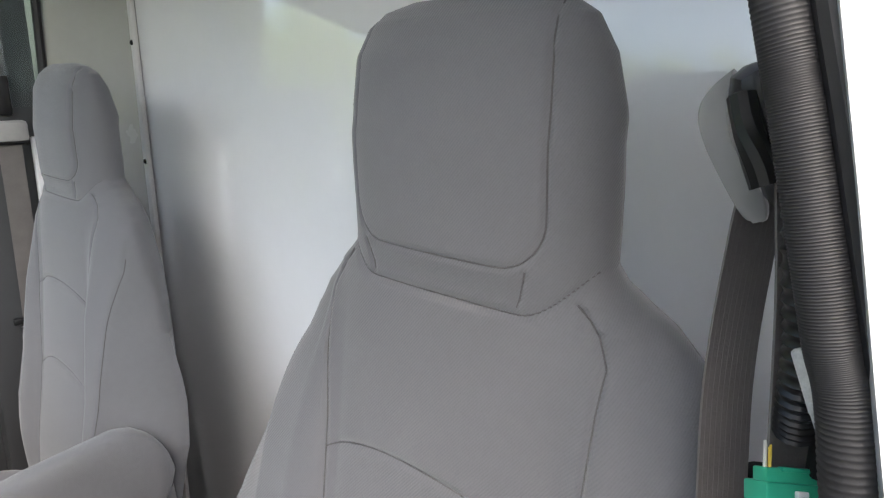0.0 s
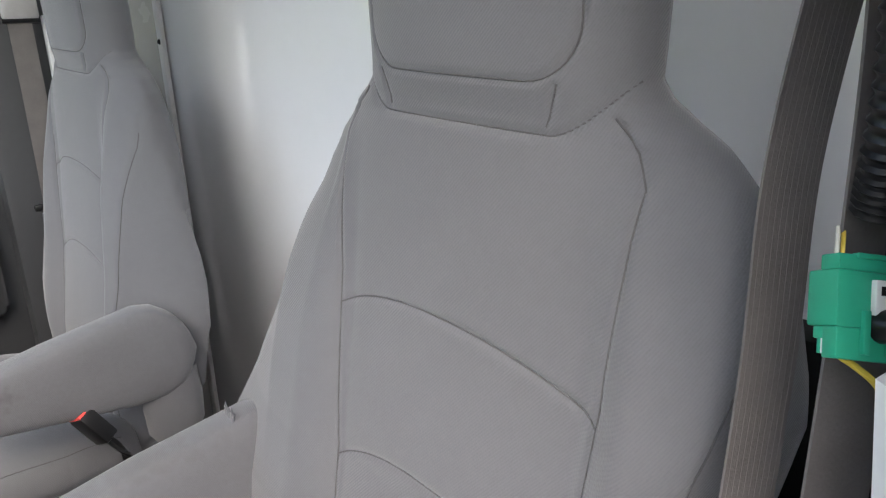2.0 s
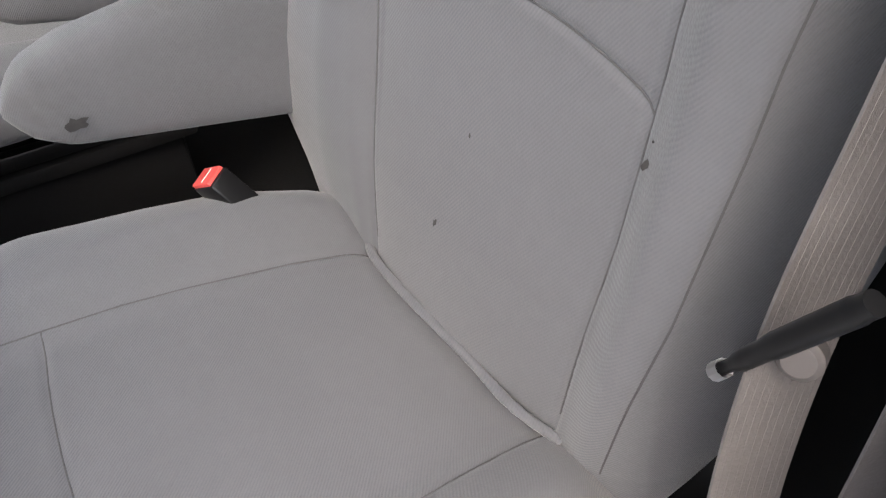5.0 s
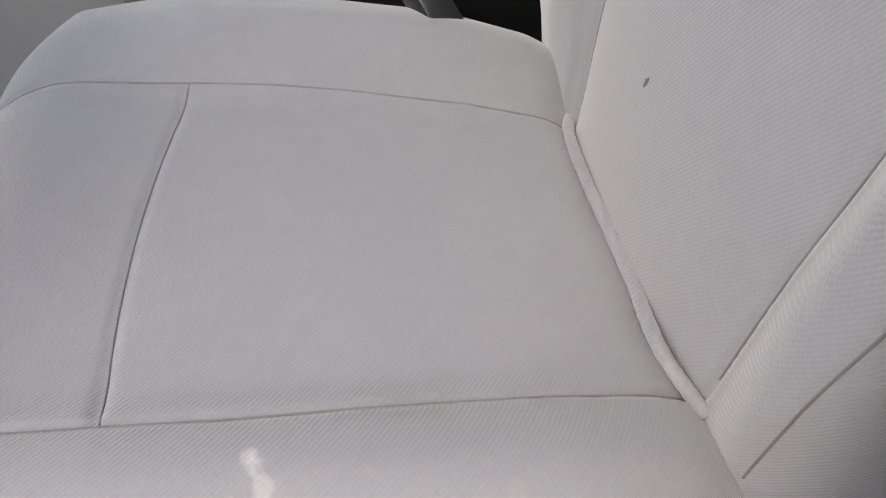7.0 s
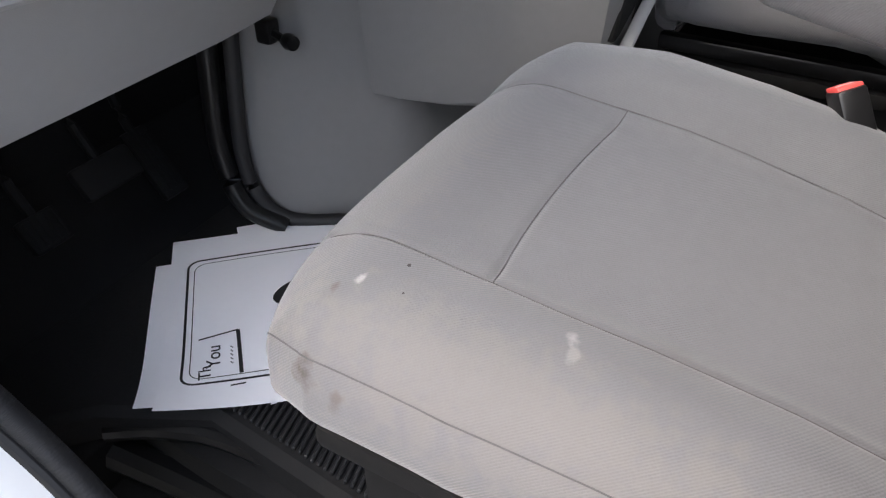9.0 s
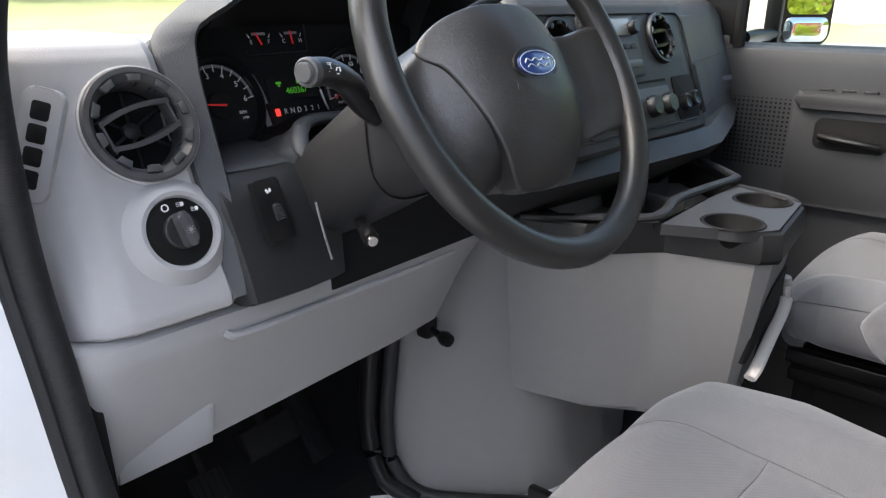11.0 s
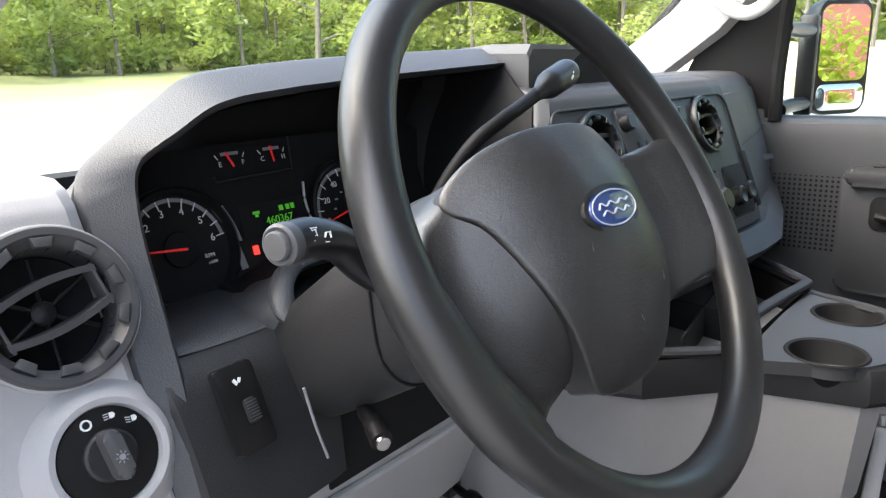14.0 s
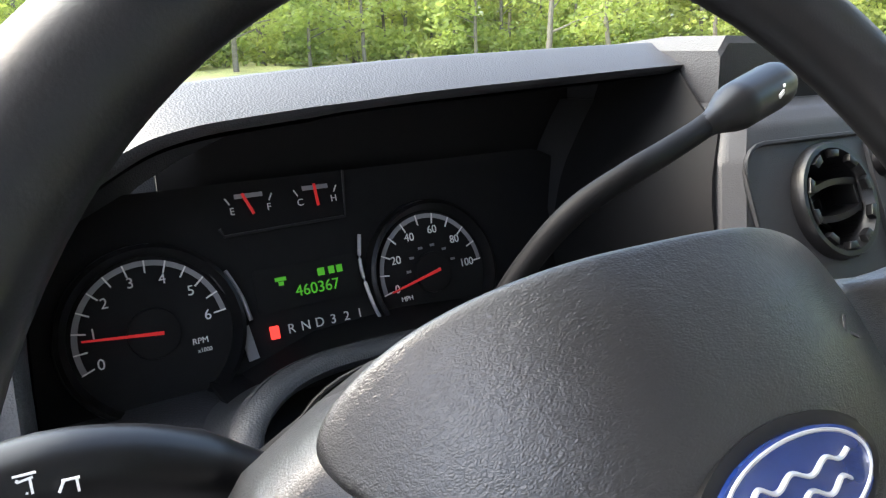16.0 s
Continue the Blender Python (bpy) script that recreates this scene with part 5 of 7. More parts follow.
def round_vent(c, n, r, parent, material, label, tilt=-14):
    """A round air vent: barrel, notched ring, two blades and inner vanes."""
    m = face_frame(c, n)
    v = part("vent_ring", revolve(B(), [(r * 1.06, -0.004), (r * 1.06, 0.004), (r * 1.02, 0.008), (r * 0.93, 0.008), (r * 0.86, 0.003), (r * 0.80, -0.002), (r * 0.78, -0.03)], m, 56), material, parent, label)
    bm = B()
    revolve(bm, [(r * 0.80, -0.004), (r * 0.78, -0.035), (0.0, -0.045)], m, 40)
    part("vent_barrel", bm, MATTE, v)
    for k in range(10):
        bm = B()
        a = 2 * math.pi * (k + 0.4) / 10
        q = m @ Matrix.Rotation(a, 4, "Z") @ Matrix.Translation((r * 0.83, 0, 0.004))
        prism(bm, [(-r * 0.07, -r * 0.10), (r * 0.06, -r * 0.14), (r * 0.06, r * 0.14), (-r * 0.07, r * 0.10)], q, 0.006, 0.001)
        part("grip", bm, material, v)
    t = m @ Matrix.Rotation(radians(-tilt), 4, "Z")
    for s in (1, -1):
        bm = B()
        w = r * 0.70
        rings = []
        for k in range(13):
            x = -w + 2 * w * k / 12
            bow = 0.10 * r * (1 - (x / w) ** 2)
            y = s * (r * 0.22 + bow)
            rings.append([t @ Vector((x, y - 0.0022, 0.002)), t @ Vector((x, y + 0.0030, 0.003)), t @ Vector((x, y + 0.006, -0.022)), t @ Vector((x, y + 0.002, -0.022))])
        loft(bm, rings)
        part("blade", bm, material, v, "curved vent blade")
    for s in (-0.66, 0.66):
        bm = B()
        box(bm, (0, 0, 0), (0.003, r * 0.62, 0.02), 0.001, None)
        bmesh.ops.transform(bm, matrix=t @ Matrix.Translation((s * r, 0, -0.008)), verts=bm.verts)
        part("vane", bm, material, v)
    bm = B()
    revolve(bm, [(r * 0.17, -0.030), (r * 0.16, -0.024), (r * 0.10, -0.022), (0.0, -0.022)], t, 12)
    part("vane_hub", bm, CHAR, v)
    for k in range(6):
        bm = B()
        a = math.pi * k / 3 + 0.3
        tube(bm, [t @ Vector((rr * math.cos(a), rr * math.sin(a), -0.027)) for rr in (r * 0.14, r * 0.74)], 0.0018, 6)
        part("vane", bm, CHAR, v)
    return v


VC = Vector((-0.279, lean(0.490, 0.828) - 0.003, 0.828))
VENTGREY = mat("vent_plastic", (0.055, 0.055, 0.057), 0.45, vary=0.05, scale=8)
round_vent(VC, PN, 0.0575, dash, VENTGREY, "round dark grey air vent")
bm = B()
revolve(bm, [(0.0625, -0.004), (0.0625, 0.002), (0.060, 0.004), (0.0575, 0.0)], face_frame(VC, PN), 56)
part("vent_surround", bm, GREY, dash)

KC = Vector((-0.276, lean(0.490, 0.720) - 0.002, 0.720))
KM = face_frame(KC, PN)
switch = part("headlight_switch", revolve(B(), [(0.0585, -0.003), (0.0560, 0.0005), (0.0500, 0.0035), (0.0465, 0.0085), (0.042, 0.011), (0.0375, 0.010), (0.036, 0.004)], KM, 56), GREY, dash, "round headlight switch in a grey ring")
bm = B()
revolve(bm, [(0.0365, 0.002), (0.0355, 0.006), (0.022, 0.007), (0.0, 0.007)], KM, 56)
part("dial_face", bm, BLACK, switch, "glossy black switch face")
bm = B()
revolve(bm, [(0.0195, 0.006), (0.0190, 0.011), (0.017, 0.0125), (0.0, 0.0125)], KM, 40)
part("knob_base", bm, CHAR, switch)
bm = B()
prism(bm, rrect(0.013, 0.038, 0.006), KM @ Matrix.Translation((0, 0, 0.011)) @ Matrix.Rotation(radians(8), 4, "Z"), 0.016, 0.003)
part("knob_grip", bm, VENTGREY, switch, "turning grip")
bm = B()
revolve(bm, [(0.0042, 0.0), (0.0042, 0.0008), (0.0028, 0.0008), (0.0028, 0.0)], KM @ Matrix.Translation((-0.010, 0.0265, 0.0072)), 20)
part("switch_symbol", bm, WHITEMARK, switch, "white off ring")
for x, y, k in ((0.007, 0.0275, 0), (0.0215, 0.020, 1)):
    bm = B()
    s = KM @ Matrix.Translation((x, y, 0.0072))
    prism(bm, [(0.0, -0.0022), (0.003, -0.0022), (0.0042, 0), (0.003, 0.0022), (0.0, 0.0022)], s, 0.0006)
    for j in (-1, 0, 1):
        bar(bm, s, -0.0026, j * 0.0018, 0.0034, 0.0006, 0.0006, -14 * k)
    part("switch_symbol", bm, WHITEMARK, switch, "white lamp symbol")
bm = B()
revolve(bm, [(0.0022, 0.0), (0.0022, 0.0006), (0.0, 0.0006)], KM @ Matrix.Translation((0.001, -0.002, 0.0272)), 12)
for k in range(8):
    a = 45 * k
    bar(bm, KM @ Matrix.Translation((0.001, -0.002, 0.0270)), 0.0038 * math.cos(radians(a)), 0.0038 * math.sin(radians(a)), 0.0018, 0.0006, 0.0006, a)
part("switch_symbol", bm, GREYMARK, switch)

# dimmer
DN = Vector((0.0, -0.925, 0.375)).normalized()
DM = face_frame((-0.178, 0.4905, 0.728), DN, roll=2)
dimmer = part("dimmer_switch", prism(B(), rrect(0.036, 0.072, 0.004), DM @ Matrix.Translation((0, 0, -0.004)), 0.0085, 0.0012), BLACK, dash, "black panel-light dimmer")
bm = B()
box(bm, (0, 0, 0), (0.0105, 0.021, 0.010), 0.003)
bmesh.ops.transform(bm, matrix=DM @ Matrix.Translation((0.003, -0.004, 0.004)), verts=bm.verts)
part("thumb_wheel", bm, CHAR, dimmer, "ribbed thumb wheel")
for k in range(7):
    bm = B()
    bar(bm, DM @ Matrix.Translation((0.003, -0.0115 + 0.0025 * k, 0.0088)), 0, 0, 0.010, 0.0008, 0.0006)
    part("rib", bm, VENTGREY, dimmer)
bm = B()
bar(bm, DM, -0.002, 0.022, 0.003, 0.005, 0.0052, 30)
bar(bm, DM, 0.002, 0.0225, 0.0025, 0.004, 0.0052, -30)
part("switch_symbol", bm, WHITEMARK, dimmer)

# side demister vent
SM = face_frame((-0.377, 0.580, 0.819), (-0.76, -0.63, 0.2), roll=-14)
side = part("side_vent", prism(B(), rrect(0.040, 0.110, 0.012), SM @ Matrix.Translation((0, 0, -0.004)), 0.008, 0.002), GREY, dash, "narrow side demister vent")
for k in range(4):
    bm = B()
    prism(bm, rrect(0.018, 0.018, 0.003), SM @ Matrix.Translation((0.0, 0.033 - 0.022 * k, 0.002)), 0.0028, 0.0005)
    part("slot", bm, MATTE, side, "dark vent slot")

# ---- centre stack ----


def stack_y(x, z):
    return 0.480 - 0.024 * (x - 0.36) / 0.36 + (z - 0.918) * 0.38


bm = B()
rings = []
for z, e in ((0.700, 0.03), (0.706, 0.01), (0.716, 0.002), (0.74, 0), (0.80, 0), (0.86, 0), (0.92, 0), (0.945, 0.003), (0.956, 0.012), (0.962, 0.04)):
    x = 0.262 + stack_lean(z)
    r = [(x, 0.74, z), (x, stack_y(x, z) + e + 0.014, z), (x + 0.010, stack_y(x, z) + e, z)]
    for x in (0.36, 0.45, 0.54, 0.63, 0.72, 0.79):
        r.append((x, stack_y(x, z) + e - 0.002, z))
    r += [(0.840, stack_y(0.84, z) + e + 0.002, z), (0.852, stack_y(0.85, z) + e + 0.014, z), (0.852, 0.74, z)]
    rings.append(r)
loft(bm, dense(rings, 0.006))
for x, z in ((0.380, 0.882), (0.716, 0.886)):
    punch(bm, (x, stack_y(x, z) - 0.004, z), (-0.06, -0.925, 0.36), 0.046 * 0.95)
stack = part("radio_panel", bm, STACK, dash, "dark grey centre stack with radio and vents", 30)
SN = Vector((-0.06, -0.925, 0.36)).normalized()


def on_stack(x, z, out=0.0):
    return face_frame(Vector((x, stack_y(x, z) - 0.002, z)) + SN * out, SN)


bm = B()
tube(bm, [on_stack(0.555 + x, 0.832 + y * 0.93, 0.0005).translation for x, y in rrect(0.54, 0.215, 0.03)], 0.0022, 6, closed=True)
part("bezel", bm, CHAR, stack, "fine dark bezel line round the stack")
for x, z in ((0.380, 0.882), (0.716, 0.886)):
    round_vent(Vector((x, stack_y(x, z) - 0.004, z)), SN, 0.046, dash, BLACK, "round air vent in the stack", -4)
bm = B()
prism(bm, rrect(0.19, 0.11, 0.008), on_stack(0.535, 0.875, 0.0), 0.004, 0.001)
radio = part("radio", bm, STACK, stack, "dark radio face")
bm = B()
prism(bm, rrect(0.095, 0.030, 0.004), on_stack(0.565, 0.908, 0.003), 0.002, 0.0005)
part("radio_display", bm, mat("radio_display_grey", (0.20, 0.21, 0.20), 0.15), radio, "blank grey radio display")
for x, z in ((0.455, 0.905), (0.612, 0.905)):
    bm = B()
    revolve(bm, [(0.013, 0.0), (0.012, 0.014), (0.010, 0.016), (0.0, 0.016)], on_stack(x, z, 0.002), 24)
    part("radio_knob", bm, BLACK, radio, "black radio knob")
for k in range(6):
    bm = B()
    prism(bm, rrect(0.020, 0.009, 0.002), on_stack(0.485 + 0.024 * k, 0.875, 0.003), 0.003, 0.001)
    part("radio_button", bm, CHAR, radio)
bm = B()
prism(bm, rrect(0.12, 0.014, 0.003), on_stack(0.56, 0.845, 0.003), 0.004, 0.001)
part("radio_bar", bm, VENTGREY, radio)
bm = B()
prism(bm, rrect(0.30, 0.004, 0.0015), on_stack(0.55, 0.812, 0.0), 0.002, 0.0)
part("groove", bm, MATTE, stack)
bm = B()
prism(bm, rrect(0.30, 0.072, 0.006), on_stack(0.55, 0.768, 0.0), 0.004, 0.001)
climate = part("climate_panel", bm, STACK, stack, "heater control panel")
for x in (0.45, 0.53, 0.62, 0.68):
    bm = B()
    revolve(bm, [(0.021, 0.0), (0.020, 0.010), (0.016, 0.016), (0.0, 0.016)], on_stack(x, 0.768, 0.003), 28)
    part("climate_knob", bm, BLACK, climate, "black heater knob")
bm = B()
prism(bm, rrect(0.085, 0.085, 0.008), on_stack(0.765, 0.775, 0.0), 0.003, 0.001)
socket = part("socket_panel", bm, MATTE, stack, "dark open cubby with power sockets")
for x, z in ((0.745, 0.765), (0.785, 0.768)):
    bm = B()
    revolve(bm, [(0.016, 0.0), (0.016, 0.012), (0.012, 0.014), (0.0, 0.010)], on_stack(x, z, 0.003), 20)
    part("power_socket", bm, BLACK, socket, "capped power socket")
bm = B()
prism(bm, rrect(0.018, 0.10, 0.004), on_stack(0.828, 0.785, 0.0), 0.003, 0.001)
part("side_slot", bm, MATTE, stack)

# hooded tray above the stack
bm = B()
rings = []
for y, z0, z1, g in ((0.535, 0.955, 1.010, 0.0), (0.538, 0.95, 1.016, 0.0), (0.60, 0.95, 1.018, 0.0), (0.74, 0.95, 1.008, 0.01)):
    rings.append([(0.322, y, z0), (0.322, y, z1 - 0.012), (0.332, y, z1), (0.58, y, z1 - 0.002), (0.615, y + g, z1 - 0.018), (0.64, y + 0.02 + g, z1 - 0.05), (0.648, y + 0.03, z0)])
loft(bm, rings)
part("tray_hood", bm, DASHTOP, dash, "hooded open tray above the stack", 30)
bm = B()
prism(bm, rrect(0.235, 0.042, 0.008), face_frame((0.465, 0.5355, 0.982), (-0.05, -1, 0.1)), 0.003, 0.0)
part("tray_opening", bm, MATTE, dash, "dark tray opening")
bm = B()
prism(bm, rrect(0.255, 0.008, 0.003), face_frame((0.465, 0.530, 0.957), (-0.05, -1, 0.1)), 0.006, 0.002)
part("tray_lip", bm, CHAR, dash)

# passenger side with glovebox
bm = B()
rings = []
for z, e in ((0.630, 0.10), (0.645, 0.05), (0.665, 0.015), (0.69, 0.002), (0.72, 0), (0.80, 0), (0.88, 0.0), (0.925, 0.002), (0.948, 0.010), (0.960, 0.03), (0.963, 0.07)):
    ya = 0.402 + (z - 0.72) * 0.36
    yb = 0.500 + (z - 0.71) * 0.30
    rings.append([(0.854, 0.74, z), (0.854, ya + e + 0.008, z), (0.866, ya + e, z), (1.0, ya * 0.70 + yb * 0.30 + e - 0.006, z), (1.2, ya * 0.35 + yb * 0.65 + e - 0.006, z), (1.37, yb + e, z), (1.405, yb + e + 0.02, z), (1.415, yb + e + 0.06, z), (1.415, 0.74, z)])
loft(bm, rings)
pp = part("passenger_panel", bm, STACK, dash, "grey passenger-side dash panel", 30)
bm = B()
q = [(0.895, 0.735), (1.355, 0.735), (1.375, 0.755), (1.375, 0.905), (1.35, 0.925), (0.90, 0.925), (0.885, 0.91), (0.885, 0.75)]
def pass_y(x, z):
    ya, yb = 0.402 + (z - 0.72) * 0.36, 0.500 + (z - 0.71) * 0.30
    k = (x - 0.866) / 0.504
    return ya * (1 - k) + yb * k - 0.006 * math.sin(math.pi * min(1, max(0, k)))
loft(bm, [[(x, pass_y(x, z) + 0.004, z) for x, z in q], [(x, pass_y(x, z) - 0.004, z) for x, z in q], [(1.13 + (x - 1.13) * 0.985, pass_y(x, z) - 0.006, 0.83 + (z - 0.83) * 0.96) for x, z in q]])
part("airbag_door", bm, STACK, dash, "grey passenger airbag door", 30)
bm = B()
tube(bm, [(x, pass_y(x, 0.83) - 0.006, 0.83) for x in (0.89, 1.0, 1.13, 1.25, 1.37)], 0.0014, 6)
part("groove", bm, CHAR, dash)
bm = B()
bar(bm, face_frame((1.25, pass_y(1.25, 0.77) - 0.006, 0.77), (-0.2, -0.92, 0.3)), 0, 0, 0.07, 0.012, 0.0006)
part("embossed_word", bm, VENTGREY, dash, "faint embossed lettering")
m = face_frame((1.405, 0.585, 0.885), (-0.55, -0.80, 0.2), roll=0)
bm = B()
prism(bm, rrect(0.036, 0.11, 0.010), m, 0.010, 0.003)
pv = part("side_vent", bm, CHAR, dash, "dark side vent at the far door")
for k in range(4):
    bm = B()
    prism(bm, rrect(0.022, 0.016, 0.003), m @ Matrix.Translation((0, 0.034 - 0.022 * k, 0.009)), 0.002)
    part("slot", bm, MATTE, pv)

# lower panels
bm = B()
rings = []
for x, zb, yo in ((-0.415, 0.440, 0.05), (-0.405, 0.434, 0.02), (-0.385, 0.431, 0.006), (-0.36, 0.429, 0.0), (-0.25, 0.427, 0), (-0.1, 0.428, 0), (0.0, 0.429, 0), (0.10, 0.430, 0), (0.20, 0.436, 0.0), (0.27, 0.47, 0.02)):
    zt = 0.629 - 0.030 * (x + 0.4)
    yt = 0.503 + yo
    rings.append([(x, 0.72, zt), (x, yt + 0.012, zt), (x, yt + 0.001, zt - 0.006), (x, yt, zt - 0.022), (x, yt + 0.004, zt - 0.034), (x, yt + 0.030, (zt + zb) / 2), (x, yt + 0.058, zb + 0.022), (x, yt + 0.066, zb + 0.004), (x, yt + 0.078, zb), (x, 0.70, zb + 0.05)])
loft(bm, rings)
knee = part("knee_panel", bm, KNEE, dash, "grey lower panel under the steering column", 30)
bm = B()
tube(bm, curve([(-0.245, 0.508, 0.598), (-0.22, 0.503, 0.588), (-0.1, 0.503, 0.586), (0.05, 0.503, 0.583), (0.17, 0.506, 0.583)], 8), 0.0055, 8)
part("pull_ridge", bm, KNEE, knee, "long moulded ridge")
bm = B()
prism(bm, [(-0.062, -0.035), (0.055, -0.028), (0.060, 0.030), (0.050, 0.036), (-0.055, 0.012), (-0.062, 0.004)], face_frame((-0.298, 0.572, 0.463), (-0.12, -0.975, -0.10)), 0.020, 0.009)
part("fuse_lid", bm, KNEE, knee, "pale grey diagnostic-port lid")
# filler under the stack
bm = B()
loft(bm, [[(x, y, 0.71), (x, y - 0.03, 0.68), (x, y - 0.01, 0.655), (x, y + 0.08, 0.60), (x, 0.72, 0.58), (x, 0.74, 0.71)] for x, y in ((0.16, 0.50), (0.262, 0.435), (0.5, 0.40), (0.75, 0.37), (0.852, 0.37), (1.1, 0.43), (1.40, 0.52))])
part("lower_apron", bm, CHAR, dash, "rounded charcoal apron under the stack", 40)
bm = B()
loft(bm, [[(-0.085, 0.72, z), (-0.085, 0.50, z), (0.28, 0.50, z), (0.28, 0.72, z)] for z in (0.60, 0.70, 0.78)])
part("column_backing", bm, MATTE, dash, "dark gap round the column")

# ---- steering wheel and column ----
WC = Vector((-0.047, 0.252, 0.888))
WN = Vector((-0.02, -math.cos(radians(29.6)), math.sin(radians(29.6)))).normalized()
WM = face_frame(WC, WN)
wheel = thing("steering_wheel", "worn black vinyl steering wheel with oval badge", "steering wheel", at=tuple(WC))
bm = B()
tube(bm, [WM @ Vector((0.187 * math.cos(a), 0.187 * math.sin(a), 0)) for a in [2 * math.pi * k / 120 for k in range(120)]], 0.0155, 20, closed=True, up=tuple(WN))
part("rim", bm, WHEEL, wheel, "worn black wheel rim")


def hub_outline():
    """Edge of the airbag cover: wide at the top, drawn in at the seams, blunt below."""
    pts = [(0.0, 0.070), (0.04, 0.069), (0.068, 0.064), (0.087, 0.054), (0.095, 0.043), (0.093, 0.032), (0.085, 0.019), (0.079, 0.0), (0.073, -0.024), (0.065, -0.052), (0.056, -0.080), (0.048, -0.102), (0.036, -0.113), (0.0, -0.118)]
    pts = [(x * 1.2, y) for x, y in pts] + [(-x, y) for x, y in pts[-2:0:-1]]
    c = curve([(x, y, 0) for x, y in pts], 6, closed=True)
    return [(p.x, p.y) for p in c]


def hub_height(x, y):
    """Height of the pillow-shaped hub over the wheel's plane."""
    return max(-0.055, 0.0165 - (7.0 if x < 0 else 3.4) * max(0.0, abs(x) - 0.012) ** 2 - 3.8 * max(0.0, abs(y + 0.005) - 0.012) ** 2)


HO = hub_outline()
bm = B()
rings = []
for s, d in ((0.95, 0.030), (0.985, 0.0048), (0.997, 0.0040), (1.0, 0.0024), (0.996, 0.0010), (0.985, 0.0), (0.96, 0.0), (0.92, 0.0), (0.86, 0.0), (0.79, 0.0), (0.71, 0.0), (0.62, 0.0), (0.52, 0.0), (0.42, 0.0), (0.32, 0.0), (0.22, 0.0), (0.10, 0.0)):
    ring = []
    for x, y in HO:
        u, v = x * s, -0.015 + (y + 0.015) * s
        ring.append(WM @ Vector((u, v, hub_height(u, v) - d)))
    rings.append(ring)
loft(bm, rings)
part("airbag_cover", bm, HUB, wheel, "domed grained black hub cover", 40)
SPOKE = {1: (0.100, 0.165, ((0.050, 70, -85, 0.030), (0.075, 45, -72, 0.030), (0.100, 31, -60, 0.028), (0.120, 23, -47, 0.026), (0.138, 18, -36, 0.022), (0.155, 16, -30, 0.018), (0.170, 15, -27, 0.014), (0.183, 15, -27, 0.009))),
         -1: (0.100, 0.178, ((0.050, 75, -85, 0.030), (0.075, 54, -78, 0.034), (0.095, 36, -70, 0.036), (0.110, 22, -62, 0.034), (0.125, 10, -56, 0.028), (0.140, 1, -51, 0.023), (0.155, -5, -47, 0.018), (0.170, -10, -44, 0.013), (0.183, -12, -43, 0.008)))}
# spoke shells either side, running on from the pillow of the hub to the rim
for sx in (1, -1):
    bm = B()
    rings = []
    r0, r1, rows = SPOKE[sx]
    for r, a0, a1, th in rows:
        w = max(0.0, min(1.0, (r - r0) / (r1 - r0)))
        w = w * w * (3 - 2 * w)
        top, bot = [], []
        for k in range(29):
            f = k / 28
            a = radians(a0 + (a1 - a0) * f)
            x, y = r * math.cos(a), r * math.sin(a)
            g = math.sin(math.pi * f ** 0.62)
            h = (1 - w) * (hub_height(sx * x, y) - 0.0035) + w * 0.004 + 0.006 * w * (1 - w) * 4 * g - th * 0.6 * (1 - g) ** 3
            top.append(WM @ Vector((sx * x, y, h)))
            bot.append(WM @ Vector((sx * x, y, h - th)))
        rings.append(top + bot[::-1])
    loft(bm, rings)
    part("spoke", bm, HUB, wheel, "broad grained spoke", 120)
bm = B()
revolve(bm, [(0.06, -0.05), (0.066, -0.07), (0.07, -0.10)], WM, 32)
part("wheel_back", bm, CHAR, wheel)
# oval badge
EM = WM @ Matrix.Translation((0.003, -0.001, 0.0145)) @ Matrix.Rotation(radians(2), 4, "X")
oval = [(0.0315 * math.cos(a), 0.0135 * math.sin(a)) for a in [2 * math.pi * k / 48 for k in range(48)]]
bm = B()
prism(bm, [(x * 1.16, y * 1.28) for x, y in oval], EM @ Matrix.Translation((0, 0, -0.004)), 0.0058, 0.0008)
part("badge_well", bm, BLACK, wheel)
bm = B()
prism(bm, oval, EM @ Matrix.Translation((0, 0, 0.0012)), 0.0022, 0.001)
badge = part("badge", bm, BLUE, wheel, "blue oval badge with silver edge")
bm = B()
tube(bm, [EM @ Vector((x * 0.93, y * 0.90, 0.0034)) for x, y in oval], 0.0006, 6, closed=True)
part("badge_edge", bm, SILVER, badge)
for pts, wd in (([(-0.021, 0.001), (-0.016, 0.0048), (-0.010, 0.0022), (-0.003, 0.0046), (0.004, 0.0020), (0.011, 0.0044), (0.0165, 0.0026), (0.021, 0.0040)], 0.0011), ([(-0.019, -0.0035), (-0.012, -0.0008), (-0.005, -0.0040), (0.002, -0.0012), (0.009, -0.0042), (0.015, -0.0016), (0.0185, -0.0030)], 0.0011)):
    bm = B()
    tube(bm, [EM @ p for p in curve([(x, y, 0.0034) for x, y in pts], 8)], wd, 8, flat=0.5)
    part("badge_mark", bm, SILVER, badge, "plain silver wave on the badge")
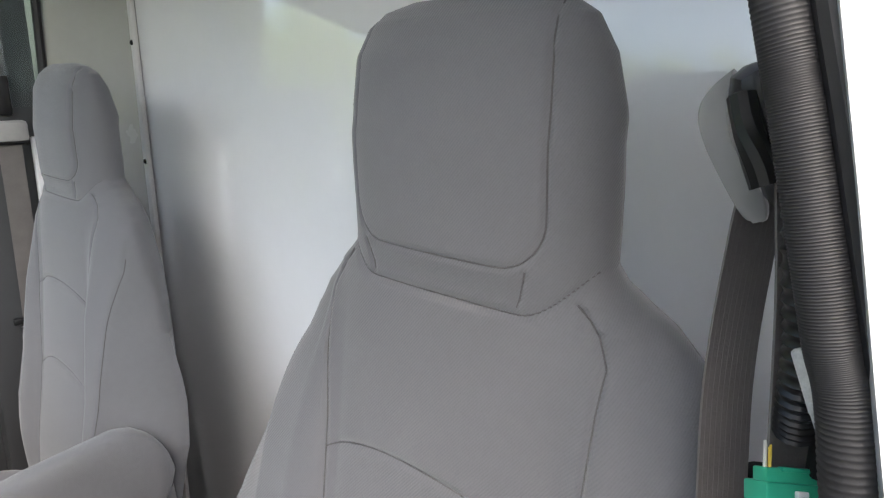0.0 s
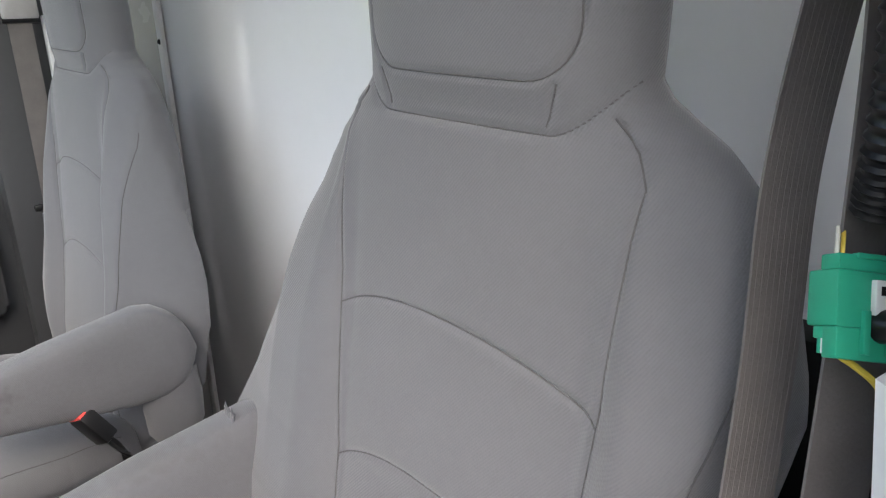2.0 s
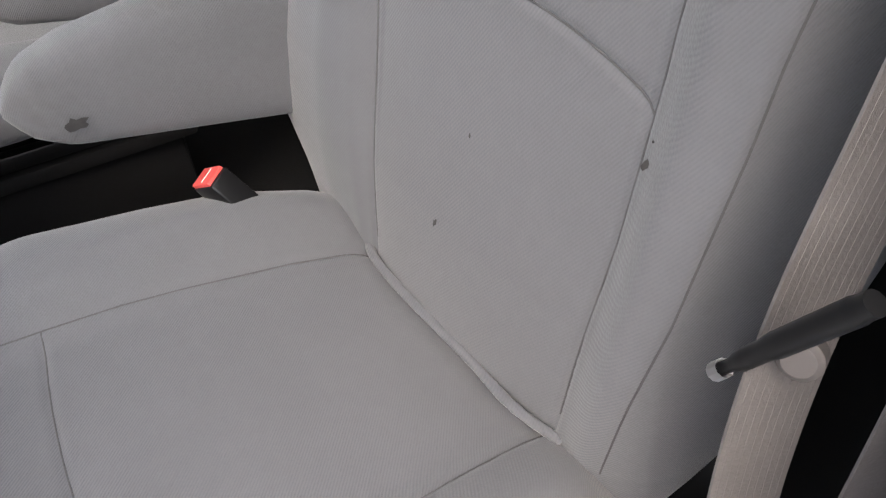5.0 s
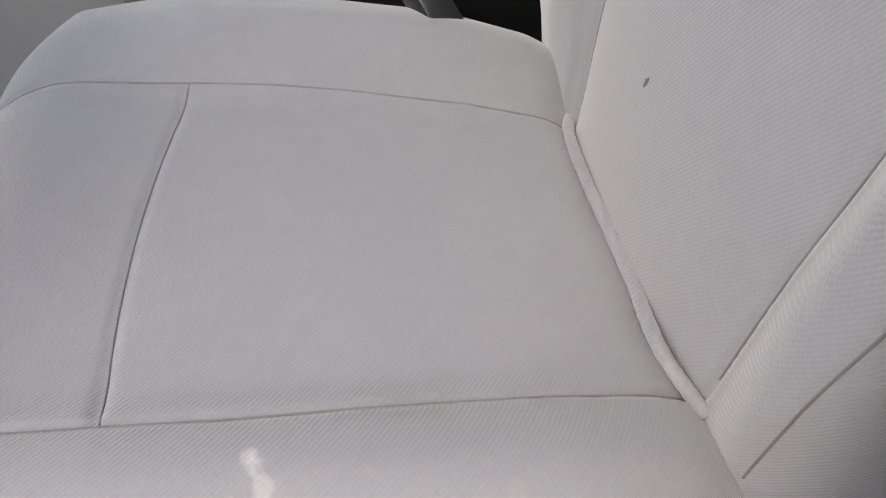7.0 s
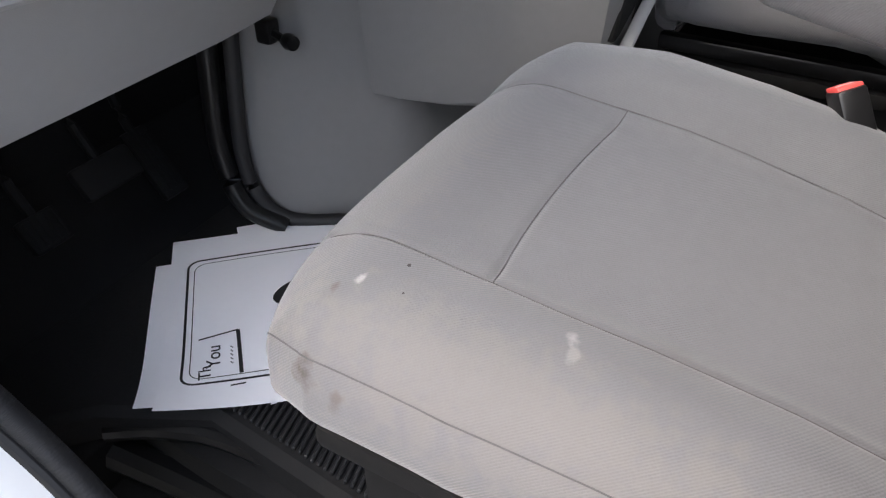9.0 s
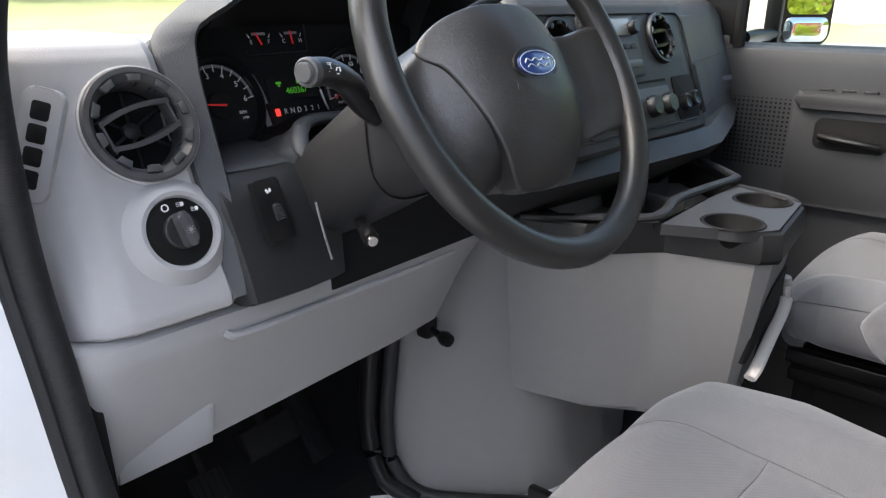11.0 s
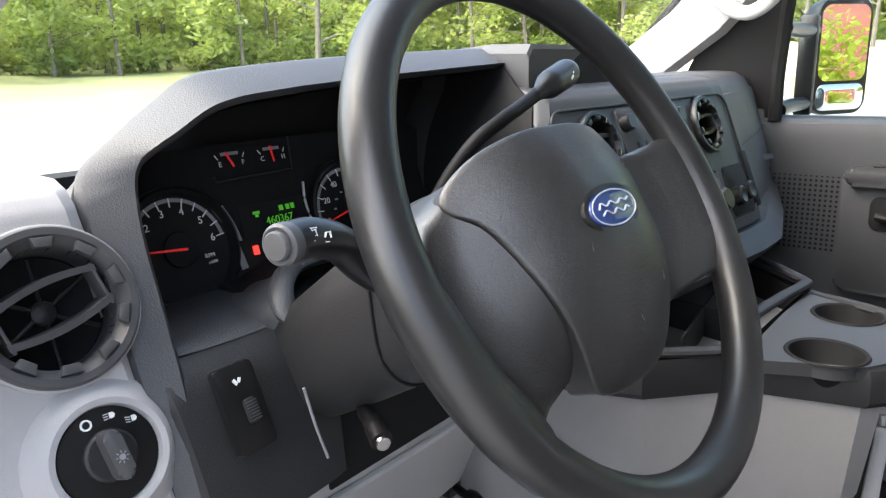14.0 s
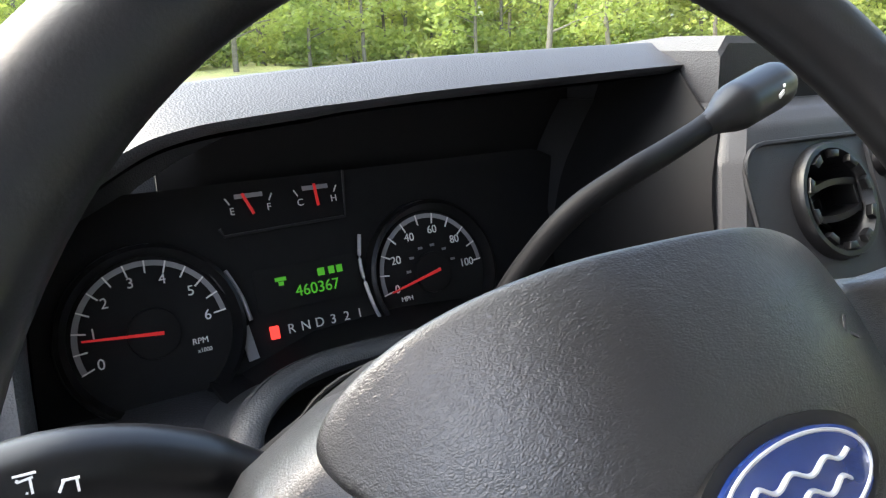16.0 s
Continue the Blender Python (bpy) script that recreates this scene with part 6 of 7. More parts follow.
for x, y, w, h, a in ((0.062, 0.030, 0.008, 0.0010, 60), (0.066, 0.027, 0.006, 0.0008, -30), (-0.035, -0.020, 0.007, 0.0007, 70), (-0.031, -0.022, 0.004, 0.0007, -20), (0.0, -0.075, 0.0010, 0.008, 5), (0.048, -0.055, 0.014, 0.0008, 62)):
    bm = B()
    bar(bm, WM @ Matrix.Translation((0, 0, hub_height(x, y) - 0.0002)), x, y, w, h, 0.0006, a)
    part("scratch", bm, SCUFF, wheel, "faint pale scratch in the hub cover")

column = thing("steering_column", "charcoal plastic steering column shroud with stalks", "steering column", at=(-0.03, 0.45, 0.78))


def col_ring(y, zc, w, h):
    return [(-0.045 + w * math.copysign(abs(math.cos(a)) ** 0.6, math.cos(a)), y + 0.25 * h * math.sin(a), zc + h * math.copysign(abs(math.sin(a)) ** 0.6, math.sin(a))) for a in [2 * math.pi * k / 32 for k in range(32)]]


bm = B()
loft(bm, [col_ring(0.32, 0.852, 0.060, 0.054), col_ring(0.325, 0.849, 0.068, 0.062), col_ring(0.37, 0.824, 0.076, 0.068), col_ring(0.45, 0.772, 0.074, 0.064), col_ring(0.54, 0.715, 0.070, 0.058), col_ring(0.64, 0.655, 0.068, 0.056)])
part("shroud", bm, CHAR, column, "charcoal column shroud", 40)
bm = B()
tube(bm, [(-0.045 + 0.0765 * math.copysign(abs(math.cos(a)) ** 0.6, math.cos(a)), 0.395 + 0.25 * 0.068 * math.sin(a), 0.808 + 0.0680 * math.copysign(abs(math.sin(a)) ** 0.6, math.sin(a))) for a in [2 * math.pi * k / 48 for k in range(48)]], 0.0012, 6, closed=True)
part("shroud_joint", bm, MATTE, column)
# turn-signal stalk
tip = Vector((-0.222, 0.364, 0.890))
base = Vector((-0.10, 0.385, 0.835))
path = curve([base, Vector((-0.135, 0.383, 0.852)), Vector((-0.165, 0.376, 0.876)), Vector((-0.195, 0.370, 0.888)), tip], 6)
bm = B()
tube(bm, path, [0.017, 0.0165, 0.016, 0.0155, 0.015, 0.0145] + [0.014] * 6 + [0.0132] * 13, 18)
stalk = part("wiper_stalk", bm, BLACK, column, "black turn-signal and wiper stalk")
sd = (path[-1] - path[-3]).normalized()
TM = face_frame(tip, sd)
bm = B()
revolve(bm, [(0.0134, -0.004), (0.0136, 0.001), (0.0132, 0.004), (0.0115, 0.0056), (0.0096, 0.005)], TM, 32)
part("stalk_collar", bm, VENTGREY, stalk, "grey stalk collar")
bm = B()
revolve(bm, [(0.0094, 0.003), (0.0092, 0.0075), (0.0083, 0.0088), (0.005, 0.0092), (0.0, 0.0086)], TM, 32)
part("stalk_button", bm, mat("stalk_button_grey", (0.07, 0.069, 0.069), 0.5), stalk, "grey washer button")
sm = face_frame(path[19] + Vector((0.0, -0.0127, 0.0043)), (0.0, -0.95, 0.31), roll=-14)
bm = B()
for x, y, w, h, a in ((-0.010, 0.003, 0.008, 0.0012, 20), (-0.010, 0.0055, 0.010, 0.0012, 10), (-0.0135, 0.000, 0.0012, 0.008, -15), (-0.0065, 0.000, 0.0012, 0.008, 15), (-0.010, -0.003, 0.005, 0.0012, 0), (0.010, 0.002, 0.008, 0.0012, 10), (0.0065, -0.001, 0.0012, 0.007, -15), (0.0135, -0.001, 0.0012, 0.007, 15), (-0.019, 0.001, 0.003, 0.003, 45), (-0.012, -0.009, 0.006, 0.0012, 5), (0.009, -0.009, 0.005, 0.0014, 5)):
    bar(bm, sm, x * 0.56, y * 0.56, w * 0.56, h * 0.5, 0.0012, a)
part("stalk_symbol", bm, WHITEMARK, stalk, "white wiper symbols")
bm = B()
box(bm, (-0.085, 0.395, 0.812), (0.05, 0.03, 0.04), 0.008, rot(0, 20, 0))
part("stalk_boot", bm, MATTE, column)
# gear lever
gp = curve([(0.022, 0.455, 0.858), (0.038, 0.442, 0.892), (0.056, 0.425, 0.922), (0.085, 0.415, 0.940), (0.12, 0.419, 0.949), (0.152, 0.424, 0.957), (0.166, 0.425, 0.962)], 8)
bm = B()
tube(bm, gp, 0.0070, 14)
lever = part("gear_lever", bm, LEVER, column, "black column gear lever")
bm = B()
kp = curve([(0.158, 0.424, 0.959), (0.174, 0.425, 0.964), (0.196, 0.428, 0.970), (0.228, 0.433, 0.977), (0.252, 0.437, 0.982)], 6)
tube(bm, kp, [line(k / (len(kp) - 1), [(0, 0.0065), (0.2, 0.0085), (0.45, 0.0150), (0.85, 0.0158), (0.95, 0.0145), (1, 0.009)]) for k in range(len(kp))], 18)
knob = part("lever_knob", bm, BLACK, lever, "black gear lever knob")
km = face_frame(kp[16] + Vector((0.004, -0.0150, 0.0010)), (0.25, -0.95, 0.05), roll=22)
bm = B()
bar(bm, km, 0.0, 0.0, 0.008, 0.0025, 0.001)
bar(bm, km, 0.006, 0.003, 0.0018, 0.0018, 0.001)
part("lever_mark", bm, WHITEMARK, lever, "tiny white mark")
# tilt lever and ignition
bm = B()
tube(bm, curve([(-0.075, 0.47, 0.705), (-0.095, 0.43, 0.700), (-0.108, 0.405, 0.694)], 6), [0.006] * 4 + [0.008] * 4 + [0.0095] * 5, 12)
part("tilt_lever", bm, BLACK, column, "black column tilt lever")
bm = B()
revolve(bm, [(0.0065, 0.0), (0.006, 0.003), (0.0, 0.0035)], face_frame((-0.109, 0.4035, 0.6937), (-0.4, -0.9, -0.1)), 14)
part("lever_end", bm, CHROME, column)
# thin pale grey line along the shroud's edge
bm = B()
tube(bm, curve([(-0.128, 0.475, 0.730), (-0.120, 0.472, 0.69), (-0.108, 0.474, 0.655)], 6), 0.0014, 8)
part("shroud_edge_line", bm, GREYMARK, column, "thin pale grey line along the shroud edge")

# ---- belts, buckles and loose things ----


def ribbon(bm, pts, width, thick, across):
    """Flat webbing along points; across gives the wide direction at each point."""
    rings = []
    for i, p in enumerate(pts):
        p = Vector(p)
        d = (Vector(pts[min(i + 1, len(pts) - 1)]) - Vector(pts[max(i - 1, 0)])).normalized()
        a = Vector(across[i] if isinstance(across, list) else across)
        a = (a - d * a.dot(d)).normalized()
        n = d.cross(a).normalized()
        ring = []
        for k in range(9):
            x = -1 + 2 * k / 8
            ring.append(p + a * (x * width / 2) + n * (thick / 2))
        for k in range(9):
            x = 1 - 2 * k / 8
            ring.append(p + a * (x * width / 2) - n * (thick / 2))
        rings.append(ring)
    return loft(bm, rings)


def ribs_along(bm, pts, width, thick, across, n=6):
    """Fine raised cords along webbing."""
    for j in range(n):
        f = -0.42 + 0.84 * j / (n - 1)
        line_pts = []
        for i, p in enumerate(pts):
            p = Vector(p)
            d = (Vector(pts[min(i + 1, len(pts) - 1)]) - Vector(pts[max(i - 1, 0)])).normalized()
            a = Vector(across)
            a = (a - d * a.dot(d)).normalized()
            q = d.cross(a).normalized()
            line_pts.append(p + a * (f * width) + q * (thick / 2 if q.y > 0 else -thick / 2))
        tube(bm, line_pts, 0.00022, 5)
    return bm


TONGUE = [(-0.338, -0.265, 0.652), (-0.354, -0.265, 0.679), (-0.373, -0.265, 0.711), (-0.382, -0.265, 0.726)]
STOP = (-0.360, -0.283, 0.667)
belt = thing("driver_seat_belt", "taupe seat belt webbing hanging from the pillar guide", "seat belt", at=(-0.33, -0.38, 0.9))
front = curve([(-0.322, -0.424, 1.182), (-0.321, -0.412, 1.145), (-0.323, -0.390, 1.06), (-0.334, -0.370, 0.95), (-0.345, -0.335, 0.80), (-0.350, -0.300, 0.68), (-0.358, -0.285, 0.58), (-0.366, -0.295, 0.45), (-0.372, -0.31, 0.32)], 8)
bm = B()
ribbon(bm, front, 0.046, 0.0016, (0.25, 0.97, 0))
part("webbing", bm, BELT, belt, "ribbed taupe webbing")
bm = B()
ribs_along(bm, front, 0.046, 0.0016, (0.25, 0.97, 0), 9)
o = part("webbing_weave", bm, BELT, belt)
o["kind"] = "stuff"
bm = B()
rear = curve([(-0.362, -0.375, 1.19), (-0.372, -0.365, 1.12), (-0.384, -0.345, 1.0), (-0.392, -0.33, 0.85), (-0.40, -0.32, 0.6), (-0.41, -0.31, 0.2)], 8)
ribbon(bm, rear, 0.046, 0.0016, (0.35, 0.93, 0))
part("retractor_webbing", bm, BELT, belt, "second run of webbing down to the reel")
bm = B()
gl = [(-0.0038, 0.0494), (-0.0149, 0.0387), (-0.0208, 0.0287), (-0.0213, 0.0186), (-0.0157, 0.0028), (-0.0031, -0.0197), (0.0085, -0.0369), (0.015, -0.0391), (0.0214, -0.0382), (0.0195, -0.025), (0.0076, -0.009), (-0.0014, 0.0073), (-0.0053, 0.0238), (-0.0058, 0.037)]
outline = [(q.x, q.z) for q in curve([(x, 0, y) for x, y in gl + gl[:1]], 3)][:-1]
prism(bm, outline, face_frame((-0.312, -0.395, 1.20), (-0.30, 0.93, 0.10)) @ Matrix.Translation((0, 0, -0.016)), 0.020, 0.003)
guide = part("belt_guide", bm, mat("guide_grey", (0.24, 0.235, 0.23), 0.5, vary=0.05), belt, "grey plastic belt guide cover", 50)
bm = B()
box(bm, (-0.343, -0.378, 1.212), (0.03, 0.05, 0.085), 0.012, rot(0, 22, 30))
part("guide_frame", bm, BLACK, guide, "black guide frame")
bm = B()
tube(bm, curve([(-0.334, -0.35, 1.235), (-0.343, -0.345, 1.212), (-0.352, -0.345, 1.19)], 6), 0.008, 10)
part("guide_bolt", bm, BLACK, guide)
bm = B()
tube(bm, curve(TONGUE, 6), [0.003] * 3 + [0.0048] * 4 + [0.0056] * 9 + [0.005] * 3, 12)
tongue = part("belt_tongue", bm, BLACK, belt, "black belt tongue across the webbing")
bm = B()
revolve(bm, [(0.0045, -0.004), (0.0045, 0.003), (0.0, 0.0035)], face_frame(TONGUE[0], Vector(TONGUE[0]) - Vector(TONGUE[1])), 10)
part("tongue_tip", bm, CHROME, tongue, "bright metal tongue tip")
bm = B()
revolve(bm, [(0.0095, -0.008), (0.0095, 0.001), (0.007, 0.0035), (0.003, 0.0040), (0.0, 0.0030)], face_frame(STOP, (-0.3, 0.9, 0.3)), 20)
part("stop_button", bm, mat("button_taupe", (0.11, 0.10, 0.098), 0.4), belt, "round plastic webbing stop")

conduit = thing("wiring_loom", "black ribbed wiring conduit on the pillar", "cable", at=(-0.40, -0.30, 1.1))
cp = curve([(-0.378, -0.325, 1.205), (-0.386, -0.312, 1.165), (-0.388, -0.318, 1.125), (-0.386, -0.325, 1.09), (-0.384, -0.331, 1.068)], 16)
bm = B()
tube(bm, cp, [0.0098 + 0.0016 * (i % 3 == 0) for i in range(len(cp))], 12)
part("conduit", bm, BLACK, conduit, "black corrugated conduit")
bm = B()
tube(bm, curve([(-0.40, -0.325, 1.20), (-0.402, -0.335, 1.12), (-0.398, -0.342, 1.07), (-0.396, -0.345, 1.045)], 8), 0.010, 10)
part("black_tape", bm, MATTE, conduit, "taped cable bundle")
bm = B()
tube(bm, curve([(-0.414, -0.322, 0.985), (-0.420, -0.318, 0.95), (-0.425, -0.31, 0.85)], 6), 0.006, 8)
part("lower_conduit", bm, BLACK, conduit)

plug = thing("green_connector", "bright green plastic wiring connector clipped to the pillar", "connector", at=(-0.385, -0.31, 1.03))
PX, PY, PZ = Vector((-0.593, -0.791, -0.167)), Vector((0.77, -0.49, -0.41)), Vector((0.24, -0.37, 0.90))
PLUG = Matrix((PX.normalized(), PY.normalized(), PZ.normalized())).transposed().to_4x4()
PLUG.translation = Vector((-0.3763, -0.3174, 1.0513))


def plug_box(name, x, y, z, bevel, material, parent, label=""):
    """A block of the connector, by its spans along the housing's own axes."""
    bm = B()
    box(bm, ((x[0] + x[1]) / 2, (y[0] + y[1]) / 2, (z[0] + z[1]) / 2), (x[1] - x[0], y[1] - y[0], z[1] - z[0]), bevel)
    bmesh.ops.transform(bm, matrix=PLUG, verts=bm.verts)
    return part(name, bm, material, parent, label)


body = plug_box("housing", (0, 0.034), (0, 0.020), (-0.0320, -0.0070), 0.0012, GREEN, plug, "green connector housing")
plug_box("cap", (0.0008, 0.033), (0.0008, 0.013), (-0.0072, 0.0), 0.0009, GREEN, plug, "stepped green cap")
plug_box("cap_rib", (0.009, 0.026), (-0.0004, 0.004), (-0.0016, 0.0008), 0.0005, GREEN, plug)
plug_box("lower_shell", (0.0008, 0.034), (0.0006, 0.010), (-0.0458, -0.0318), 0.0009, GREEN, plug, "lower half of the green housing")
plug_box("side_lug", (0.001, 0.028), (0.009, 0.0165), (-0.0375, -0.0318), 0.0008, GREEN, plug)
plug_box("side_rail", (0.001, 0.004), (0.0115, 0.0135), (-0.0440, -0.0372), 0.0004, GREEN, plug)
plug_box("latch", (0.0015, 0.006), (0.0098, 0.0118), (-0.0440, -0.0365), 0.0004, WHITEMARK, plug, "white latch tongue")
plug_box("slider", (0.0118, 0.0150), (-0.0022, 0.001), (-0.0430, -0.0240), 0.0005, GREEN, plug)
plug_box("slider", (0.0235, 0.0290), (-0.0022, 0.001), (-0.0430, -0.0200), 0.0005, GREEN, plug)
tab = plug_box("lock_tab", (0.0160, 0.0222), (-0.0030, 0.0006), (-0.0260, -0.0105), 0.0006, WHITEMARK, plug, "white lock tab")
plug_box("tab_slot", (0.0184, 0.0204), (-0.0033, -0.0024), (-0.0172, -0.0132), 0.0, MATTE, tab)
CLIP = face_frame(PLUG @ Vector((0.0225, -0.001, -0.0300)), -PY)
bm = B()
revolve(bm, [(0.0, 0.008), (0.0045, 0.0075), (0.0070, 0.004), (0.0078, -0.001)], CLIP, 16)
part("mount_clip", bm, BLACK, plug, "black mounting clip")
bm = B()
revolve(bm, [(0.0, 0.0105), (0.0030, 0.0098), (0.0040, 0.0070)], CLIP, 14)
part("clip_pin", bm, WHITEMARK, plug, "white clip pin")
for k, (dx, mtl) in enumerate(((0.0060, "yellow"), (0.0032, "white"))):
    bm = B()
    tube(bm, curve([PLUG @ Vector((dx, 0.006, -0.002)), PLUG @ Vector((dx + 0.001, 0.007, 0.006)), PLUG @ Vector((dx + 0.004, 0.011, 0.013))], 5), 0.0010, 6)
    part("wire", bm, mat(mtl + "_wire", (0.75, 0.55, 0.08) if k == 0 else (0.7, 0.68, 0.6), 0.5), conduit, mtl + " wire")
bm = B()
tube(bm, curve([PLUG @ Vector(v) for v in ((0.006, 0.006, -0.044), (0.015, 0.005, -0.049), (0.024, 0.004, -0.056), (0.029, 0.003, -0.068))], 6), 0.0016, 8)
part("wire", bm, mat("yellow_sleeve", (0.55, 0.42, 0.05), 0.5), conduit, "yellow wire below the connector")
bracket = thing("pillar_bracket", "chipped pale metal bracket behind the conduit", "bracket", at=(-0.405, -0.3, 1.11))
bm = B()
box(bm, (-0.407, -0.285, 1.118), (0.022, 0.006, 0.030), 0.002, rot(-5, 24, -25))
box(bm, (-0.414, -0.283, 1.096), (0.014, 0.006, 0.030), 0.002, rot(-5, 24, -25))
part("plate", bm, mat("chipped_paint", (0.55, 0.55, 0.54), 0.5, vary=0.3, scale=60), bracket)


def buckle(name, x, y, z, yaw, lean_x):
    """A belt buckle on its stem, red button up."""
    t = thing(name, "black seat belt buckle with a red release button", "belt buckle", group="belt buckles", at=(x, y, z))
    up = Vector((0.25, 0.50, 0.83)).normalized()
    m = face_frame((x, y, z), up, up=(-0.9, -0.3, 0.45))
    bm = B()
    box(bm, (0, 0, -0.030), (0.028, 0.040, 0.062), 0.004)
    bmesh.ops.transform(bm, matrix=m, verts=bm.verts)
    part("buckle_body", bm, BLACK, t, "black buckle housing")
    bm = B()
    box(bm, (0, -0.001, 0.0015), (0.024, 0.035, 0.006), 0.0015)
    bmesh.ops.transform(bm, matrix=m, verts=bm.verts)
    b = part("release_button", bm, RED, t, "red release button")
    bm = B()
    bar(bm, m @ Matrix.Translation((0, 0, 0.0045)), 0, 0.001, 0.018, 0.0012, 0.0004)
    part("press_word", bm, WHITEMARK, b)
    bm = B()
    tube(bm, curve([m @ Vector((0, 0, -0.065)), m @ Vector((0, 0, -0.10)), m @ Vector((0.0, -0.03, -0.14))], 5), 0.010, 8, flat=0.5)
    part("stem", bm, BLACK, t, "black buckle stem")
    return t


buckle("driver_belt_buckle", 0.193, -0.187, 0.498, 42, -38)
buckle("passenger_belt_buckle", 0.682, -0.228, 0.513, 42, -38)

# passenger belt on the far pillar
pb = thing("passenger_seat_belt", "grey seat belt hanging on the far pillar", "seat belt", at=(1.36, -0.4, 0.8))
bm = B()
ribbon(bm, curve([(1.352, -0.405, 1.13), (1.350, -0.405, 0.9), (1.350, -0.40, 0.65), (1.355, -0.38, 0.40)], 8), 0.048, 0.002, (0.05, 1, 0))
part("webbing", bm, BELT, pb, "grey webbing")
bm = B()
box(bm, (1.355, -0.41, 1.14), (0.02, 0.075, 0.05), 0.012)
part("belt_guide", bm, mat("far_guide_grey", (0.30, 0.295, 0.29), 0.5), pb, "grey belt guide")
bm = B()
tube(bm, [(1.348, -0.445, 1.115), (1.348, -0.370, 1.115)], 0.005, 8)
part("guide_bar", bm, BLACK, pb)
bm = B()
box(bm, (1.37, -0.41, 1.22), (0.015, 0.03, 0.09), 0.006)
part("adjuster", bm, BLACK, pb, "black height adjuster")
bm = B()
box(bm, (1.350, -0.385, 0.70), (0.012, 0.055, 0.016), 0.003)
part("tongue_head", bm, BLACK, pb, "black belt tongue")
bm = B()
prism(bm, rrect(0.022, 0.045, 0.004), face_frame((1.346, -0.38, 0.665), (-1, 0, 0)), 0.002)
part("tongue", bm, CHROME, pb, "bright belt tongue plate")
post = thing("far_pillar_rail", "pale blue-grey painted pillar edge with dark bolts", "pillar trim", kind="structure", at=(1.39, -0.47, 0.9))
bm = B()
box(bm, (1.385, -0.475, 0.75), (0.02, 0.035, 0.75), 0.004)
part("rail", bm, WHITE, post)
for z in (0.62, 0.90):
    bm = B()
    revolve(bm, [(0.006, 0.0), (0.006, 0.004), (0.0, 0.005)], face_frame((1.374, -0.475, z), (-1, 0.2, 0)), 12)
    part("bolt", bm, MATTE, post)
bm = B()
tube(bm, curve([(1.37, -0.505, 1.6), (1.372, -0.50, 1.3), (1.376, -0.49, 1.12)], 6), 0.010, 8)
part("seal", bm, RUBBER, post)

# pedals
for name, c, s, lab in (("brake_pedal", (0.04, 0.845, 0.17), (0.115, 0.022, 0.06), "wide black brake pedal"), ("parking_pedal", (-0.10, 0.835, 0.14), (0.07, 0.022, 0.06), "small black parking brake pedal"), ("accelerator_pedal", (0.145, 0.86, 0.13), (0.055, 0.02, 0.14), "black accelerator pedal")):
    t = thing(name, lab + " under the dash", "pedal", group="pedals", at=c)
    bm = B()
    box(bm, c, s, 0.007, rot(-38))
    part("pad", bm, MATTE, t, "rubber pedal pad")
    for k in range(0 if name == "brake_pedal" else 5):
        bm = B()
        box(bm, Vector(c) + rot(-38) @ Vector(((k - 2) * s[0] * 0.18, -s[1] * 0.5, 0)), (s[0] * 0.07, 0.005, s[2] * 0.8), 0.001, rot(-38))
        part("rib", bm, MATTE, t)
    bm = B()
    tube(bm, curve([Vector(c) + Vector((0, 0.01, 0.01)), Vector(c) + Vector((0, 0.06, 0.10)), Vector(c) + Vector((0, 0.08, 0.26))], 5), 0.009, 8)
    part("arm", bm, MATTE, t)
under = thing("under_dash_bracket", "dark metal bracket and plug under the dash", "bracket", at=(0.08, 0.66, 0.46))
bm = B()
box(bm, (0.08, 0.66, 0.455), (0.10, 0.03, 0.03), 0.005)
box(bm, (0.0, 0.67, 0.45), (0.03, 0.03, 0.02), 0.004)
tube(bm, [(0.0, 0.67, 0.46), (0.0, 0.80, 0.60)], 0.008, 8)
part("bracket", bm, CHAR, under)
kp2 = thing("footrest_panel", "black moulded door-side trim with latch screw", "trim panel", at=(-0.40, 0.60, 0.2))
bm = B()
loft(bm, [[(-0.44, y, z) for y, z in ((0.52, -0.02), (0.54, 0.42), (0.60, 0.46), (0.66, 0.40), (0.66, -0.02))], [(-0.395, y, z) for y, z in ((0.53, -0.02), (0.55, 0.40), (0.60, 0.44), (0.65, 0.39), (0.65, -0.02))]])
part("panel", bm, CHAR, kp2)
bm = B()
revolve(bm, [(0.007, 0.0), (0.007, 0.003), (0.0, 0.004)], face_frame((-0.394, 0.59, 0.26), (1, -0.2, 0)), 10)
part("screw", bm, CHROME, kp2)

# paper floor mats
PA, PB = Vector((0.727, -0.687, 0)), Vector((-0.687, -0.727, 0))
P0 = Vector((0.086, 0.787, 0.003))


def sheet(off, turn, w, h, lift, curl, seed):
    """A thin paper sheet lying on the floor, its near corner curled up."""
    rnd = random.Random(seed)
    n = 26
    c, s = math.cos(radians(turn)), math.sin(radians(turn))

    def at(u, v, up=0.0):
        a, b = off[0] + c * u * w - s * v * h, off[1] + s * u * w + c * v * h
        z = lift + 0.0035 * math.sin(5 * u + seed) * math.sin(4 * v + seed) + 0.0035
        k = max(0.0, (v - 0.62) / 0.38) * max(0.0, 1 - u / 0.55)
        z += curl * k * k
        return P0 + PA * a + PB * b + Vector((0, 0, z + up))

    return at, n


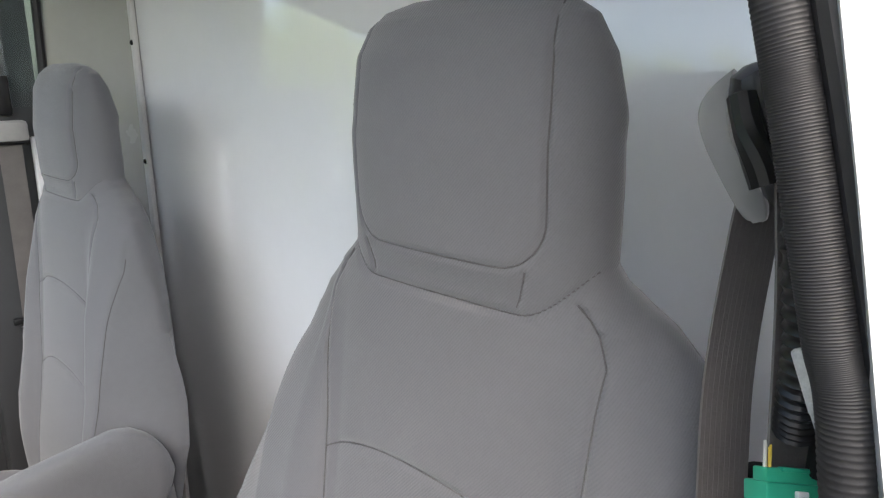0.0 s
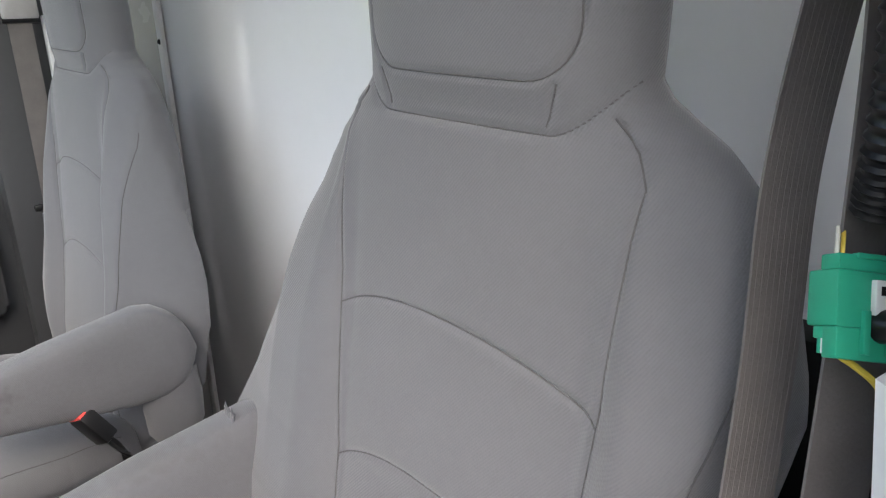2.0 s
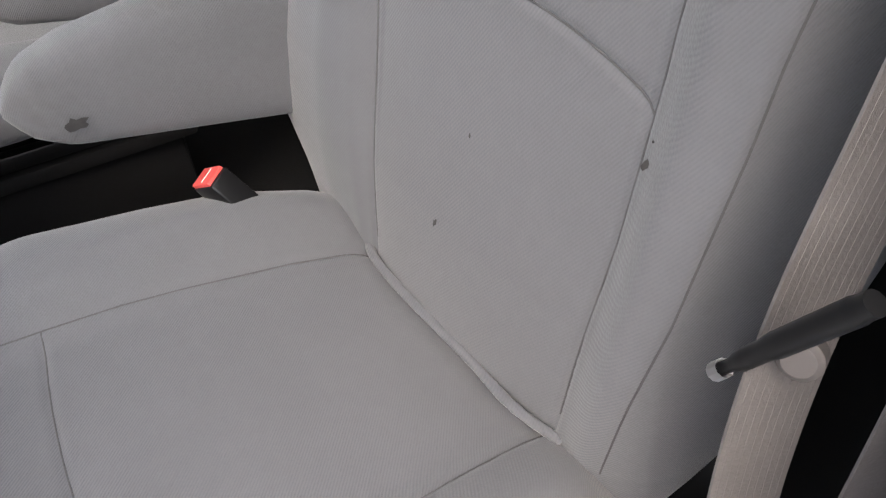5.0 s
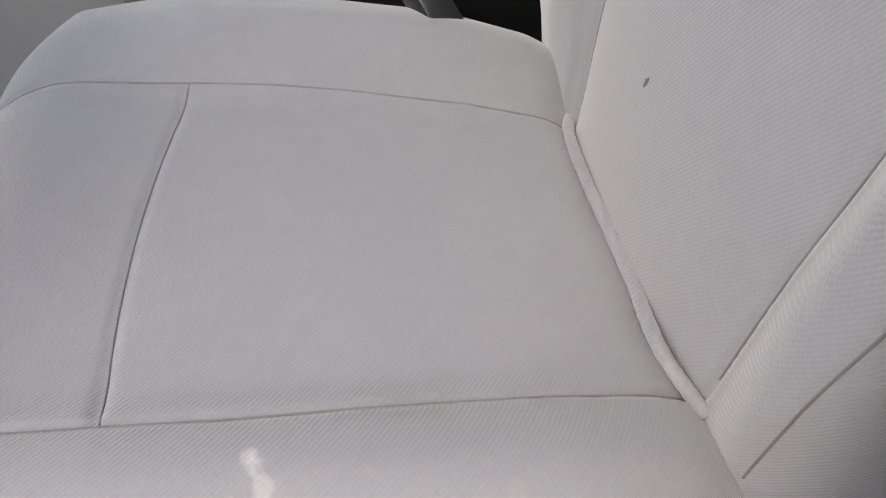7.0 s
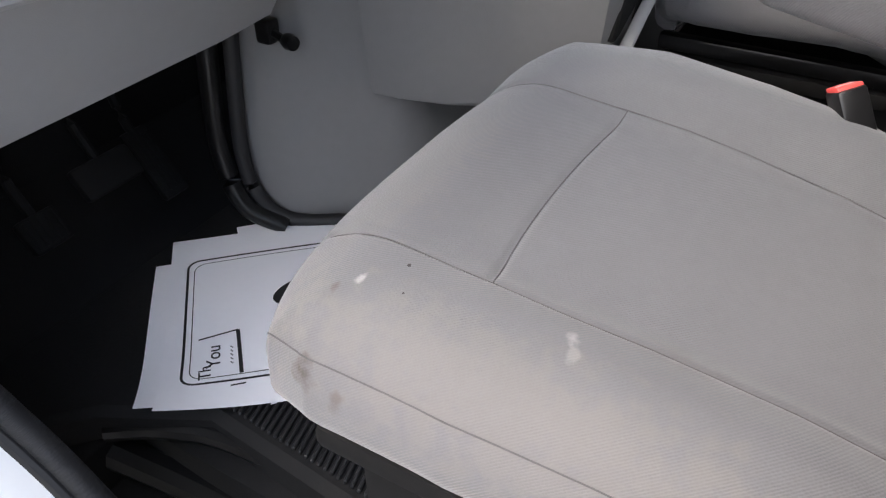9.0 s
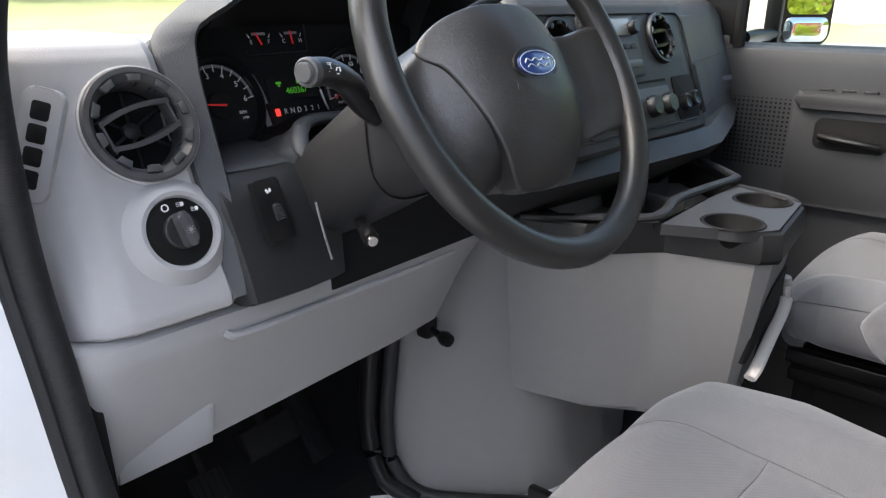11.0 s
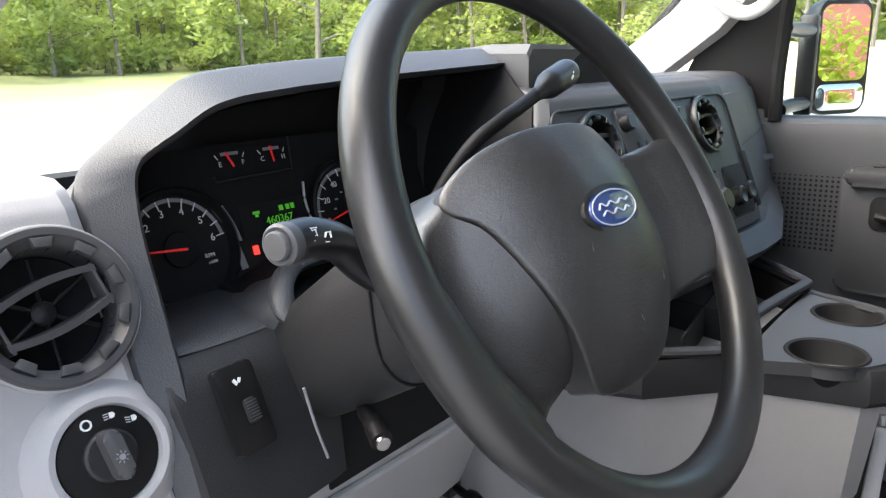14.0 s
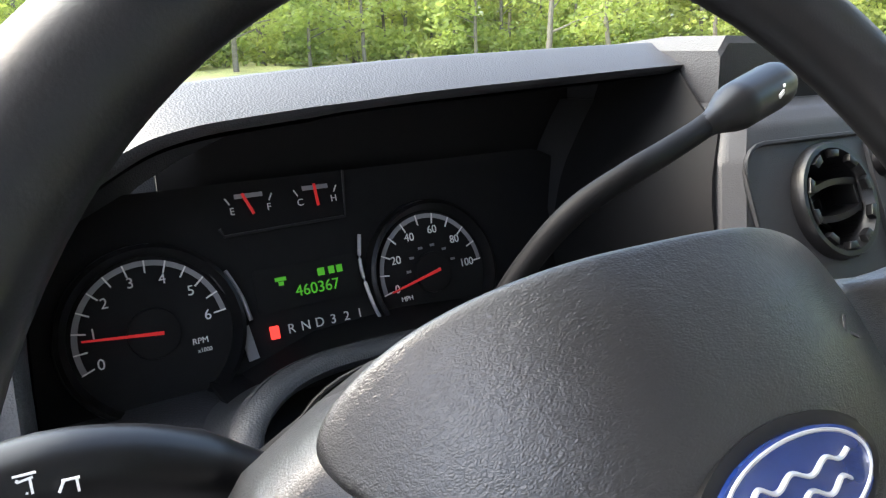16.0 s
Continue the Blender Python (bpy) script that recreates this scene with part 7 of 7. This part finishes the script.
def paper(label, off, turn, w, h, lift, curl, seed, printed=False):
    t = thing("paper_floor_mat", label, "paper mat", group="paper mats", at=tuple(P0))
    at, n = sheet(off, turn, w, h, lift, curl, seed)
    bm = B()
    for up in (0.0, -0.0005):
        rows = [[bm.verts.new(at(i / n, j / n, up)) for i in range(n + 1)] for j in range(n + 1)]
        for j in range(n):
            for i in range(n):
                bm.faces.new((rows[j][i], rows[j][i + 1], rows[j + 1][i + 1], rows[j + 1][i]))
    part("sheet", bm, PAPER, t)
    if printed:
        def flat(bm, pts, up=0.0007):
            bm.faces.new([bm.verts.new(at(a / w, b / h, up)) for a, b in pts])

        def stroke(bm, pts, wd):
            for (a, b), (e, f) in zip(pts, pts[1:]):
                d = Vector((e - a, f - b))
                L = d.length
                k = max(1, int(L / 0.015))
                q = Vector((-d.y, d.x)).normalized() * wd / 2
                for i in range(k):
                    p1, p2 = Vector((a, b)) + d * (i / k), Vector((a, b)) + d * ((i + 1) / k)
                    flat(bm, [p1 + q, p2 + q, p2 - q, p1 - q])

        for g, wd in ((0.0, 0.0042), (0.011, 0.0016)):
            x0, y0, x1, y1, r = 0.030 + g, 0.070 + g, w - 0.03 - g, h - 0.055 - g, 0.02
            pts = []
            for cx, cy, a0 in ((x1 - r, y0 + r, -90), (x1 - r, y1 - r, 0), (x0 + r, y1 - r, 90), (x0 + r, y0 + r, 180)):
                pts += [(cx + r * math.cos(radians(a0 + 15 * k)), cy + r * math.sin(radians(a0 + 15 * k))) for k in range(7)]
            bm = B()
            stroke(bm, pts + pts[:1], wd)
            part("printed_border", bm, INK, t, "printed double border")
        for cy, s in ((0.200, 1), (0.385, -1)):
            bm = B()
            out = []
            for k in range(40):
                a = 2 * math.pi * k / 40
                x = 0.095 * math.cos(a)
                wd = 0.042 * (1 - 0.28 * math.exp(-((x - 0.015) / 0.03) ** 2)) * (1.0 if x < 0 else 0.9)
                out.append((0.265 + x, cy + s * 0.006 * math.cos(2 * a) + wd * math.sin(a)))
            flat(bm, out)
            part("printed_footprint", bm, INK, t, "black printed shoe sole")
        for pts, wd in (([(0.052, 0.275), (0.112, 0.266)], 0.003), ([(0.112, 0.266), (0.116, 0.362)], 0.006), ([(0.100, 0.386), (0.122, 0.384)], 0.003)):
            bm = B()
            stroke(bm, pts, wd)
            part("printed_line", bm, INK, t)
        bm = B()
        for k in range(5):
            b0 = 0.300 + 0.0085 * k
            stroke(bm, [(0.100, b0), (0.104, b0 + 0.005)], 0.0022)
        part("printed_bars", bm, GREYMARK, t, "small unreadable print")
        p = at(0.076 / w, 0.318 / h, 0.0012)
        ex = (at(0.076 / w, 0.300 / h) - at(0.076 / w, 0.330 / h)).normalized()
        ey = (at(0.066 / w, 0.318 / h) - at(0.086 / w, 0.318 / h)).normalized()
        m = Matrix((ex, ey, ex.cross(ey))).transposed().to_4x4()
        words("You", 0.030, Matrix.Translation(p) @ m, INK, t, "printed_word")
        p = at(0.064 / w, 0.352 / h, 0.0014)
        words("Th", 0.026, Matrix.Translation(p) @ m, INK, t, "printed_word")
    return t


paper("crumpled white paper floor mat under another", (-0.03, 0.060), 4, 0.46, 0.34, 0.0, 0.02, 1)
paper("white paper floor mat showing at the edges", (0.115, -0.016), -2, 0.44, 0.45, 0.002, 0.0, 2)
paper("white printed paper floor mat with shoe soles and border", (0.0, 0.0), 3, 0.48, 0.43, 0.006, 0.03, 3, True)


# ---- marks and stains on the driver seat ----
def cushion_at(x, y):
    v = (y + 0.325) / CUSHION_L
    for _ in range(6):
        hw = line(v, CUSHION_W)
        u = max(-1, min(1, (x - SX) / hw))
        v += (y - cushion_pt(u, v)[1]) / CUSHION_L
    return u, v


def blot(parent, name, material, spots, label, seed):
    """Small ragged stains that lie on the cushion; spots give x, y, radii and turn."""
    rnd = random.Random(seed)
    bm = B()
    for x, y, rx, ry, a in spots:
        n = 14
        ring = []
        for k in range(n):
            q = 2 * math.pi * k / n
            f = 0.75 + 0.5 * rnd.random()
            dx, dy = rx * f * math.cos(q), ry * f * math.sin(q)
            c, s = math.cos(radians(a)), math.sin(radians(a))
            u, v = cushion_at(x + c * dx - s * dy, y + s * dx + c * dy)
            p = cushion_pt(u, v)
            ring.append(bm.verts.new((SX + p[0], p[1], p[2] + 0.0009)))
        u, v = cushion_at(x, y)
        p = cushion_pt(u, v)
        mid = bm.verts.new((SX + p[0], p[1], p[2] + 0.0010))
        for k in range(n):
            bm.faces.new((ring[k], ring[(k + 1) % n], mid))
    part(name, bm, material, parent, label)


DARKSPOT = mat("burn_mark", (0.03, 0.028, 0.027), 0.9, vary=0.3, scale=200)
for k, spot in enumerate(((0.130, -0.146, 0.0016, 0.0022, 0), (0.112, -0.222, 0.001, 0.0013, 0), (-0.233, 0.058, 0.002, 0.0014, 0), (-0.262, 0.045, 0.001, 0.001, 0))):
    blot(driver, "spot", DARKSPOT, [spot], "tiny burn mark", 3 + k)


def back_blot(spots, material, seed):
    rnd = random.Random(seed)
    for x, z, rx, rz, a in spots:
        bm = B()
        ring = []
        for k in range(12):
            q = 2 * math.pi * k / 12
            f = 0.7 + 0.6 * rnd.random()
            dx, dz = rx * f * math.cos(q), rz * f * math.sin(q)
            c, s = math.cos(radians(a)), math.sin(radians(a))
            xx, zz = x - SX + c * dx - s * dz, z + s * dx + c * dz
            ring.append(bm.verts.new((SX + xx, back_front(xx, zz) + 0.0008, zz)))
        bm.faces.new(ring)
        part("spot", bm, material, driver, "small dark mark")


back_blot([(-0.060, 0.613, 0.0012, 0.0022, 0), (-0.231, 0.676, 0.0022, 0.0034, 10), (-0.029, 0.519, 0.0022, 0.0042, 30), (-0.232, 0.690, 0.0008, 0.0008, 0)], DARKSPOT, 4)
bm = B()
rnd = random.Random(9)
ring = []
for k in range(14):
    q = 2 * math.pi * k / 14
    f = 0.7 + 0.6 * rnd.random()
    ring.append(bm.verts.new((SX + 0.318 - 0.0332, -0.094 + 0.011 * f * math.cos(q), 0.574 + 0.0065 * f * math.sin(q))))
bm.faces.new(ring)
part("worn_patch", bm, mat("worn_patch_grey", (0.03, 0.029, 0.03), 0.9, vary=0.4, scale=150), driver, "dark worn patch on the armrest")
bm = B()
ring = []
for k in range(14):
    q = 2 * math.pi * k / 14
    f = 0.7 + 0.6 * rnd.random()
    ring.append(bm.verts.new((1.015 - 0.318 - 0.0335, -0.10 + 0.011 * f * math.cos(q), 0.598 + 0.008 * f * math.sin(q))))
bm.faces.new(ring)
part("worn_patch", bm, DARKSPOT, passenger, "dark worn patch on the armrest")
# frayed end of the driver armrest
bm = B()
for k in range(9):
    a = -0.5 + k / 8
    x = 0.253 + 0.0022 * k
    tube(bm, [(x, -0.303, 0.662), (x + 0.002 * a, -0.304, 0.677), (x + 0.006 * a, -0.306 + 0.003 * (k % 2), 0.684 + 0.003 * (k % 3))], [0.0022, 0.0016, 0.0006], 5)
part("frayed_edge", bm, ARM_CLOTH, driver, "frayed cloth edge of the armrest")

# loose bolt on the passenger floor
lb = thing("floor_bolt", "bright bolt head by the passenger seat base", "bolt", at=(0.965, 0.122, 0.2))
bm = B()
revolve(bm, [(0.011, -0.004), (0.011, 0.003), (0.007, 0.006), (0.0, 0.006)], face_frame((0.985, 0.1255, 0.20), (-0.3, 1, 0.3)), 12)
part("bolt_head", bm, CHROME, lb)
rail = thing("seat_base_rail", "dark passenger seat base with bright edge", "seat base", at=(1.0, 0.11, 0.1))
bm = B()
box(bm, (1.02, 0.10, 0.12), (0.42, 0.04, 0.24), 0.006)
part("base_plate", bm, MATTE, rail)
bm = B()
tube(bm, [(0.80, 0.127, 0.29), (1.05, 0.13, 0.25)], 0.003, 6)
part("wire_edge", bm, CHROME, rail)

# ---- outside ----
LOT = mat("lot_gravel", (0.30, 0.299, 0.297), 0.95, vary=0.10, scale=0.5, grain=0.3, grain_scale=30)
GRASS = mat("grass_bank", (0.33, 0.34, 0.15), 0.95, vary=0.3, scale=0.25)
SAND = mat("sandy_soil", (0.52, 0.43, 0.32), 0.95, vary=0.25, scale=0.6)
BARK = mat("bark", (0.16, 0.145, 0.125), 0.95, vary=0.35, scale=4, grain=0.6, grain_scale=25)
def leafy(name, color):
    """Leaves that let some light through."""
    m = mat(name, color, 0.6, vary=0.4, scale=1.5)
    nt = m.node_tree
    b, out = nt.nodes["Principled BSDF"], nt.nodes["Material Output"]
    tr, mix = nt.nodes.new("ShaderNodeBsdfTranslucent"), nt.nodes.new("ShaderNodeMixShader")
    tr.inputs[0].default_value = (color[0] * 1.9, color[1] * 1.8, color[2] * 1.2, 1)
    mix.inputs[0].default_value = 0.45
    nt.links.new(b.outputs[0], mix.inputs[1])
    nt.links.new(tr.outputs[0], mix.inputs[2])
    nt.links.new(mix.outputs[0], out.inputs[0])
    return m


LEAF = [leafy("leaves_a", (0.25, 0.31, 0.10)), leafy("leaves_b", (0.31, 0.36, 0.13)), leafy("leaves_c", (0.20, 0.265, 0.09))]
bm = B()
n = 60
rows = []
for j in range(n + 1):
    row = []
    for i in range(n + 1):
        x, y = (((k / n * 2 - 1) ** 3) * 450 for k in (i, j))
        row.append(bm.verts.new((x, y, GROUND_Z)))
    rows.append(row)
for j in range(n):
    for i in range(n):
        bm.faces.new((rows[j][i], rows[j][i + 1], rows[j + 1][i + 1], rows[j + 1][i]))
solid("ground", bm, LOT, "pale sunlit gravel lot", "ground", kind="structure")


def polar(a, r):
    return (0.4 + r * math.cos(radians(a)), r * math.sin(radians(a)))


def strip(name, a0, a1, r0, r1, h0, h1, material, label, rough=0.08, seed=0):
    """A banked strip of ground round the lot."""
    bm = B()
    rows = []
    for i in range(70):
        a = a0 + (a1 - a0) * i / 69
        row = []
        for j in range(10):
            f = j / 9
            wob = 0.7 * noise.noise(Vector((a * 0.13, seed, 0)))
            x, y = polar(a, r0 + wob + (r1 - r0) * f)
            z = GROUND_Z + 0.004 + (h0 + (h1 - h0) * f) * min(1, f * 4) + rough * noise.noise(Vector((x * 0.7, y * 0.7, seed))) * min(1, f * 3)
            row.append(bm.verts.new((x, y, z)))
        rows.append(row)
    for a, b in zip(rows, rows[1:]):
        for j in range(9):
            bm.faces.new((a[j], a[j + 1], b[j + 1], b[j]))
    return solid(name, bm, material, label, "ground", kind="structure")


strip("ground_grass", 30, 150, 41, 64, 0.10, 2.2, GRASS, "sunlit grass bank along the lot", 0.25, 1)
strip("ground_sand", -50, 42, 40, 62, 0.05, 2.8, SAND, "bare sandy bank under the trees", 0.3, 2)
strip("ground_grass_patch", -30, 14, 38, 45, 0.12, 0.7, GRASS, "grass patch at the lot's edge", 0.2, 3)
strip("ground_woods", -60, 170, 60, 120, 2.0, 5.0, GRASS, "shaded woodland floor", 0.5, 4)


def leaf_cloud(bm, c, rad, count, size, rnd, squash=0.8):
    """Many small folded leaves about a clump's shell."""
    for _ in range(count):
        d = Vector((rnd.gauss(0, 1), rnd.gauss(0, 1), rnd.gauss(0, 1))).normalized() * rad * (0.45 + 0.6 * rnd.random())
        p = Vector(c) + Vector((d.x, d.y, d.z * squash))
        u = Vector((rnd.gauss(0, 1), rnd.gauss(0, 1), rnd.gauss(0, 0.6))).normalized()
        v = u.cross(Vector((rnd.gauss(0, 1), rnd.gauss(0, 1), rnd.gauss(0, 1)))).normalized()
        s = size * (0.6 + 0.8 * rnd.random())
        q = [bm.verts.new(p + u * s), bm.verts.new(p + v * s * 0.5), bm.verts.new(p - u * s), bm.verts.new(p - v * s * 0.5)]
        bm.faces.new(q)


def tree(x, y, z0, h, seed, lean_t=0.0):
    """A tall woodland tree: tapered trunk, limbs and a gappy crown."""
    rnd = random.Random(seed)
    t = thing("tree", rnd.choice(("slim grey-trunked woodland tree with light green leaves", "tall woodland tree with loose green crown")), "tree", group="woodland trees", at=(x, y, z0))
    top = Vector((x + rnd.uniform(-0.5, 0.5) + lean_t, y + rnd.uniform(-0.5, 0.5), z0 + h))
    base = Vector((x, y, z0 - 0.2))
    pts = [base.lerp(top, k / 7) + Vector((rnd.uniform(-0.08, 0.08), rnd.uniform(-0.08, 0.08), 0)) for k in range(8)]
    r0 = 0.16 + 0.10 * rnd.random()
    bm = B()
    tube(bm, pts, [r0 * (1 - 0.8 * k / 7) for k in range(8)], 8)
    crown = B()
    for k in range(11):
        f = 0.22 + 0.75 * k / 10 + rnd.uniform(-0.03, 0.03)
        p = base.lerp(top, f)
        a = rnd.uniform(0, 2 * math.pi)
        L = (1.0 - f) * h * 0.30 + 1.2 + rnd.uniform(0, 1.0)
        e = p + Vector((math.cos(a) * L, math.sin(a) * L, L * rnd.uniform(0.1, 0.5)))
        tube(bm, [p, p.lerp(e, 0.5) + Vector((0, 0, 0.1)), e], [r0 * 0.35 * (1.1 - f), r0 * 0.22, 0.012], 5)
        for j in range(3):
            leaf_cloud(crown, p.lerp(e, 0.55 + 0.25 * j) + Vector((rnd.uniform(-0.4, 0.4), rnd.uniform(-0.4, 0.4), rnd.uniform(-0.3, 0.4))), 1.1 + 0.6 * rnd.random(), 60, 0.24, rnd)
    part("trunk", bm, BARK, t, "grey furrowed trunk with limbs")
    part("crown", crown, LEAF[seed % 3], t, "loose crown of small green leaves", 180)


def bush(name, label, x, y, z0, rad, seed, material, squash=0.8, count=900, size=0.09):
    rnd = random.Random(seed)
    t = thing(name, label, "shrub", group=name + " row", at=(x, y, z0))
    bm = B()
    for k in range(7):
        a = rnd.uniform(0, 2 * math.pi)
        leaf_cloud(bm, (x + math.cos(a) * rad * 0.45, y + math.sin(a) * rad * 0.45, z0 + rad * squash * (0.45 + 0.5 * rnd.random())), rad * 0.6, count // 7, size, rnd, squash)
    part("foliage", bm, material, t, "", 180)
    bm = B()
    for k in range(4):
        tube(bm, [(x, y, z0 - 0.1), (x + rnd.uniform(-0.3, 0.3) * rad, y + rnd.uniform(-0.3, 0.3) * rad, z0 + rad * 0.8)], 0.025, 5)
    part("stems", bm, BARK, t)


rnd = random.Random(5)
k = 0
for a in range(-34, 116, 3):
    for r, dh in ((58, 1.6), (66, 2.2), (75, 2.6)):
        if r < 60 and k % 2:
            k += 1
            continue
        aa = a + rnd.uniform(-1.4, 1.4)
        rr = r + rnd.uniform(-3, 3)
        x, y = polar(aa, rr)
        tree(x, y, GROUND_Z + dh, rnd.uniform(10, 15), k)
        k += 1
for a in range(-36, 116, 2):
    x, y = polar(a + rnd.uniform(-0.8, 0.8), 64 + rnd.uniform(-2.0, 2.0))
    bush("undergrowth", "dense green undergrowth at the wood's edge", x, y, GROUND_Z + 2.0, rnd.uniform(1.6, 3.2), 100 + a, LEAF[a % 3], 0.9, 600, 0.26)
# far wood behind the first rows, one sheet of leaf
bm = B()
for i in range(16000):
    a = rnd.uniform(-45, 125)
    x, y = polar(a, rnd.uniform(80, 92))
    p = Vector((x, y, GROUND_Z + 2.5 + rnd.uniform(0.0, 15)))
    u = Vector((rnd.gauss(0, 1), rnd.gauss(0, 1), rnd.gauss(0, 1))).normalized()
    v = u.cross(Vector((rnd.gauss(0, 1), rnd.gauss(0, 1), rnd.gauss(0, 1)))).normalized()
    s = 1.3 * (0.6 + 0.7 * rnd.random())
    bm.faces.new([bm.verts.new(q) for q in (p + u * s, p + v * s * 0.6, p - u * s, p - v * s * 0.6)])
solid("far_woods", bm, LEAF[1], "dense far green woodland", "woods", kind="stuff", sharp=180)

# ---- passenger mirror ----
mirror = thing("door_mirror", "black telescoping towing mirror with two panes", "mirror", at=(1.9, 0.46, 0.95))
MC = Vector((1.905, 0.475, 0.985))
eye0 = Vector((-0.60, -0.09, 1.0))
away = Vector((0.17, -0.98, 0.0)).normalized()
MN = (away - (MC - eye0).normalized()).normalized()
MMt = face_frame(MC, MN)
bm = B()
rings = []
for h, s in ((-0.085, 0.60), (-0.075, 0.80), (-0.04, 0.97), (0.0, 1.0), (0.008, 0.99), (0.009, 0.95)):
    rings.append([MMt @ Vector((x * s, y * s, h)) for x, y in rrect(0.195, 0.325, 0.045, 6)])
loft(bm, rings)
part("housing", bm, BLACK, mirror, "black mirror housing")
bm = B()
prism(bm, rrect(0.172, 0.212, 0.03), MMt @ Matrix.Translation((0, 0.040, 0.0085)), 0.002)
part("main_glass", bm, MIRROR, mirror, "flat mirror pane")
bm = B()
q = MMt @ Matrix.Translation((0, -0.112, 0.0085))
rings = [[q @ Vector((x, y, 0)) for x, y in rrect(0.172, 0.075, 0.025)], [q @ Vector((x * 0.98, y * 0.97, 0.003)) for x, y in rrect(0.172, 0.075, 0.025)], [q @ Vector((x * 0.5, y * 0.5, 0.006)) for x, y in rrect(0.172, 0.075, 0.025)], [q @ Vector((x * 0.1, y * 0.1, 0.0068)) for x, y in rrect(0.172, 0.075, 0.025)]]
loft(bm, rings)
part("lower_glass", bm, MIRROR, mirror, "convex lower mirror pane", 60)
for dz in (0.075, -0.125):
    bm = B()
    tube(bm, [(1.47, 0.52, MC.z + dz), (1.66, 0.545, MC.z + dz), (1.86, 0.53, MC.z + dz)], [0.018, 0.020, 0.017], 12)
    part("arm", bm, BLACK, mirror, "ribbed telescoping arm")
bm = B()
box(bm, (1.80, 0.54, MC.z - 0.02), (0.03, 0.05, 0.28), 0.01)
part("bracket", bm, BLACK, mirror)

# what the mirror shows: clipped shrubs before a brick building
rx, ry = away.x, away.y
YELLOW = leafy("golden_leaves", (0.24, 0.29, 0.03))


def behind(d, side):
    return (MC.x + rx * d - ry * side, MC.y + ry * d + rx * side)


x, y = behind(9.5, -0.1)
bush("clipped_shrub", "rounded golden-green clipped shrub", x, y, GROUND_Z, 1.55, 301, YELLOW, 1.2, 4600, 0.07)
for k in range(4):
    x, y = behind(8.3 + 0.3 * (k % 2), -1.9 + 1.3 * k)
    bush("low_hedge", "low green clipped hedge", x, y, GROUND_Z, 1.0, 310 + k, LEAF[1], 0.85, 1800, 0.06)
house = thing("brick_building", "red brick building behind the shrubs", "building", at=(*behind(16, 0), GROUND_Z))
BRICK = mat("red_brick", (0.24, 0.085, 0.06), 0.9, vary=0.25, scale=3)
hm = Matrix.Translation((*behind(16, 0), GROUND_Z)) @ Matrix.Rotation(math.atan2(rx, -ry), 4, "Z")
bm = B()
box(bm, (0, -0.15, 2.4), (14, 0.3, 4.8), 0.02)
bmesh.ops.transform(bm, matrix=hm, verts=bm.verts)
wall = part("wall", bm, BRICK, house, "red brick wall")
bm = B()
box(bm, (0, 0, 4.95), (14.6, 1.2, 0.3), 0.05)
bmesh.ops.transform(bm, matrix=hm, verts=bm.verts)
part("roof", bm, CHAR, house, "dark eaves")
for sx in (-4.5, -1.5, 2.6, 5.4):
    bm = B()
    box(bm, (sx, 0.02, 1.9), (1.2, 0.06, 1.5), 0.02)
    bmesh.ops.transform(bm, matrix=hm, verts=bm.verts)
    w = part("window", bm, WHITE, house, "white window frame")
    bm = B()
    box(bm, (sx, 0.055, 1.9), (1.02, 0.02, 1.32), 0.0)
    bmesh.ops.transform(bm, matrix=hm, verts=bm.verts)
    part("pane", bm, BLACK, w, "dark pane")

# driver's door, standing open beside the camera
DX = pose(-0.585, 0.50, 0.0, 0, 0, -72)
open_door = thing("door_near", "open driver door with dark moulded trim", "door", kind="structure", at=(-0.585, 0.50, 0.0))


def on_door(bm):
    bmesh.ops.transform(bm, matrix=DX, verts=bm.verts)
    return bm


bm = B()
loft(bm, [[(-0.055, -1.08, z), (-0.055 + o, 0.0, z), (0.0 + o, 0.0, z), (0.015 + o, -0.04, z), (0.015 + o, -1.04, z), (o, -1.08, z)] for z, o in ((-0.30, 0.0), (0.2, 0.005), (0.70, 0.005), (0.80, 0.0), (0.85, -0.02))])
part("door_shell", on_door(bm), DOORDARK, open_door, "dark grey door trim")
bm = B()
box(bm, (0.045, -0.60, 0.62), (0.06, 0.62, 0.07), 0.02)
part("armrest", on_door(bm), STACK, open_door, "moulded armrest")
bm = B()
tube(bm, curve([(-0.02, -0.03, 0.85), (-0.01, -0.10, 1.05), (0.03, -0.26, 1.35), (0.07, -0.42, 1.55), (0.08, -0.60, 1.58), (0.08, -1.00, 1.58), (0.05, -1.06, 1.45), (-0.02, -1.07, 0.85)], 6), 0.022, 10)
part("window_frame", on_door(bm), MATTE, open_door, "black door window frame")
